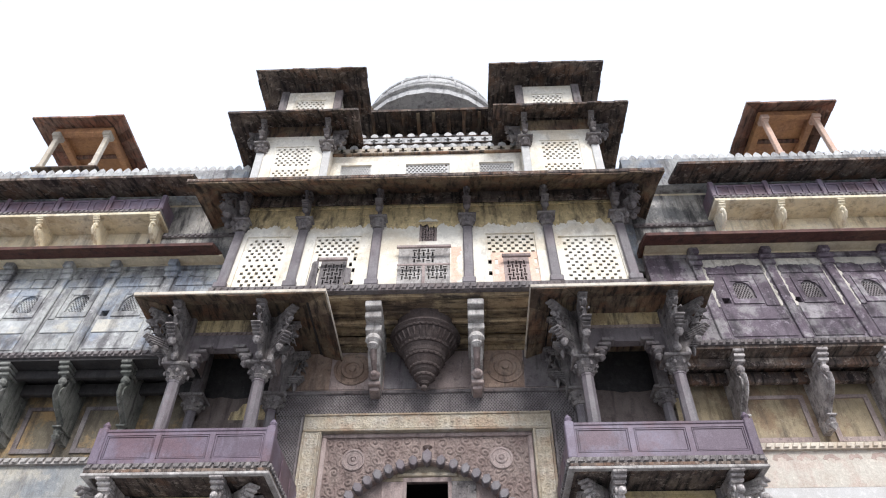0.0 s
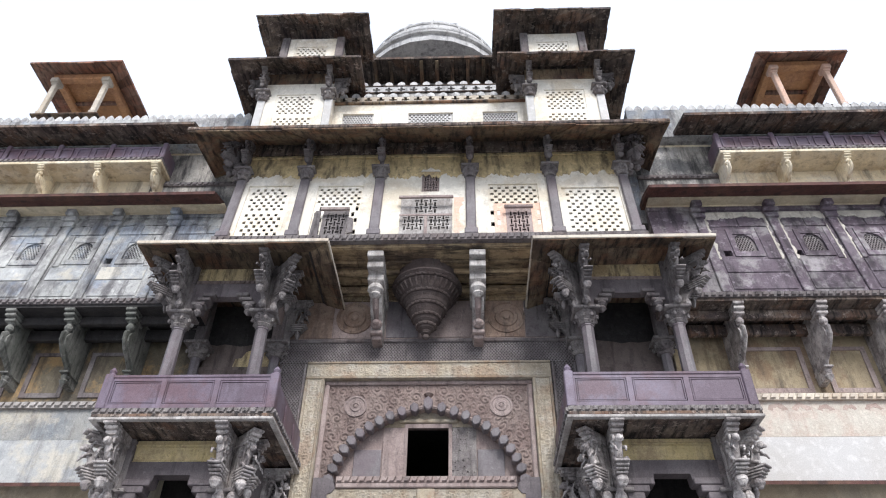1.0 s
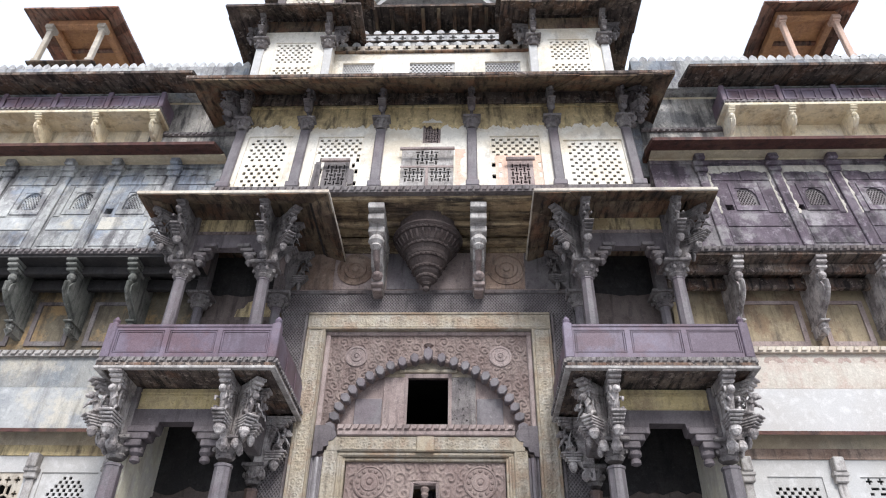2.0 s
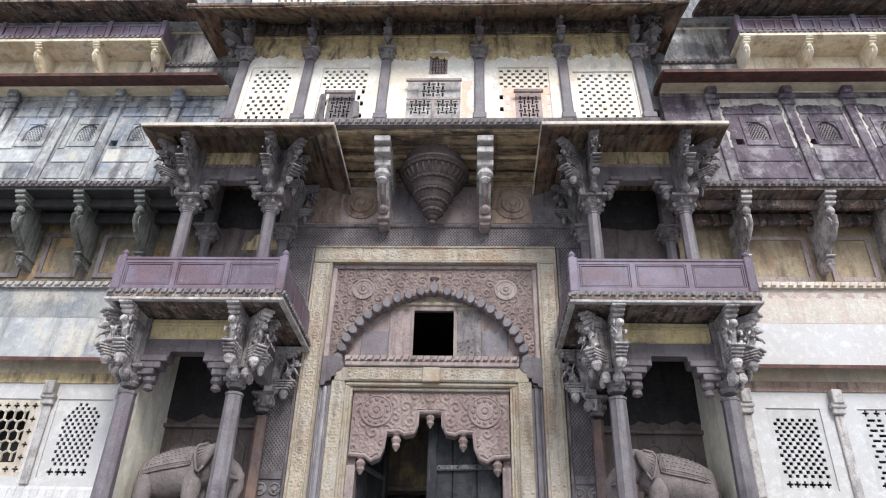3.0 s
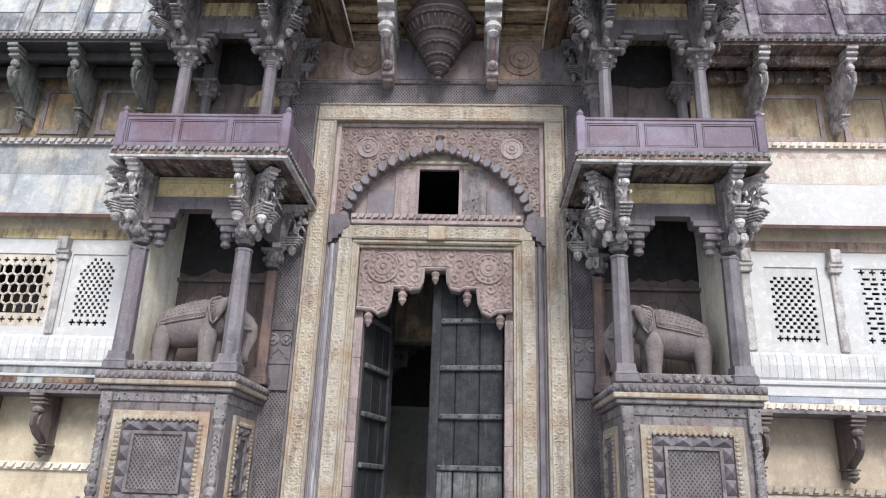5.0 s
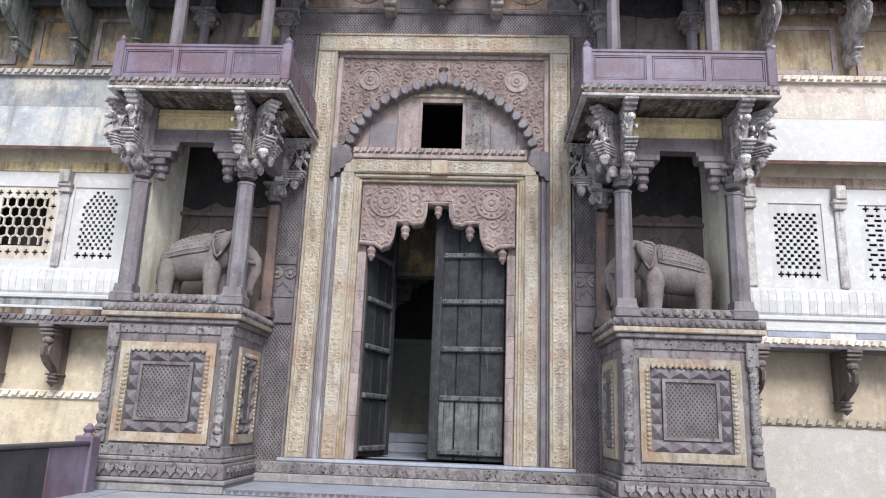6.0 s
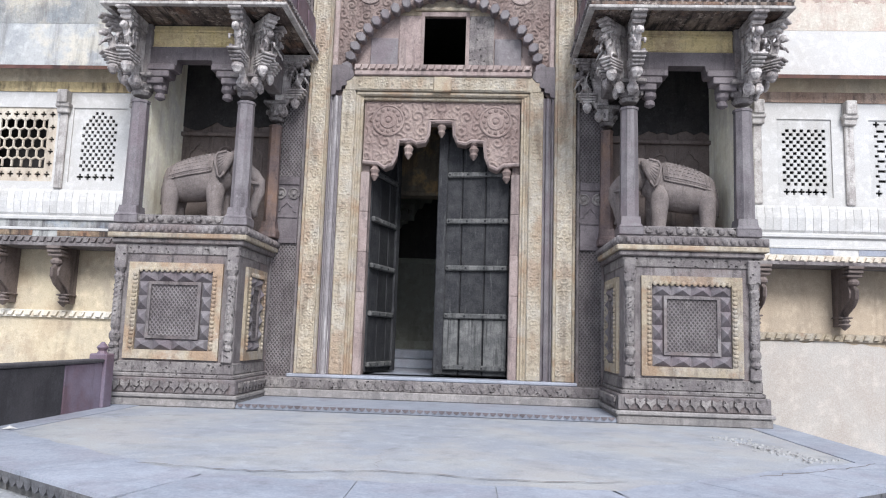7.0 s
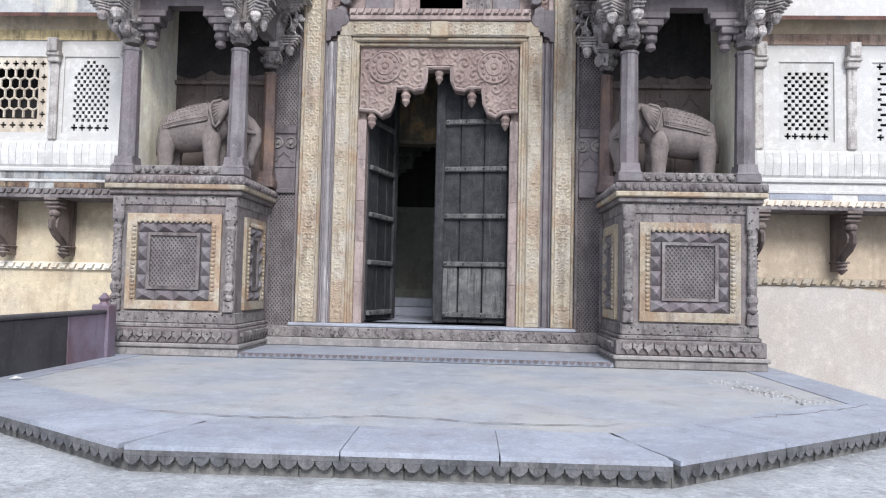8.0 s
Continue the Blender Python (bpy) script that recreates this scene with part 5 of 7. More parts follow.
    for x in ucols:
        part("side_frieze", Geo().box(x - 0.08, x + 0.08, UY, 0.0, 11.3, 12.38), MAUVE, cn)
    # ceiling colour carries the canopy's inner shade
    part("ceiling", Geo().box(ucols[0], ucols[1], UY, 0.0, 12.5, 12.56), UNLIT, cn)
    EY = -2.75
    slabbed_eave(cn, EAVE, ex0, ex1, EY, 0.28, 11.9, ex0 + 0.5, ex1 - 0.5, EY + 0.55, 0.28, 12.08, 0.07, 0.8)
    # near-black slope behind the eave slabs, coloured as deep shade
    part("cavity", Geo().slab_roof(ex0 + 0.5, ex1 - 0.5, EY + 0.55, 0.28, 12.1, ucols[0] - 0.25, ucols[1] + 0.25, UY - 0.25, 0.28, 12.6, 0.06), UNLIT, cn)
    part("eave_lip", Geo().box(ex0 - 0.02, ex1 + 0.02, EY - 0.03, EY + 0.05, 11.93, 12.02, 0.01).box(ex0 - 0.03, ex0 + 0.04, EY + 0.05, 0.0, 11.93, 12.01, 0.01).box(ex1 - 0.04, ex1 + 0.03, EY + 0.05, 0.0, 11.93, 12.01, 0.01), BUFF, cn)
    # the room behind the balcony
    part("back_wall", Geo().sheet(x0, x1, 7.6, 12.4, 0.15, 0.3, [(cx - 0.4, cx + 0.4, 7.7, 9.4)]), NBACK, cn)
    # dark strip painted for the canopy's shadow on the upper back wall
    part("soot_course", Geo().strip(ragged(x0, x1, 10.98, 0.08, 41 + side, 12), 12.38, 0.142, 0.15), UNLIT, cn)
    if side < 0:
        part("ochre_wash", Geo().prism([(x0 + 1.1, 10.3), (x1, 10.3), (x1, 10.95), (x0 + 1.62, 10.95), (x0 + 1.55, 10.8), (x0 + 1.4, 10.76), (x0 + 1.3, 10.58), (x0 + 1.15, 10.55)], "y", 0.138, 0.15), OCHRED, cn)
    part("back_panel", Geo().sheet(cx - 0.95, cx + 0.95, 8.3, 10.3, 0.1, 0.15, [(cx - 0.75, cx + 0.75, 8.3, 10.12)]), NBACK, cn)
    part("back_arch", Geo().strip([(cx - 0.75, 9.5), (cx - 0.42, 9.5), (cx - 0.3, 9.74), (cx - 0.12, 9.82), (cx, 9.98), (cx + 0.12, 9.82), (cx + 0.3, 9.74), (cx + 0.42, 9.5), (cx + 0.75, 9.5)], 10.2, 0.06, 0.15), NBACK, cn)


porch(-1, -6.93, -4.55, -7.28, -3.72, -7.6, -3.16, (-6.86, -4.70), (-6.67, -4.71))
porch(1, 2.69, 5.13, 1.92, 5.58, 1.58, 5.7, (2.84, 5.0), (2.78, 4.85))


def elephant(x, y, z, s, label):
    """A carved elephant of about 1.5 m that faces +x (s = 1) or -x, with a saddle cloth."""
    q = Geo()
    body = [(-0.73, 0.84, 0.05, 0.06), (-0.70, 0.84, 0.18, 0.22), (-0.60, 0.86, 0.30, 0.34), (-0.38, 0.91, 0.38, 0.41), (-0.1, 0.96, 0.41, 0.45), (0.2, 1.01, 0.40, 0.46), (0.45, 1.09, 0.34, 0.37), (0.62, 1.14, 0.24, 0.29), (0.72, 1.17, 0.12, 0.15)]
    q.tube([(bx, 0, bz) for bx, bz, ry, rz in body], [(ry, rz) for bx, bz, ry, rz in body], 20)

    def hide(bx):
        """The body's middle height and half width and half height at bx."""
        cols = [np.interp(bx, [c[0] for c in body], [c[k] for c in body]) for k in (1, 2, 3)]
        return [float(c) for c in cols]

    def skin(bx, a, off):
        z_, ry, rz = hide(bx)
        return (bx, (ry + off) * math.sin(a), z_ + (rz + off) * math.cos(a))

    for dx in (-0.52, 0.43):
        for dy in (-0.22, 0.22):
            q.tube([(dx * 0.86, dy * 0.8, 1.0), (dx * 0.97, dy, 0.72), (dx, dy * 1.02, 0.42), (dx + 0.01, dy * 1.02, 0.2), (dx + 0.01, dy * 1.02, 0.16), (dx + 0.02, dy * 1.02, 0.12), (dx + 0.03, dy * 1.02, 0.0)], [0.17, 0.195, 0.16, 0.14, 0.16, 0.155, 0.18], 12)
            for k in range(3):
                q.ball((dx + 0.1 + 0.03, dy * 1.02 + (k - 1) * 0.08, 0.03), (0.05, 0.045, 0.04), 6, 4)
            q.tube([(dx + 0.01 + 0.15 * math.cos(a), dy * 1.02 + 0.15 * math.sin(a), 0.19) for a in np.linspace(0, 2 * math.pi, 13)], 0.02, 5)
    # head with a domed brow, trunk held forwards, tusks, ears with ribs
    q.ball((0.82, 0, 1.22), (0.28, 0.25, 0.29), 16, 10)
    for dy in (-0.1, 0.1):
        q.ball((0.76, dy, 1.43), (0.18, 0.14, 0.12), 10, 6)
    q.tube([(0.98, 0, 1.16), (1.14, 0, 1.06), (1.25, 0, 0.94), (1.27, 0, 0.76), (1.2, 0, 0.56), (1.16, 0, 0.38), (1.22, 0, 0.26)], [0.17, 0.15, 0.13, 0.115, 0.1, 0.085, 0.06], 10)
    for dy in (-1, 1):
        fan = [(0.8, 1.44), (0.66, 1.47), (0.48, 1.43), (0.42, 1.34), (0.45, 1.18), (0.5, 1.0), (0.56, 0.95), (0.64, 1.06), (0.76, 1.26)]
        q.prism(fan, "y", *sorted((dy * 0.27, dy * 0.40)))
        for k in range(7):
            q.tube([(0.78, dy * 0.38, 1.42), (0.45 + 0.014 * k, dy * 0.405, 1.4 - 0.066 * k)], 0.013, 4)
        q.tube([(fx, dy * 0.4, fz) for fx, fz in fan[1:8]], 0.028, 5)
        q.tube([(1.0, dy * 0.14, 1.02), (1.16, dy * 0.17, 0.9), (1.3, dy * 0.16, 0.88)], [0.05, 0.045, 0.02], 6)
        q.ball((0.99, dy * 0.2, 1.26), (0.04, 0.03, 0.03), 6, 4)
    # saddle cloth: a raised sheet with a corded double edge and rows of bosses, a beaded breast strap and girth
    arc = np.linspace(-1.5, 1.5, 15)
    ring = []
    for xx in (-0.56, -0.4, -0.2, 0.0, 0.2, 0.36):
        ring += [skin(xx, a, 0.018) for a in arc] + [skin(xx, a, -0.06) for a in arc[::-1]]
    q.loft(ring, 30)
    for xx in (-0.56, -0.47, 0.27, 0.36):
        q.tube([skin(xx, a, 0.02) for a in arc], 0.014, 5)
    for sy in (-1, 1):
        for at, r_ in ((1.5, 0.026), (1.32, 0.016)):
            q.tube([skin(xx, sy * at, 0.02) for xx in np.linspace(-0.56, 0.36, 8)], r_ * 0.8, 5)
        for j, at in enumerate((0.35, 0.55, 0.75, 0.95, 1.15)):
            for k in range(9):
                p = skin(-0.4 + k * 0.08 + (0.04 if j % 2 else 0), sy * at, 0.018)
                q.ball(p, (0.028, 0.012, 0.014), 6, 4)
        for k in range(7):
            q.ball(skin(0.55 - 0.005 * k, sy * (1.2 + 0.2 * k), 0.02), (0.035, 0.03, 0.03), 6, 4)
    q.tube([skin(0.56, a, 0.015) for a in np.linspace(-2.9, 2.9, 21)], 0.024, 5)
    q.tube([skin(-0.64, a, 0.015) for a in np.linspace(-1.5, 1.5, 13)], 0.022, 5)
    q.tube([(-0.73, 0, 0.98), (-0.78, 0, 0.76), (-0.76, 0, 0.46)], [0.045, 0.032, 0.045], 6)
    q.box(-0.78, 0.72, -0.42, 0.42, -0.06, 0.01, 0.02)
    k = 1.06
    q.v = [(x + s * a, y - s * b * 0.9, z + c * k) for a, b, c in q.v]
    solo("elephant_statue", q, STONE, label, "statue", smooth=True, group="elephant statues")


STONE = mat("grey_mauve_stone", (0.144, 0.122, 0.114), (0.198, 0.167, 0.154), (0.103, 0.085, 0.079), 3.0, 0.5, relief="cell", rscale=22, rdepth=0.2)
elephant(-5.84, -0.95, 3.5, 1, "carved grey-mauve stone elephant with a saddle cloth in a niche")
elephant(3.97, -0.95, 3.5, -1, "carved grey-mauve stone elephant with a pale ear in a niche")
# ---- the bay over the gate ----
BYF = -1.75
bay = thing("oriel_bay", (XC, -0.8, 12.6), "white plastered oriel storey with pierced screens over the gate", "oriel", kind="structure")
PX = (-6.1, -4.34, -2.28, 0.18, 2.36, 4.31)
B0, B1 = -6.25, 4.45
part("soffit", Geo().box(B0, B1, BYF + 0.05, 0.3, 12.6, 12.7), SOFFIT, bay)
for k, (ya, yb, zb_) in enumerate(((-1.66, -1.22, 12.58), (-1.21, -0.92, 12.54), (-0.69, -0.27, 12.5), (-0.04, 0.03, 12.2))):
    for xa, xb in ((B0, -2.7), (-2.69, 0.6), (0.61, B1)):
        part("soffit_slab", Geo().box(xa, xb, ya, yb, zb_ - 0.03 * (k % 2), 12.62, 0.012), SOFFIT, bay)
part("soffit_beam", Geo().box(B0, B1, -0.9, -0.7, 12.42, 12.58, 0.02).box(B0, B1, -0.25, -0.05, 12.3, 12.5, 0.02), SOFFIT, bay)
q = Geo().box(B0 - 0.08, B1 + 0.08, BYF - 0.12, 0.3, 12.7, 12.9)
part("scallop_cornice", q.rope(B0 - 0.08, B1 + 0.08, BYF - 0.12, 12.72, 0.15, 0.17, 0.04), DARK, bay)
Z0, Z1 = 12.9, 16.35
jal = [(-5.86, -4.68, 12.98, 14.72), (-3.95, -2.72, 12.98, 14.68), (-1.66, -0.3, 12.92, 14.28), (-1.14, -0.66, 14.42, 15.15), (0.66, 1.98, 12.98, 14.66), (2.6, 4.14, 12.98, 14.5)]
part("wall", Geo().sheet(B0, B1, Z0, Z1, BYF, BYF + 0.3, jal), WHITE, bay)
part("side_wall", Geo().box(B0, B0 + 0.3, BYF + 0.3, 0.3, Z0, Z1).box(B1 - 0.3, B1, BYF + 0.3, 0.3, Z0, Z1), WHITE, bay)
# room faces behind the screens, near-black in place of real interior shade
part("room_back", Geo().box(B0 + 0.3, B1 - 0.3, 0.3, 0.48, 12.7, 17.2), UNLIT, bay)
part("room_ceiling", Geo().box(B0 + 0.3, B1 - 0.3, -1.0, 0.45, 16.9, 17.1), UNLIT, bay)


def oval(a, b, c, d):
    """Keeps holes inside a shallow arch over a rectangle."""
    return lambda x, z: z < d - (d - c) * 0.1 * (2 * (x - (a + b) / 2) / (b - a)) ** 2 * 1.5


for n, (a, b, c, d) in enumerate(jal):
    y = BYF + 0.05
    if n == 0:
        part("screen", Geo().sheet(a, b, c, d, y, y + 0.045, dots(a + 0.1, b - 0.1, c + 0.05, c + 0.8, 5, 6, 0.44) + dots(a + 0.1, b - 0.1, c + 0.88, d - 0.06, 5, 7, 0.44, oval(a, b, c, d))), WHITE, bay)
    elif n == 5:
        m = (a + b) / 2
        part("screen", Geo().sheet(a, b, c, d, y, y + 0.045, dots(a + 0.1, m - 0.02, c + 0.05, d - 0.05, 3, 13, 0.4) + dots(m + 0.04, b - 0.12, c + 0.05, d - 0.05, 3, 13, 0.4)), WHITE, bay)
    elif n in (1, 4):
        k = d - 0.68
        wa, wb = (a + 0.28, a + 0.95) if n == 1 else (a + 0.42, a + 1.08)
        part("screen", Geo().sheet(a, b, c, d, y, y + 0.045, dots(a + 0.04, b - 0.04, k, d - 0.04, 6, 6, 0.44) + [(wa, wb, c - 0.01, c + 0.92)] + dots(a + 0.02, wa - 0.03, c + 0.05, k, 1, 5, 0.45) + dots(wb + 0.05, b - 0.05, c + 0.05, k, 1, 5, 0.45)), WHITE, bay)
        if n == 4:
            part("peach_surround", Geo().sheet(wa - 0.3, wb + 0.3, c, c + 1.02, y - 0.012, y, [(wa, wb, c - 0.01, c + 0.92), (wa - 0.22, wa - 0.14, c + 0.62, c + 0.78), (wa - 0.22, wa - 0.14, c + 0.3, c + 0.46), (wb + 0.14, wb + 0.22, c + 0.62, c + 0.78), (wb + 0.14, wb + 0.22, c + 0.3, c + 0.46)]), PEACH, bay)
        wn_ = part("lattice_window", Geo().sheet(wa, wb, c, c + 0.92, y - 0.02, y + 0.06, fret(wa + 0.08, wb - 0.08, c + 0.06, c + 0.74, 5, 5)), DARK if n == 1 else MAUVE, bay)
        part("window_hood", Geo().box(wa - 0.04, wb + 0.04, y - 0.08, y, c + 0.86, c + 0.96, 0.015), MAUVE, wn_)
        if n == 1:
            part("open_shutter", Geo().prism([(wa - 0.24, c), (wa - 0.03, c), (wa - 0.03, c + 0.84), (wa - 0.16, c + 0.82), (wa - 0.2, c + 0.5)], "y", y - 0.07, y - 0.02), DARK, wn_)
            part("open_shutter", Geo().prism([(wb + 0.03, c + 0.05), (wb + 0.18, c + 0.1), (wb + 0.16, c + 0.55), (wb + 0.03, c + 0.6)], "y", y - 0.07, y - 0.02), DARK, wn_)
    elif n == 2:
        m = (a + b) / 2
        wd = part("lattice_window", Geo().sheet(a, b, c, d, y - 0.02, y + 0.08, fret(a + 0.36, b - 0.4, c + 0.78, d - 0.1, 5, 4) + fret(a + 0.08, m - 0.08, c + 0.22, c + 0.68, 5, 4) + fret(m + 0.08, b - 0.08, c + 0.22, c + 0.68, 5, 4)), STREAKED, bay, "mauve and peach stone lattice window")
        part("window_rail", Geo().box(a, b, y - 0.05, y - 0.02, c + 0.69, c + 0.76, 0.01).box(m - 0.04, m + 0.04, y - 0.05, y - 0.02, c + 0.05, c + 0.69, 0.01).box(a - 0.03, b + 0.03, y - 0.09, y - 0.02, d - 0.06, d + 0.02, 0.01), MAUVE, wd)
        part("peach_patch", Geo().prism([(p[1] - 0.7 + b, p[0]) for p in ragged(Z0, 14.2, 1.0, 0.12, 8, 20)] + [(b + 0.03, 14.2), (b + 0.03, Z0)], "y", BYF - 0.006, BYF), PEACH, bay)
    else:
        part("screen", Geo().sheet(a, b, c, d, y, y + 0.08, fret(a + 0.05, b - 0.05, c + 0.05, d - 0.08, 5, 6)), MAUVE, bay)
        part("screen_crest", Geo().prism([(a - 0.04, d), (b + 0.04, d), (b - 0.02, d + 0.08), (b - 0.12, d + 0.06), ((a + b) / 2, d + 0.16), (a + 0.12, d + 0.06), (a + 0.02, d + 0.08)], "y", BYF - 0.03, BYF), WHITE, bay)
# pilasters with brackets
pil = shared("pilaster", Geo().box(-0.13, 0.13, -0.09, 0.0, 12.9, 14.9, 0.03).box(-0.17, 0.17, -0.14, 0.0, 12.9, 13.08, 0.02), PILLAR)
pcap = shared("pilaster_capital", capital_geo(14.85, 0.36, 0.13), CARVED)
pbr = bracket_set(0.62, 1.15, 0.22, DARK)
for x in PX:
    piece("pilaster", pil, bay, x, BYF, 0)
    piece("capital", pcap, bay, x, BYF - 0.06, 0)
    put_bracket(pbr, bay, x, BYF - 0.02, 16.25)
for x, s in ((PX[0], -1), (PX[-1], 1)):
    put_bracket(pbr, bay, x + s * 0.1, BYF + 0.1, 16.25, s * math.pi / 2, (1, 1.2, 1.05))
    put_bracket(pbr, bay, x + s * 0.08, BYF - 0.02, 16.2, s * math.pi / 4, (1.2, 1.35, 1.05))
part("ochre_wash", Geo().strip(ragged(B0 - 0.004, B1 + 0.004, 15.0, 0.12, 3, 300), 16.3, BYF - 0.012, BYF), OCHREW, bay)
part("head_beam", Geo().box(B0 - 0.006, B1 + 0.006, BYF - 0.07, BYF - 0.013, 15.86, 16.31, 0.015), EAVED, bay)
part("beam_fillet", Geo().box(B0 - 0.006, B1 + 0.006, BYF - 0.05, BYF - 0.013, 15.72, 15.8, 0.012), OCHREW, bay)
slabbed_eave(bay, EAVE, -7.36, 5.42, -2.77, 0.3, 15.84, B0, B1, BYF, 0.3, 16.32, 0.09, 0.85)
part("eave_lip", Geo().box(-7.38, 5.44, -2.8, -2.7, 15.88, 16.0, 0.015), EAVED, bay)

lean_back(bay, 12.9, 0.17, 0.19, -2.7, BYF, ("soffit", "scallop", "eave_lip", "room"))

# corbels, pendant boss and medallions over the gate
for x in (-2.2, 0.32):
    ob = thing("carved_corbel", (x, 0, 10.7), "carved white-streaked stone corbel under the oriel", "corbel", "oriel corbels")
    q = Geo()
    for k, (r, z) in enumerate(((1.66, 12.58), (1.52, 12.34), (1.3, 12.1))):
        q.box(x - 0.2, x + 0.2, -r, 0.05, z - 0.2, z - 0.02, 0.02)
    part("stepped_head", q, STREAKED, ob)
    part("bell", Geo().lathe(x, -1.12, [(0.2, 11.92), (0.14, 11.86), (0.2, 11.76), (0.2, 11.7), (0.12, 11.62), (0.15, 11.56), (0.05, 11.48)], 12), STREAKED, ob)
    part("web", Geo().prism([(0.1, 12.58), (-1.45, 12.4), (-1.1, 11.86), (-0.98, 11.7), (-0.92, 11.5), (-0.72, 11.3), (-0.52, 11.2), (-0.44, 11.0), (-0.3, 10.86), (0.1, 10.8)], "x", x - 0.14, x + 0.14), STREAKED, ob)
    part("face_curl", Geo().tube([(x, y, z) for y, z in ((-1.02, 11.72), (-1.0, 11.56), (-0.86, 11.4), (-0.66, 11.3), (-0.55, 11.2))], [(0.1, 0.06), (0.17, 0.08), (0.18, 0.08), (0.15, 0.07), (0.1, 0.05)], 8), MAUVE, ob)
    part("beast", Geo().ball((x, -0.54, 11.1), (0.15, 0.14, 0.13), 10, 7).ball((x, -0.66, 11.08), (0.09, 0.09, 0.08), 8, 6).box(x - 0.15, x + 0.15, -0.52, 0.05, 10.86, 10.96, 0.02).box(x - 0.12, x + 0.12, -0.4, 0.05, 10.76, 10.86, 0.02), MAUVE, ob)
boss = thing("pendant_boss", (XC, -0.75, 11), "ribbed dark stone cone pendant under the oriel", "pendant", kind="structure")
BX, tiers = -0.97, ((0.80, 12.1), (0.60, 11.78), (0.46, 11.5), (0.335, 11.25), (0.215, 11.03), (0.115, 10.86))
for k, ((ra, za), (rb, zb)) in enumerate(zip(tiers[:-1], tiers[1:])):
    h = za - zb
    part("drum", Geo().lathe(BX, -0.5, [(ra * 0.99, za), (ra * 0.97, za - h * 0.25), (ra * 0.9, za - h * 0.5), (rb * 1.12, za - h * 0.8), (rb * 1.04, zb)], 32), BOSS, boss)
    part("ring", Geo().lathe(BX, -0.5, [(ra * 0.96, za + 0.04), (ra + 0.03, za + 0.035), (ra + 0.045, za), (ra + 0.03, za - 0.035), (ra * 0.96, za - 0.045)], 32), BOSS, boss)
    q = Geo()
    for i in range(34 - 5 * k):
        a = 2 * math.pi * i / (34 - 5 * k)
        q.ball((BX + (ra + 0.035) * math.cos(a), -0.5 + (ra + 0.035) * math.sin(a), za), (0.03, 0.03, 0.034), 6, 4)
    part("bead_row", q, BOSS, boss)
q = Geo()
for i in range(30):
    a = 2 * math.pi * i / 30
    q.tube([(BX + math.cos(a) * 0.79, -0.5 + math.sin(a) * 0.79, 12.05), (BX + math.cos(a) * 0.77, -0.5 + math.sin(a) * 0.77, 11.98), (BX + math.cos(a) * 0.68, -0.5 + math.sin(a) * 0.68, 11.86)], 0.03, 5)
part("rib_row", q, BOSS, boss)
part("tip", Geo().lathe(BX, -0.5, [(0.1, 10.87), (0.12, 10.83), (0.06, 10.8), (0.085, 10.76), (0.08, 10.71), (0.02, 10.66)], 12), BOSS, boss)
part("cap_ring", Geo().lathe(BX, -0.5, [(0.84, 12.12), (0.9, 12.18), (0.88, 12.24), (0.8, 12.3), (0.8, 12.6)], 32), BOSS, boss)
for s in (-1, 1):
    md = thing("medallion", (XC + s * 1.95, 0, 11.66), "round concentric stone medallion over the gate", "medallion", "gate medallions")
    part("disc_relief", Geo().disc(XC + s * 1.95, 11.66, 0.03, [(0.48, 0), (0.48, 0.05), (0.42, 0.06), (0.4, 0.02), (0.3, 0.02), (0.28, 0.06), (0.2, 0.06), (0.18, 0.02), (0.1, 0.03), (0.08, 0.08), (0.001, 0.09)], 28), RUST, md)

# ---- the wings ----
WY = 0.15


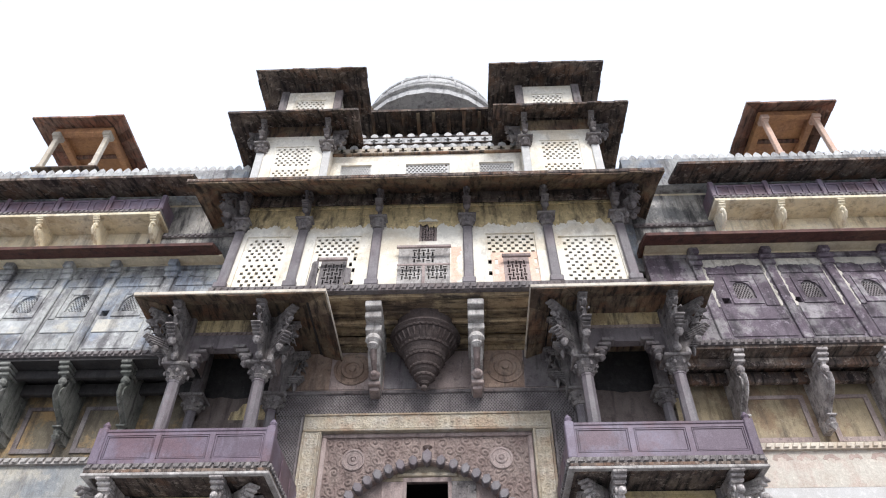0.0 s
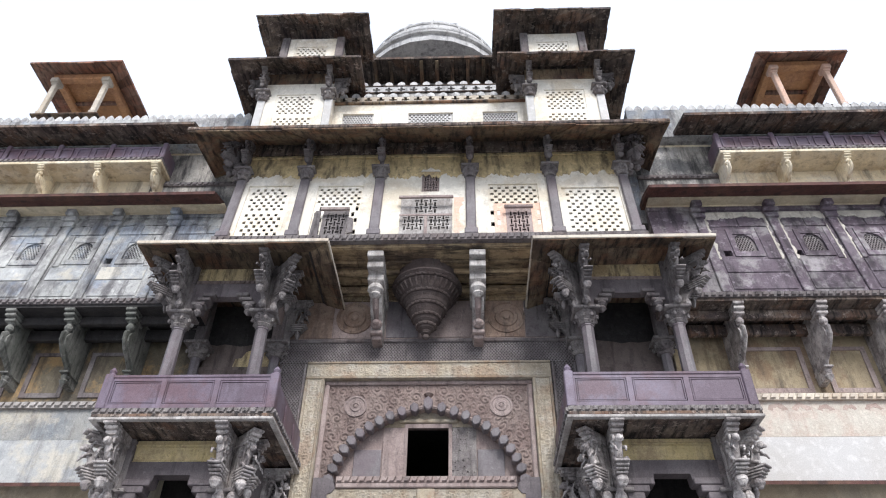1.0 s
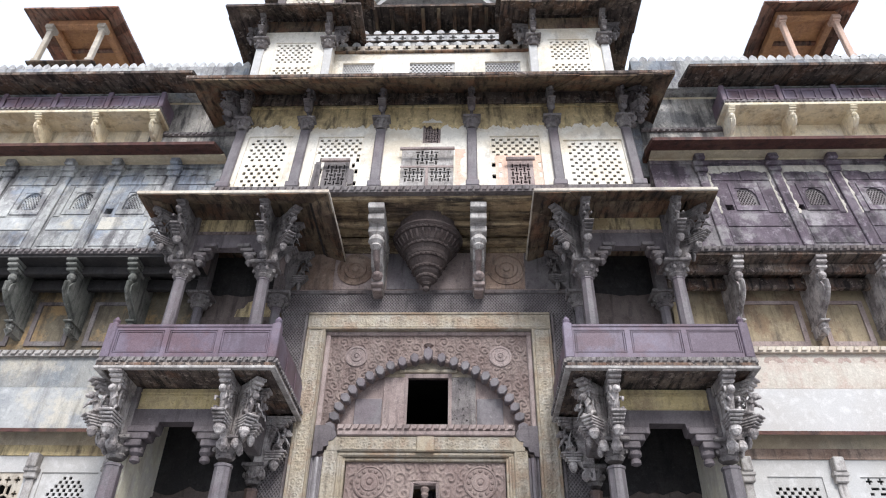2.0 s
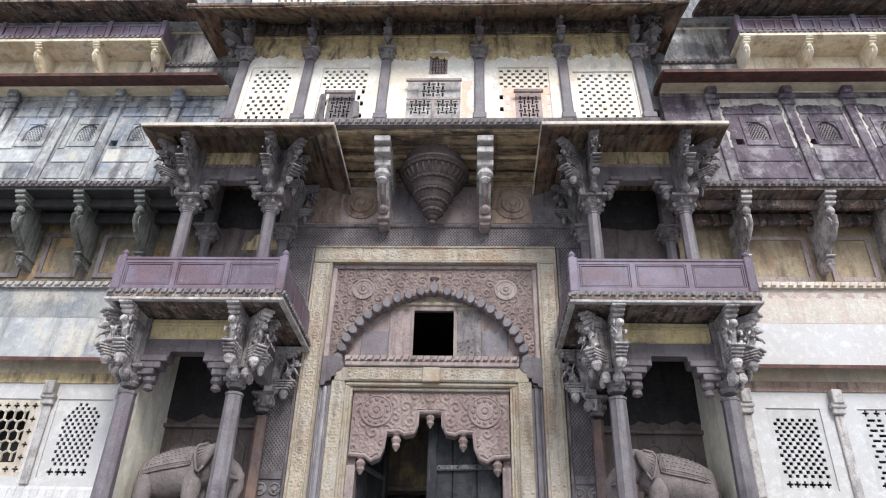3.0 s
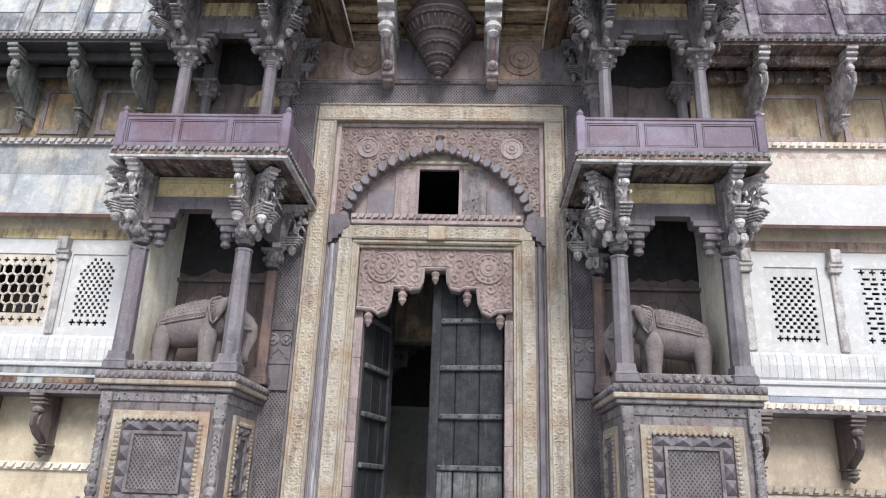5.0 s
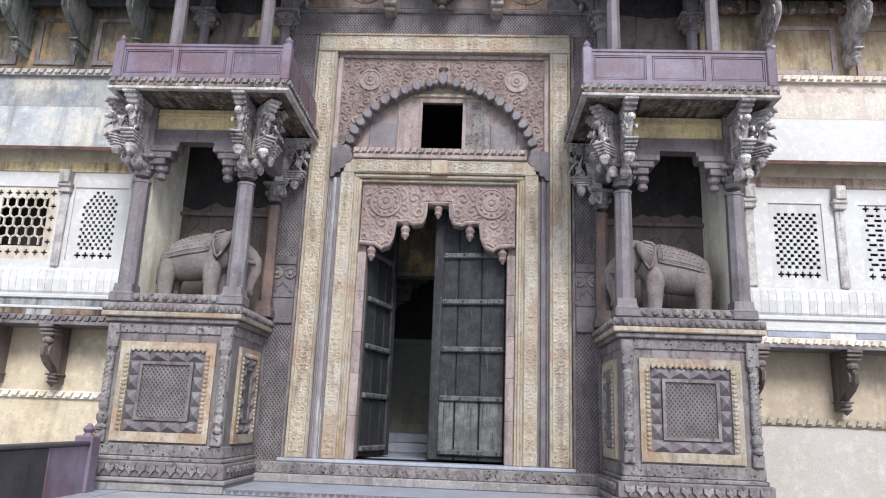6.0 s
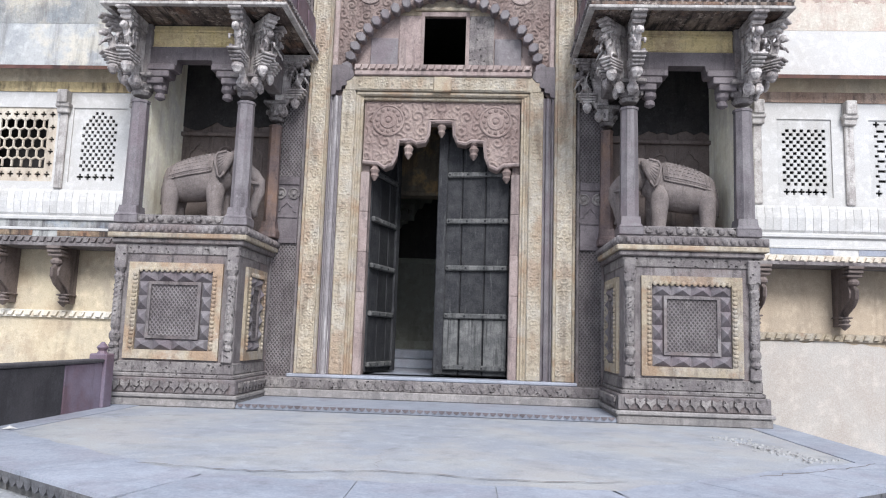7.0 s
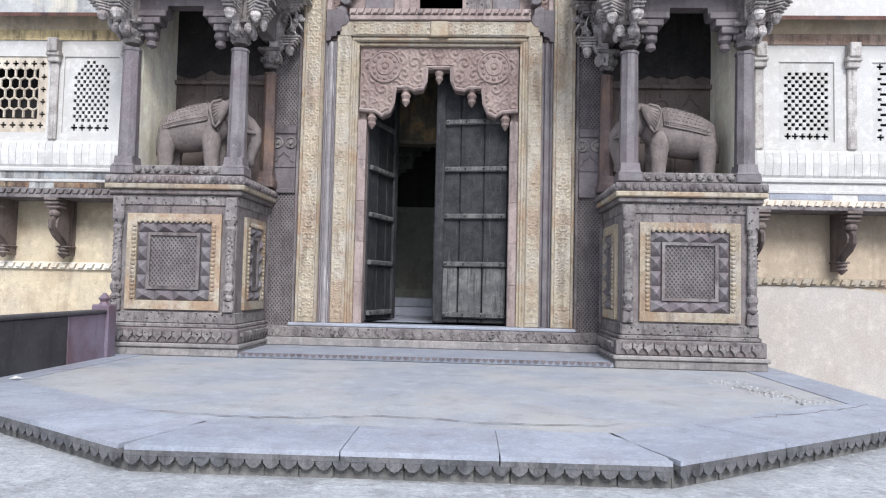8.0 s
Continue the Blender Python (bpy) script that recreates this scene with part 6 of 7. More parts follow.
def wing(s, xi, xo, b1p, b2p, corb, win, low_br, b4x, red, mid):
    """One side wing: plastered lower wall, a pierced gallery, corbelled upper gallery, top balcony and parapet. s: -1 west, 1 east; xi to xo its extent."""
    a, b = sorted((xi, xo))
    tone = GREY if s < 0 else MURK
    al, bl = sorted((-6.95 if s < 0 else 5.15, xo))
    wall = thing("wall_west" if s < 0 else "wall_east", ((a + b) / 2, 0.3, 0), "weathered plastered palace wall with ledges", "wall", kind="structure")
    part("lower_wall", Geo().box(al, bl, WY, WY + 0.5, -2.6, 3.4), YELLOW if s < 0 else OCHRE, wall)
    r_ = ragged(al, bl, 1.5 if s > 0 else 1.42, 0.09, 21 + s, 70)
    part("plaster_coat", Geo().prism(r_ + [(bl, -2.5), (al, -2.5)], "y", WY - 0.02, WY), COAT if s > 0 else YELLOW, wall)
    part("rope_band", Geo().box(a, b, WY - 0.06, WY, 1.6, 1.76).rope(a, b, WY - 0.06, 1.62, 0.12, 0.2, 0.05), WHITE if s < 0 else CREAMP, wall)
    part("middle_wall", Geo().box(al, bl, WY - 0.15, WY + 0.5, 6.4, 8.35), PALEW if s < 0 else LIME, wall)
    rz = 9.12 if s < 0 else 9.22
    part("painted_band", Geo().box(a, b, WY - 0.155, WY + 0.5, 8.35, rz), mid, wall)
    part("rope_band", Geo().box(a, b, WY - 0.25, WY, rz, rz + 0.16).rope(a, b, WY - 0.25, rz + 0.02, 0.13, 0.2, 0.05), STREAKED if s < 0 else BUFF, wall)
    if s > 0:
        rp_ = random.Random(12)
        for i in range(18):
            px_, pr = xi + 0.5 + i * 0.55, rp_.uniform(0.16, 0.24)
            arc_ = [(px_ + pr * rp_.uniform(0.85, 1.15) * math.cos(t_), 8.98 + pr * 0.8 * rp_.uniform(0.8, 1.2) * math.sin(t_)) for t_ in np.linspace(0.2, 2.94, 9)]
            arc_ += [(px_ + pr * rp_.uniform(0.35, 0.6) * math.cos(t_), 8.96 + pr * 0.5 * rp_.uniform(0.6, 1.1) * math.sin(t_)) for t_ in np.linspace(2.94, 0.2, 9)]
            part("painted_arc", Geo().prism(arc_, "y", WY - 0.159, WY - 0.155), ARCPINK, wall)
    # wall colours here include the shade cast by the gallery above
    part("corbel_wall", Geo().box(a, b, WY, WY + 0.5, rz, 11.6), SHADEOCHRE if s < 0 else DIMYELLOW, wall)
    part("upper_wall", Geo().box(a, b, -0.55, WY + 0.5, 14.3, 17.4), CREAMW, wall)
    lo, hi = sorted((xi, b4x[0] + s * 0.1))
    part("rope_band", Geo().box(lo, hi, -0.62, -0.57, 15.95, 16.08).rope(lo, hi, -0.62, 15.96, 0.11, 0.16, 0.04), DARK, wall)
    lo, hi = sorted((xi, xi + s * 2.6))
    part("stained_patch", Geo().strip(ragged(lo, hi, 14.9, 0.1, 11 + s, 24), 17.3, -0.562, -0.55), STAINW, wall)
    # lower gallery on brackets
    GY = -0.6
    ga = thing("lower_gallery", ((a + b) / 2, GY, 3.2), "white plastered gallery with pierced stone screens on brackets", "gallery", "wing galleries", "structure")
    part("floor_slab", Geo().box(al, bl, GY - 0.06, WY, 3.1, 3.18, 0.01), DARK, ga)
    part("cable_moulding", Geo().box(al, bl, GY - 0.04, WY, 3.18, 3.3).rope(al, bl, GY - 0.04, 3.18, 0.11, 0.16, 0.045), DARK if s < 0 else BUFF, ga)
    part("base_band", Geo().box(al, bl, GY, WY, 3.3, 3.72), GREY if s < 0 else LIME, ga)
    lo = -9.0 if s < 0 else 5.9
    part("stained_slab", Geo().box(lo, lo + 1.25, GY - 0.012, GY, 3.32, 3.5, 0.004).box(lo + 1.75 * s, lo + 1.75 * s + 1.2, GY - 0.012, GY, 3.32, 3.5, 0.004), SLAB if s > 0 else EAVE, ga)
    part("base_fillet", Geo().box(al, bl, GY - 0.05, GY, 3.66, 3.74, 0.015).box(al, bl, GY - 0.03, GY, 3.44, 3.5, 0.01), LIME, ga)
    part("ribbed_sill", Geo().box(al, bl, GY - 0.02, WY, 3.74, 4.34), LIME, ga)
    rib = shared("sill_rib", Geo().prism([(-0.02, 0.0), (-0.05, 0.05), (-0.075, 0.3), (-0.055, 0.5), (-0.02, 0.56)], "x", -0.077, 0.077), LIME)
    n = int((b - a) / 0.16)
    for i in range(min(n, 60)):
        x = (bl if s < 0 else al) + s * (0.08 + 0.16 * i)
        piece("sill_rib", rib, ga, x, GY, 3.76)
    spans = b1p
    holes = [(p, r, 4.5, 6.15) for p, r, k in spans]
    part("wall", Geo().sheet(al, bl, 4.34, 6.5, GY, GY + 0.25, holes), LIME, ga)
    for p, r, k in spans:
        w = r - p
        if k == "arch":
            mid_x = (p + r) / 2
            hs = dots(p + w * 0.18, r - w * 0.18, 4.74, 6.08, 6, 16, 0.5, lambda x, z: ((x - mid_x) / (w * 0.36)) ** 2 + (max(0, z - 5.5) / 0.56) ** 2 < 1) + crosses(p + w * 0.14, r - w * 0.14, 4.62, 5, 0.07)
            part("screen", Geo().sheet(p, r, 4.5, 6.15, GY + 0.03, GY + 0.075, hs), LIME, ga, "white pierced screen in a round-headed field")
        elif k == "hex":
            ha, hb, hc, hd = p + 0.22, r - 0.22, 4.8, 5.9
            hs = [(ha, hb, hc, hd)] + crosses(p + 0.04, r - 0.04, 6.0, 7, 0.065) + crosses(p + 0.04, r - 0.04, 4.66, 7, 0.065)
            for kz in range(4):
                hs += crosses(p + 0.02, p + 0.2, 4.9 + kz * 0.27, 1, 0.06) + crosses(r - 0.2, r - 0.02, 4.9 + kz * 0.27, 1, 0.06)
            part("screen", Geo().sheet(p, r, 4.5, 6.15, GY + 0.03, GY + 0.075, hs), BUFF, ga, "buff stone screen pierced with large holes and crosses")
            net, cw = Geo(), (hb - ha) / 5
            ch = (hd - hc) / 5
            for i in range(6):
                for j in range(-1, 6):
                    cx, cz = ha + (i + (0.5 if j % 2 else 0.0)) * cw, hc + (j + 0.5) * ch
                    ring_ = [(cx + cw * 0.5 * dx, cz + ch * dz) for dx, dz in ((0, 0.62), (1, 0.36), (1, -0.36))]
                    for (xa_, za_), (xb_, zb_) in ((((cx - cw * 0.5), cz + ch * 0.36), ring_[0]), (ring_[0], ring_[1]), (ring_[1], ring_[2])):
                        if min(xa_, xb_) > ha - 0.05 and max(xa_, xb_) < hb + 0.05 and min(za_, zb_) > hc - 0.03 and max(za_, zb_) < hd + 0.03:
                            net.tube([(xa_, GY + 0.05, za_), (xb_, GY + 0.05, zb_)], 0.026, 5)
            part("hexagon_net", net, BUFF, ga)
        elif k == "dense":
            hs = []
            for kz in range(12):
                for kx in range(5):
                    x0, z0 = p + 0.12 + kx * (w - 0.24) / 5 + (0.05 if kz % 2 else 0), 4.74 + kz * 0.105
                    hs.append((x0, x0 + (w - 0.24) / 5 * (0.78 if (kx + kz) % 2 else 0.4), z0, z0 + 0.055))
            part("screen", Geo().sheet(p, r, 4.5, 6.15, GY + 0.03, GY + 0.075, hs + crosses(p + 0.06, r - 0.06, 4.62, 5, 0.065) + crosses(p + 0.06, r - 0.06, 6.07, 5, 0.065)), LIME, ga)
        else:
            part("screen", Geo().sheet(p, r, 4.5, 6.15, GY + 0.03, GY + 0.075, dots(p + w * 0.1, r - w * 0.1, 4.74, 5.95, 6, 15, 0.5) + crosses(p + w * 0.1, r - w * 0.1, 4.62, 6, 0.065)), LIME, ga)
    for x in (-10.95, -9.08, -7.45) if s < 0 else (5.68, 7.53, 9.55, 11.4):
        part("pilaster", Geo().box(x - 0.09, x + 0.09, GY - 0.07, GY, 4.34, 6.0, 0.02).box(x - 0.13, x + 0.13, GY - 0.14, GY, 6.0, 6.14, 0.02).box(x - 0.11, x + 0.11, GY - 0.22, GY, 6.2, 6.5, 0.02).box(x - 0.15, x + 0.15, GY - 0.18, GY, 6.12, 6.22, 0.02), STREAKED, ga)
    part("head_band", Geo().box(al, bl, GY - 0.03, GY + 0.25, 6.5, 6.72), OCHREW if s < 0 else RUST, ga)
    part("head_wall", Geo().box(al, bl, GY, WY, 6.72, 7.05), YELLOW, ga)
    # near-black backing so that the screen holes read as unlit
    part("back_wall", Geo().box(al, bl, WY, WY + 0.2, 3.4, 6.4), UNLIT, ga)
    part("eave", Geo().prism([(GY, 7.05), (-1.05, 6.86), (-1.05, 6.94), (-0.3, 7.14), (0.1, 7.14), (0.1, 7.05)], "x", al, bl), RED, ga)
    lb = shared("low_bracket", corbel_geo(0.85, 1.2, 0.3), NBACK)
    for x in low_br:
        piece("bracket", lb, ga, x, WY, 3.1)
    # upper gallery on corbels
    UY = -1.15
    gb = thing("upper_gallery", ((a + b) / 2, UY, 11.4), "weathered projecting gallery with small lattice windows on corbels", "gallery", "wing galleries", "structure")
    # the west underside is near-black: shade below the gallery, put into the colour
    part("floor_slab", Geo().box(a, b, UY, WY, 11.28, 11.36), UNLIT if s < 0 else EAVED, gb)
    part("floor_beam", Geo().box(a, b, -0.75, -0.6, 11.05, 11.28, 0.02).box(a, b, -0.25, -0.1, 10.9, 11.2, 0.02), UNLIT if s < 0 else EAVED, gb)
    part("cable_moulding", Geo().box(a, b, UY - 0.05, WY, 11.36, 11.5).rope(a, b, UY - 0.05, 11.37, 0.12, 0.17, 0.05), DARK, gb)
    hw = [(p, p + 0.5, 12.75, 13.33) for p in win] + [(x, x + 0.2, 12.62, 12.8) for x in ((-9.42,) if s < 0 else (6.62, 8.4))]
    part("wall", Geo().sheet(a, b, 11.5, 14.2, UY, UY + 0.3, hw), tone, gb)
    # room backing with its darkness put into the colour
    part("room_back", Geo().box(a, b, UY + 0.9, UY + 1.0, 11.4, 14.2), UNLIT, gb)
    for k, p in enumerate(win):
        part("lattice", Geo().sheet(p, p + 0.5, 12.75, 13.33, UY + 0.04, UY + 0.1, dots(p + 0.03, p + 0.47, 12.79, 13.29, 6, 9, 0.6)), GREY if s < 0 else DARK, gb)
        for q0, q1, q2 in ((p, p + 0.19, 0.1), (p + 0.31, p + 0.5, -0.1)):
            part("lattice_spandrel", Geo().prism([(q0, 13.33), (q1, 13.33)] + ([(q0 + 0.06, 13.25), (q0, 13.1)] if q2 > 0 else [(q1, 13.1), (q1 - 0.06, 13.25)]), "y", UY - 0.01, UY + 0.04), tone, gb)
        part("window_surround", Geo().sheet(p - 0.13, p + 0.63, 12.6, 13.5, UY - 0.03, UY, [(p, p + 0.5, 12.75, 13.33)]), tone, gb)
    for x, xn in zip(b2p[:-1], b2p[1:]):
        lo, hi = min(x, xn) + 0.2, max(x, xn) - 0.2
        mid_w = [p for p in win if lo < p < hi]
        p0, p1 = (mid_w[0] - 0.14, mid_w[0] + 0.64) if mid_w else ((lo + hi) / 2 - 0.2, (lo + hi) / 2 + 0.2)
        rows = [(lo, hi, 11.6, 12.08), (lo, hi, 12.1, 12.5), (lo, p0 - 0.015, 12.53, 13.56), (p1 + 0.015, hi, 12.53, 13.56), (lo, (lo + hi) / 2 - 0.01, 13.6, 13.9), ((lo + hi) / 2 + 0.01, hi, 13.6, 13.9)]
        for k, (sa, sb, za, zb) in enumerate(rows):
            if sb - sa > 0.12 and not any(sa < h[1] and sb > h[0] and za < h[3] and zb > h[2] and h[1] - h[0] < 0.3 for h in hw):
                part("wall_slab", Geo().box(sa, sb, UY - 0.022 - 0.006 * (k % 3), UY, za, zb, 0.012), PALEW if s < 0 and k == 1 else tone, gb)
        part("plaster_remnant", Geo().strip(ragged(lo - 0.08, hi + 0.08, 13.9, 0.06, int(lo * 7) % 50, 30), 14.1, UY - 0.036, UY), REMNANT if s > 0 else GREY, gb)
        if s > 0:
            for side_x, seed in ((lo - 0.05, 3), (hi - 0.03, 5)):
                edge_r = [(side_x + abs(d) * 0.9, z) for z, d in ragged(12.5, 13.92, 0.02, 0.07, seed + int(lo * 5) % 40, 26)]
                part("plaster_remnant", Geo().prism([(side_x - 0.02, 13.92), (side_x - 0.02, 12.5)] + edge_r, "y", UY - 0.034, UY), REMNANT, gb)
    for x in b2p:
        part("pilaster", Geo().box(x - 0.12, x + 0.12, UY - 0.07, UY, 11.5, 14.0, 0.02), tone, gb)
        part("pilaster_head", Geo().box(x - 0.2, x + 0.2, UY - 0.2, UY, 14.02, 14.16, 0.02).box(x - 0.17, x + 0.17, UY - 0.13, UY, 13.86, 14.02, 0.02).box(x - 0.13, x + 0.13, UY - 0.3, UY, 14.16, 14.4, 0.03), tone, gb)
    part("head_beam", Geo().box(a, b, UY - 0.04, UY + 0.3, 14.2, 14.5, 0.015), tone, gb)
    part("head_fillet", Geo().box(a, b, UY - 0.08, UY - 0.04, 14.3, 14.36, 0.01), YELLOW, gb)
    for x, xn in zip(corb[:-1], corb[1:]):
        lo, hi = min(x, xn) + 0.22, max(x, xn) - 0.22
        part("wall_panel", Geo().sheet(lo, hi, 9.5, 10.75, WY - 0.04, WY, [(lo + 0.12, hi - 0.12, 9.62, 10.66)]), MAUVE if s > 0 else DARK, gb)
    cg = shared("corbel", corbel_geo(1.3, 1.62, 0.26), MOSS if s < 0 else BRACKET)
    for x in corb:
        piece("corbel", cg, gb, x, WY, 11.28)
    part("red_eave", Geo().prism([(-1.0, 14.78), (-1.62, 14.62), (-1.62, 14.72), (-0.9, 14.98), (-0.5, 14.98), (-0.5, 14.78)], "x", *red), RED, gb)
    part("eave_soffit", Geo().box(a, b, -1.08, -0.5, 14.73, 14.778), YELLOW, gb)
    lean_back(gb, 11.5, 0.16, 0.14, -1.6, UY - 0.3, ("corbel", "floor", "cable", "red", "eave", "room"))
    # top balcony
    xa, xb = sorted(b4x)
    TY = -1.35
    tb = thing("top_balcony", ((xa + xb) / 2, TY, 16.2), "long maroon panelled balcony under a dark eave", "balcony", "top balconies")
    part("floor_slab", Geo().box(xa, xb, TY, -0.55, 16.2, 16.3, 0.01), CREAMW, tb)
    part("cable_moulding", Geo().box(xa, xb, TY + 0.01, -0.55, 16.3, 16.4).rope(xa, xb, TY + 0.01, 16.3, 0.1, 0.15, 0.04), DARK, tb)
    part("parapet", Geo().box(xa, xb, TY + 0.06, TY + 0.16, 16.4, 16.92, 0.01), PURPLE, tb)
    e0 = xb if s < 0 else xa
    c, d = sorted((e0, e0 - s * -0.1 * 1.0))
    part("end_parapet", Geo().box(c, d, TY + 0.16, -0.55, 16.4, 16.92, 0.01), PURPLE, tb)
    k = 0
    x = e0 + s * 0.05
    while a + 0.3 < x < b - 0.3:
        if k % 3 == 0:
            part("post", Geo().box(x - 0.07, x + 0.07, TY, TY + 0.18, 16.4, 17.02, 0.02), PURPLE, tb)
        lo, hi = sorted((x + s * 0.1, x + s * 0.5))
        part("parapet_panel", Geo().sheet(lo, hi, 16.46, 16.86, TY + 0.03, TY + 0.06, [(lo + 0.05, hi - 0.05, 16.51, 16.81)]), PURPLE, tb)
        x += s * 0.52
        k += 1
    tbr = shared("balcony_bracket", corbel_geo(0.78, 0.9, 0.2), CREAMW)
    x = e0 + s * 0.18
    while a < x < b:
        piece("bracket", tbr, tb, x, -0.55, 16.2)
        x += s * 1.66
    for x in np.arange(xa + 0.6, xb, 1.25):
        part("wall_post", Geo().box(x - 0.1, x + 0.1, -0.65, -0.55, 16.3, 17.3, 0.02), BUFF, tb)
    part("eave", Geo().prism([(-0.55, 17.55), (-1.95, 17.12), (-1.95, 17.22), (-0.55, 17.72)], "x", *sorted((-7.73 if s < 0 else 6.25, xo))), EAVED, tb)
    # roof edge with a cresting
    rf = thing("roof_parapet", ((a + b) / 2, 0, 17.6), "grey plaster roof parapet with a leaf cresting", "parapet", kind="structure")
    part("parapet", Geo().box(a, b, -0.9, 0.6, 17.6, 18.62), GREY, rf)
    part("roof", Geo().box(a, b, -0.9, 9.0, 17.4, 17.6), GREY, rf)
    cr = shared("crest_leaf", Geo().prism([(-0.1, 0.0), (-0.13, 0.1), (-0.08, 0.2), (0, 0.27), (0.08, 0.2), (0.13, 0.1), (0.1, 0.0)], "y", -0.06, 0.06), DOME)
    for i in range(44):
        piece("crest_leaf", cr, rf, xi + s * (0.14 + i * 0.275), -0.8, 18.62)


CREAMW = mat("cream_washed_plaster", (0.682, 0.594, 0.418), (0.726, 0.660, 0.528), (0.14, 0.115, 0.09), 0.9, 0.7, bump=0.2, thr=0.53, speck=0.35, fleck=0.3, tint=(0.40, 0.28, 0.15), tamt=0.5, tscale=1.0)
REMNANT = mat("pale_plaster_remnant", (0.50, 0.46, 0.39), (0.42, 0.39, 0.34), (0.16, 0.14, 0.12), 2.0, 0.6, bump=0.3, speck=0.4, fleck=0.3)
ARCPINK = mat("faded_pink_paint", (0.42, 0.33, 0.28), (0.36, 0.27, 0.23), (0.28, 0.22, 0.19), 2.0, 0.5, speck=0.4, fleck=0.5)
# stained yellow plaster, made darker for the shade between the corbels
DIMYELLOW = mat("stained_yellow_plaster", (0.365, 0.293, 0.183), (0.297, 0.242, 0.170), (0.10, 0.08, 0.06), 0.9, 0.8, bump=0.25, thr=0.5, speck=0.45, fleck=0.4, tint=(0.20, 0.115, 0.075), tamt=0.6)
OCHRE = mat("ochre_buff_plaster", (0.46, 0.37, 0.27), (0.40, 0.33, 0.25), (0.2, 0.16, 0.12), 0.7, 0.5, speck=0.25)
PAINT_W = mat("blue_stained_plaster", (0.259, 0.254, 0.234), (0.186, 0.199, 0.208), (0.116, 0.103, 0.095), 0.9, 0.75, speck=0.5, tint=(0.55, 0.48, 0.36), tamt=0.4)
PAINT_E = mat("pink_flecked_plaster", (0.477, 0.441, 0.378), (0.405, 0.347, 0.288), (0.30, 0.21, 0.18), 1.3, 0.45, speck=0.3, tint=(0.44, 0.30, 0.25), tamt=0.35, tscale=1.2)
wing(-1, -6.6, -19.0, [(-10.75, -9.25, "hex"), (-8.9, -7.7, "arch")], (-6.0, -7.98, -9.6, -10.93, -12.6, -14.2, -15.8, -17.4), (-8.15, -9.68, -11.15, -12.7, -14.3, -15.9, -17.5), (-8.98, -10.4, -11.8, -13.4, -15.0), (-9.0, -10.35, -11.8, -13.2), (-8.68, -18.9), (-19.0, -6.7), PAINT_W)
wing(1, 5.0, 17.0, [(6.1, 7.2, "dots"), (7.95, 9.2, "dense"), (9.95, 11.1, "dots")], (6.3, 8.24, 9.8, 11.4, 13.0, 14.6, 16.2), (6.5, 8.45, 10.0, 11.6, 13.2, 14.8), (7.0, 8.75, 10.3, 11.9, 13.5), (5.75, 7.55, 9.3, 11.0), (7.2, 16.9), (4.9, 17.0), PAINT_E)

# wall between the wings and behind the roofline
core = thing("wall_core", (XC, 3, 8), "plain masonry behind the galleries", "wall", kind="structure")
part("masonry", Geo().box(-19.0, -7.2, 0.66, 9.0, -2.4, 17.4).box(5.3, 17.0, 0.66, 9.0, -2.4, 17.4).box(-7.2, 5.3, 9.2, 9.6, -2.4, 17.4), BUFF, core)
part("masonry", Geo().box(-7.2, 5.3, 0.5, 0.95, 12.6, 17.2).box(-7.2, -6.25, -0.55, 0.5, 14.3, 17.2).box(4.45, 5.3, -0.55, 0.5, 14.3, 17.2), GREY, core)

# ---- roof pavilions over the bay ----
PARM = shared("parapet_leaf", Geo().prism([(-0.1, 0.0), (-0.15, 0.1), (-0.1, 0.22), (0, 0.28), (0.1, 0.22), (0.15, 0.1), (0.1, 0.0)], "y", -0.06, 0.06), DOME)


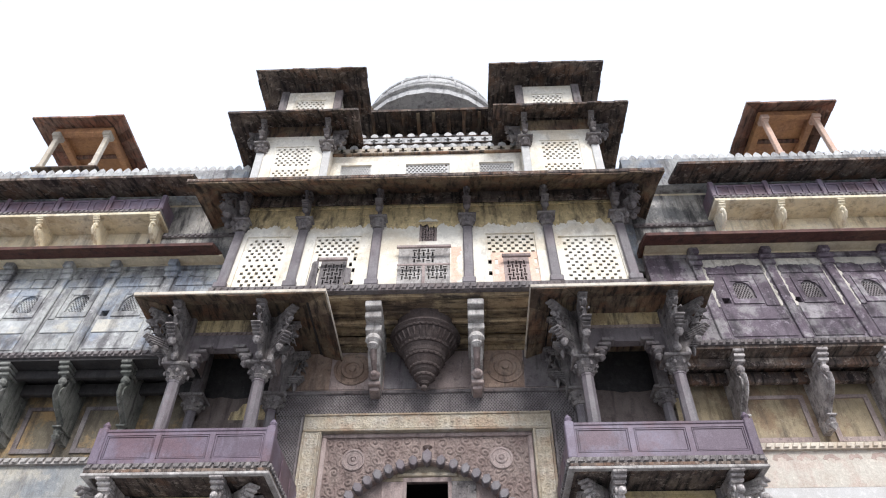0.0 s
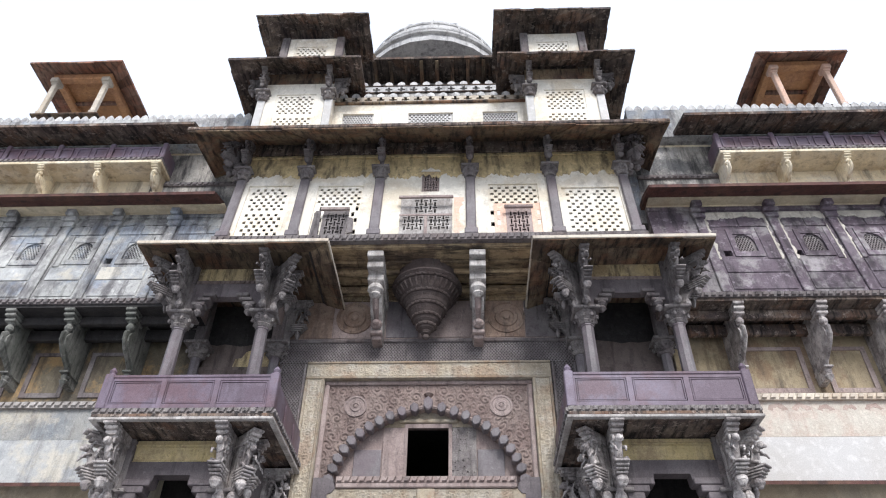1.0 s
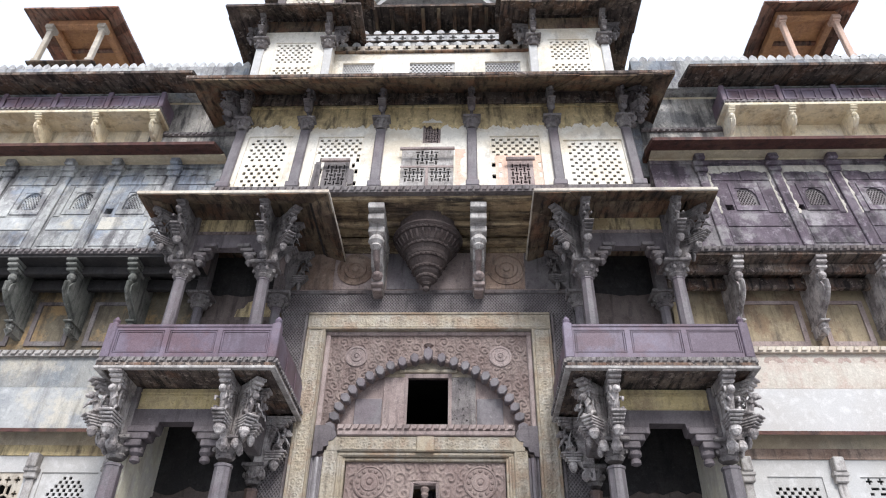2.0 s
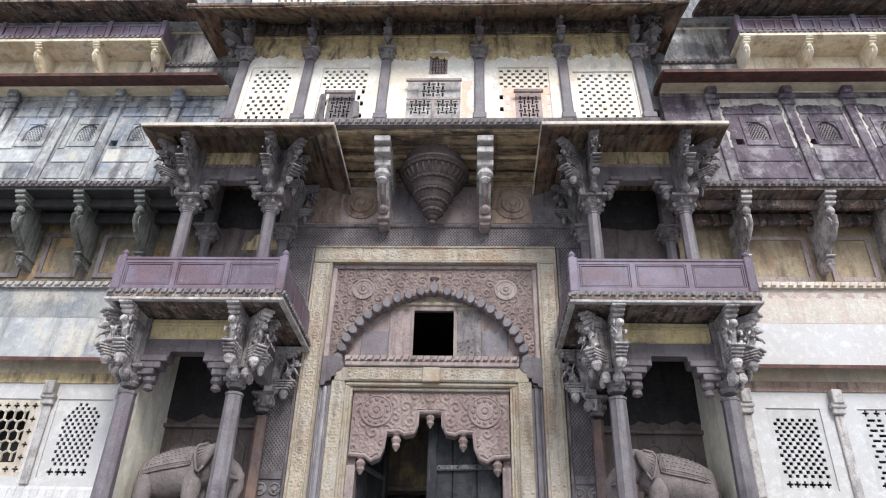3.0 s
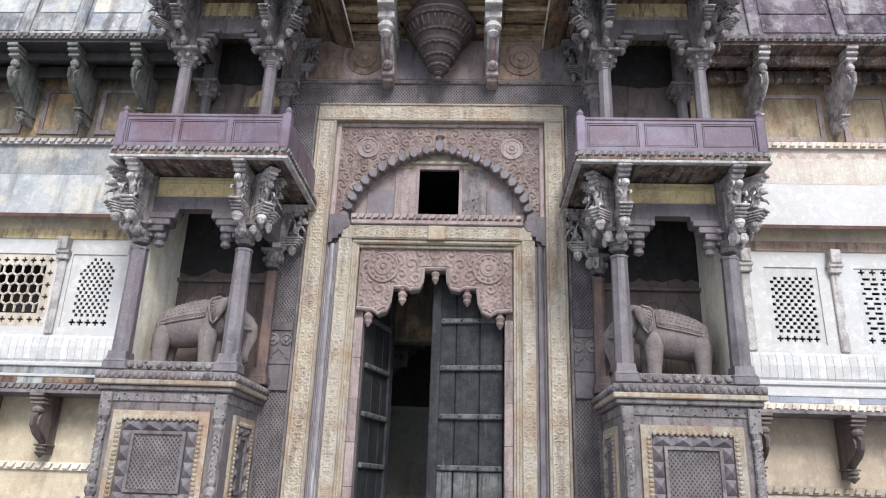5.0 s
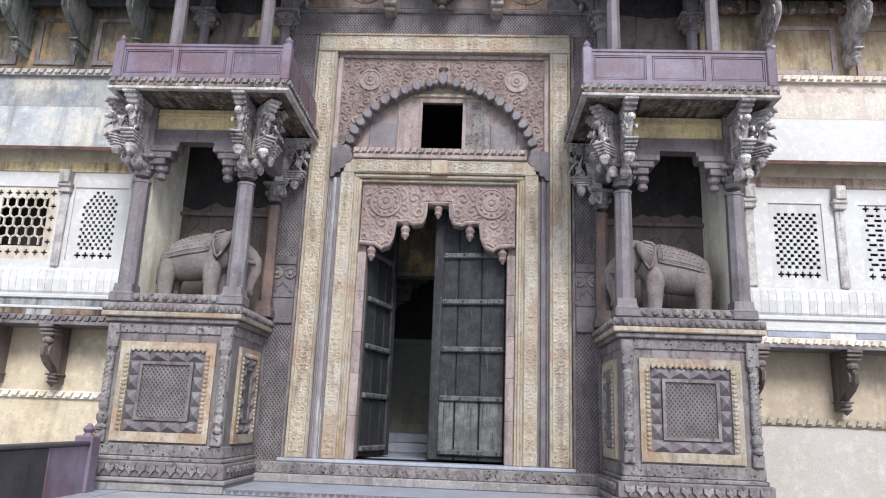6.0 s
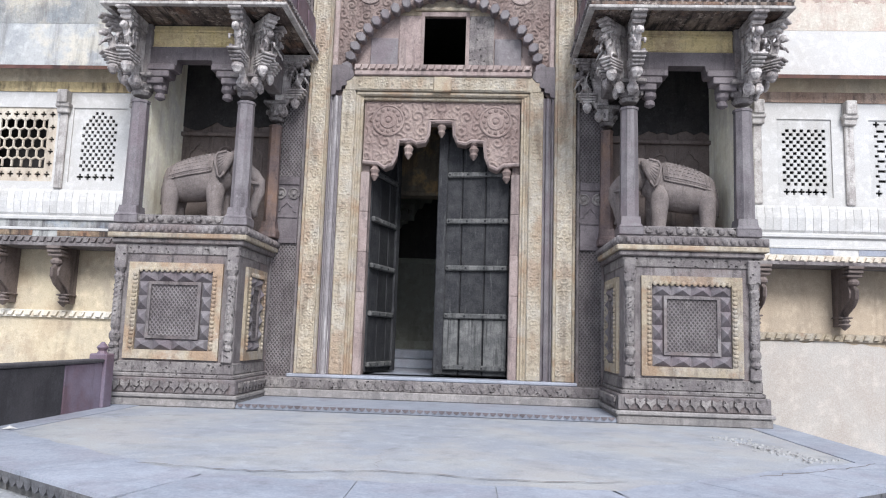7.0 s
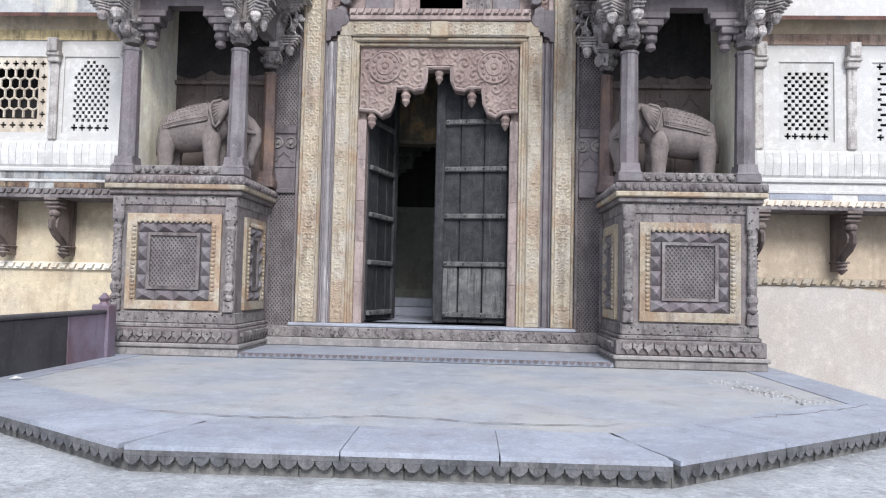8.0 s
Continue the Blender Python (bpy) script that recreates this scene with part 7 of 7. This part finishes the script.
def pavilion(x0, x1, ex0, ex1, tx0, tx1, label):
    """A two-storeyed roof pavilion: white pierced walls with two dark flared eaves."""
    pv = thing("roof_pavilion", ((x0 + x1) / 2, -0.6, 16.5), label, "pavilion", "roof pavilions")
    cx = (x0 + x1) / 2
    F = -1.65
    hole = (cx - 0.6, cx + 0.6, 16.9, 18.75)
    part("wall", Geo().sheet(x0, x1, 16.9, 19.25, F, F + 0.25, [hole]), WHITE, pv)
    part("side_wall", Geo().box(x0, x0 + 0.25, F + 0.25, 0.8, 16.9, 19.25).box(x1 - 0.25, x1, F + 0.25, 0.8, 16.9, 19.25).box(x0 + 0.25, x1 - 0.25, 0.55, 0.8, 16.9, 19.25), WHITE, pv)
    part("screen", Geo().sheet(*hole, F + 0.03, F + 0.075, dots(hole[0] + 0.06, hole[1] - 0.06, 16.95, 17.7, 6, 7, 0.45) + dots(hole[0] + 0.06, hole[1] - 0.06, 17.86, 18.7, 6, 8, 0.45)), WHITE, pv)
    for x in (x0 + 0.08, x1 - 0.08):
        part("pilaster", Geo().box(x - 0.12, x + 0.12, F - 0.07, F, 16.9, 18.55, 0.02), LIME, pv)
    pb = bracket_set(0.7, 0.95, 0.2, CARVED)
    for x, s in ((x0 + 0.1, -1), (x1 - 0.1, 1)):
        piece("capital", shared("pavilion_capital", capital_geo(18.4, 0.35, 0.12), CARVED), pv, x, F - 0.05, 0)
        put_bracket(pb, pv, x, F - 0.02, 19.5, 0, (0.9, 0.75, 0.9))
        put_bracket(pb, pv, x + s * 0.1, F + 0.05, 19.5, s * math.pi / 2, (0.9, 0.7, 0.9))
    part("wall_head", Geo().box(x0, x1, F - 0.01, 0.8, 19.25, 19.75), EAVE, pv)
    slabbed_eave(pv, EAVED, ex0, ex1, -2.55, 1.6, 19.35, x0, x1, F, 0.8, 19.9, 0.07, 0.42)
    y2 = -1.15
    a, b = x0 + 0.12, x1 - 0.12
    h2 = (cx - 0.55, cx + 0.5, 20.5, 21.95)
    part("upper_wall", Geo().sheet(a, b, 19.8, 22.4, y2, y2 + 0.2, [h2]), WHITE, pv)
    part("upper_side", Geo().box(a, a + 0.2, y2 + 0.2, 0.8, 19.8, 22.4).box(b - 0.2, b, y2 + 0.2, 0.8, 19.8, 22.4).box(a + 0.2, b - 0.2, 0.6, 0.8, 19.8, 22.4), WHITE, pv)
    part("upper_screen", Geo().sheet(*h2, y2 + 0.03, y2 + 0.1, dots(h2[0] + 0.04, h2[1] - 0.04, 20.55, 21.9, 6, 12, 0.45)), WHITE, pv)
    for x in (a + 0.05, b - 0.05):
        part("corner_post", Geo().box(x - 0.13, x + 0.13, y2 - 0.08, y2 + 0.1, 19.8, 22.4, 0.02), DARK, pv)
    slabbed_eave(pv, EAVED, tx0, tx1, -2.05, 2.0, 22.45, a, b, y2, 0.8, 22.95, 0.07, 0.42, "upper_eave_slab")
    part("roof_cap", Geo().slab_roof(a - 0.2, b + 0.2, y2 - 0.2, 1.0, 22.95, cx - 0.3, cx + 0.3, -0.3, 0.1, 23.3, 0.1), EAVED, pv)


pavilion(-6.15, -3.95, -7.07, -3.03, -6.88, -3.1, "white roof pavilion with two dark flared eaves")
pavilion(1.92, 4.18, 1.05, 5.12, 1.06, 4.92, "white roof pavilion with two dark flared eaves")

# parapets between the pavilions
rp = thing("roof_screen_wall", (XC, -1.2, 16.4), "white pierced parapet wall with a leaf cresting", "parapet", kind="structure")
YP = -1.2
spans = [(-3.75, -2.6), (-1.75, -0.2), (0.5, 1.75)]
part("wall", Geo().sheet(-3.95, 1.92, 17.1, 18.75, YP, YP + 0.2, [(a + 0.1, b - 0.1, 17.75, 18.3) for a, b in spans]), WHITE, rp)
for a, b in spans:
    part("screen", Geo().sheet(a + 0.1, b - 0.1, 17.75, 18.3, YP + 0.03, YP + 0.1, dots(a + 0.12, b - 0.12, 17.78, 18.28, 11, 6, 0.6)), LIME, rp)
    part("screen_frame", Geo().sheet(a - 0.1, b + 0.1, 17.6, 18.42, YP - 0.03, YP, [(a + 0.1, b - 0.1, 17.75, 18.3)]), WHITE, rp)
part("coping", Geo().box(-4.0, 1.97, YP - 0.08, YP + 0.22, 18.75, 18.84, 0.02), EAVE, rp)
part("cresting_rail", Geo().sheet(-3.95, 1.92, 18.84, 19.12, YP, YP + 0.12, crosses(-3.9, 1.9, 18.98, 15, 0.12)), BUFF, rp)
for i in range(15):
    piece("crest_leaf", PARM, rp, -3.72 + i * 0.39, YP + 0.06, 19.1, 0, (0.9, 1, 0.75))
bk = thing("roof_back_wall", (XC, -0.2, 17), "weathered upper parapet with a leaf cresting", "parapet", kind="structure")
YB = -0.35
part("wall", Geo().box(-3.6, 1.6, YB, YB + 0.2, 17.2, 20.36), STAINW, bk)
part("coping", Geo().box(-3.6, 1.6, YB - 0.06, YB + 0.2, 20.36, 20.42, 0.015), EAVED, bk)
part("cresting_rail", Geo().sheet(-3.6, 1.6, 20.42, 20.74, YB, YB + 0.12, crosses(-3.5, 1.5, 20.58, 12, 0.12)), DOME, bk)
part("cresting_fillet", Geo().box(-3.6, 1.6, YB - 0.03, YB + 0.12, 20.74, 20.78, 0.01), EAVED, bk)
for i in range(12):
    piece("crest_leaf", PARM, bk, -3.3 + i * 0.418, YB + 0.06, 20.78, 0, (0.9, 1, 0.75))

dm = thing("dome_pavilion", (XC, 3.0, 17.6), "weathered grey ribbed dome over a dark eave", "dome", kind="structure")
part("drum", Geo().box(-3.2, 1.4, 1.0, 6.0, 17.4, 24.1), GREY, dm)
part("eave", Geo().slab_roof(-4.2, 2.4, -0.2, 6.8, 22.5, -3.2, 1.4, 1.0, 5.8, 22.68, 0.12), EAVED, dm)
for i in range(9):
    x = -3.1 + i * 0.55
    part("eave_bracket", Geo().prism([(1.0, 22.4), (1.0, 22.66), (-0.12, 22.5), (-0.12, 22.44)], "x", x - 0.06, x + 0.06), EAVE, dm)
prof = [(3.1, 24.1), (3.1, 24.35), (2.98, 24.45), (2.98, 24.65), (2.85, 24.75), (2.85, 24.95)] + [(2.82 * math.cos(a), 24.95 + 2.75 * math.sin(a)) for a in np.linspace(0.02, 1.5, 14)]
part("dome", Geo().lathe(-1.15, 3.2, prof[:6], 24).lathe(-1.15, 3.2, prof[5:], 40), DOME, dm)
q = Geo()
for k in range(16):
    a = 2 * math.pi * k / 16
    q.tube([(-1.15 + r * math.cos(a), 3.2 + r * math.sin(a), z + 0.02) for r, z in prof[6::2]], 0.06, 5)
part("rib_set", q, DOME, dm)
for r, z in ((2.7, 25.75), (2.9, 25.1), (3.05, 24.7)):
    part("dome_ring", Geo().lathe(-1.15, 3.2, [(r - 0.1, z + 0.08), (r + 0.05, z + 0.06), (r + 0.07, z), (r + 0.05, z - 0.06), (r - 0.1, z - 0.08)], 40), DOME, dm)
part("lotus_top", Geo().lathe(-1.15, 3.2, [(0.6, 27.55), (0.7, 27.63), (0.4, 27.7), (0.05, 27.75)], 14), DOME, dm)
part("corner_turret", Geo().lathe(-3.55, 1.0, [(0.3, 22.8), (0.3, 23.7), (0.42, 23.8), (0.3, 24.0), (0.28, 24.3), (0.1, 24.6)], 8), EAVE, dm)


def kiosk(cols, e0, e1, base, top, ez, roof_mat, label):
    """An open roof kiosk: four square posts under a flared eave with an ochre soffit."""
    kx = thing("roof_kiosk", ((e0 + e1) / 2, 1, base), label, "kiosk", "roof kiosks")
    y0, y1 = -0.15, 4.2
    part("podium", Geo().box(cols[0] - 0.2, cols[1] + 0.2, y0 + 0.3, y1 + 0.3, 17.6, base - 0.3, 0.02), GREY, kx)
    part("floor_edge", Geo().box(cols[0] - 0.25, cols[1] + 0.25, y0 - 0.12, y1 + 0.35, base - 0.3, base - 0.22, 0.02), EAVE, kx)
    pm = shared("post", Geo().box(-0.085, 0.085, -0.085, 0.085, base - 0.22, top, 0.02).box(-0.11, 0.11, -0.11, 0.11, base - 0.22, base - 0.08, 0.02).box(-0.12, 0.12, -0.12, 0.12, top - 0.16, top - 0.08, 0.02).box(-0.14, 0.14, -0.2, 0.2, top - 0.08, top + 0.1, 0.02), roof_mat)
    for x in cols:
        for y in (y0, y1):
            piece("post", pm, kx, x, y, 0)
    part("beam", Geo().box(cols[0] - 0.15, cols[1] + 0.15, y0 - 0.12, y0 + 0.12, top + 0.1, top + 0.32, 0.02).box(cols[0] - 0.15, cols[1] + 0.15, y1 - 0.12, y1 + 0.12, top + 0.1, top + 0.32, 0.02).box(cols[0] - 0.12, cols[0] + 0.12, y0 + 0.12, y1 - 0.12, top + 0.1, top + 0.3, 0.02).box(cols[1] - 0.12, cols[1] + 0.12, y0 + 0.12, y1 - 0.12, top + 0.1, top + 0.3, 0.02), ORANGE, kx)
    part("soffit", Geo().box(cols[0] - 0.1, cols[1] + 0.1, y0 - 0.1, y1 + 0.1, top + 0.32, top + 0.38), ORANGE, kx)
    for y in (0.9, 1.9, 2.9):
        part("ceiling_rib", Geo().box(cols[0], cols[1], y, y + 0.14, top + 0.2, top + 0.32, 0.02), KEAVE, kx)
    slabbed_eave(kx, KEAVE, e0, e1, -0.85, 4.9, ez, cols[0] - 0.1, cols[1] + 0.1, y0 - 0.1, y1 + 0.1, top + 0.4, 0.07, 0.5)
    part("roof_cap", Geo().slab_roof(cols[0] - 0.1, cols[1] + 0.1, y0 - 0.1, y1 + 0.1, top + 0.42, (e0 + e1) / 2 - 0.25, (e0 + e1) / 2 + 0.25, 1.8, 2.2, top + 1.0, 0.1), EAVED, kx)


kiosk((-14.2, -12.4), -14.9, -11.65, 20.05, 21.55, 21.75, BUFF, "open roof kiosk with pale posts and ochre ceiling")
kiosk((10.5, 12.25), 9.75, 12.75, 19.75, 21.45, 21.5, PEACH, "open roof kiosk with pinkish posts and ochre ceiling")

# ---- low guard wall on the platform ----
gw = thing("guard_wall", (-6.7, -5.2, 0), "low dark maroon stone guard wall with an end post", "low wall")
part("wall", Geo().box(-6.82, -6.6, -8.2, -3.9, -0.235, 0.8, 0.02), BLACK, gw)
part("wall", Geo().box(-6.82, -6.6, -3.9, -2.75, -0.235, 0.8, 0.02), PURPLE, gw)
part("coping", Geo().box(-6.85, -6.57, -8.2, -2.75, 0.8, 0.86, 0.015), BLACK, gw)
part("end_post", Geo().box(-6.87, -6.55, -2.75, -2.45, 0.0, 0.95, 0.02).lathe(-6.71, -2.6, [(0.1, 0.95), (0.07, 1.0), (0.11, 1.06), (0.02, 1.16)], 8), PURPLE, gw)

scrap = thing("paper_scrap", (-6.3, -5.6, 0.0), "small crumpled white paper scrap on the platform", "litter")
part("sheet", Geo().add([(-6.38, -5.66, 0.014), (-6.24, -5.68, 0.03), (-6.2, -5.58, 0.016), (-6.34, -5.55, 0.035), (-6.29, -5.62, 0.06)], [(0, 1, 4), (1, 2, 4), (2, 3, 4), (3, 0, 4)]), LIME, scrap)


def crack(pts, wide):
    """A thin dark crack that wanders along the platform."""
    r, top = random.Random(len(pts)), []
    for (xa, ya), (xb, yb) in zip(pts[:-1], pts[1:]):
        for k in range(8):
            u = k / 8
            top.append((xa + (xb - xa) * u + r.uniform(-0.05, 0.05), ya + (yb - ya) * u + r.uniform(-0.05, 0.05)))
    q = Geo()
    for i, ((xa, ya), (xb, yb)) in enumerate(zip(top[:-1], top[1:])):
        w = wide * r.uniform(0.4, 1.2)
        q.add([(xa, ya - w, 0.0135), (xb, yb - w, 0.0135), (xb, yb + w, 0.0135), (xa, ya + w, 0.0135)], [(0, 1, 2, 3)])
    part("crack", q, DARK, plat)


crack([(-6.4, -4.6), (-5.7, -3.9), (-5.0, -3.3)], 0.012)
crack([(-3.6, -7.6), (-2.2, -7.75), (-1.0, -7.5), (0.6, -7.7), (1.8, -7.5)], 0.012)
crack([(-1.0, -7.5), (-1.15, -6.5), (-0.95, -5.6)], 0.008)
crack([(3.9, -4.2), (4.3, -5.2), (4.15, -6.0)], 0.035)
crack([(3.2, -6.9), (4.2, -6.3), (5.2, -5.6)], 0.02)
CHIPS = mat("broken_cement", (0.33, 0.325, 0.315), (0.28, 0.276, 0.27), (0.2, 0.2, 0.195), 3.0, 0.5, bump=0.4, vary=0.05)
rc = random.Random(9)
chips = Geo()
for i in range(110):
    u, v = rc.random(), rc.gauss(0, 0.16)
    x, y, r = 3.9 + 0.45 * u + v * 0.9, -3.5 - 2.3 * u + v * 0.5, rc.uniform(0.01, 0.035)
    n = rc.randint(5, 7)
    chips.loft([(x + r * k * math.cos(2 * math.pi * j / n + i) * rc.uniform(0.8, 1.2), y + r * k * math.sin(2 * math.pi * j / n + i) * rc.uniform(0.8, 1.2), z) for z, k in ((0.0, 1.0), (0.012 + r * 0.3, 0.75)) for j in range(n)], n)
solo("cement_rubble", chips, CHIPS, "loose pale broken cement chips on the platform", "rubble", "stuff")
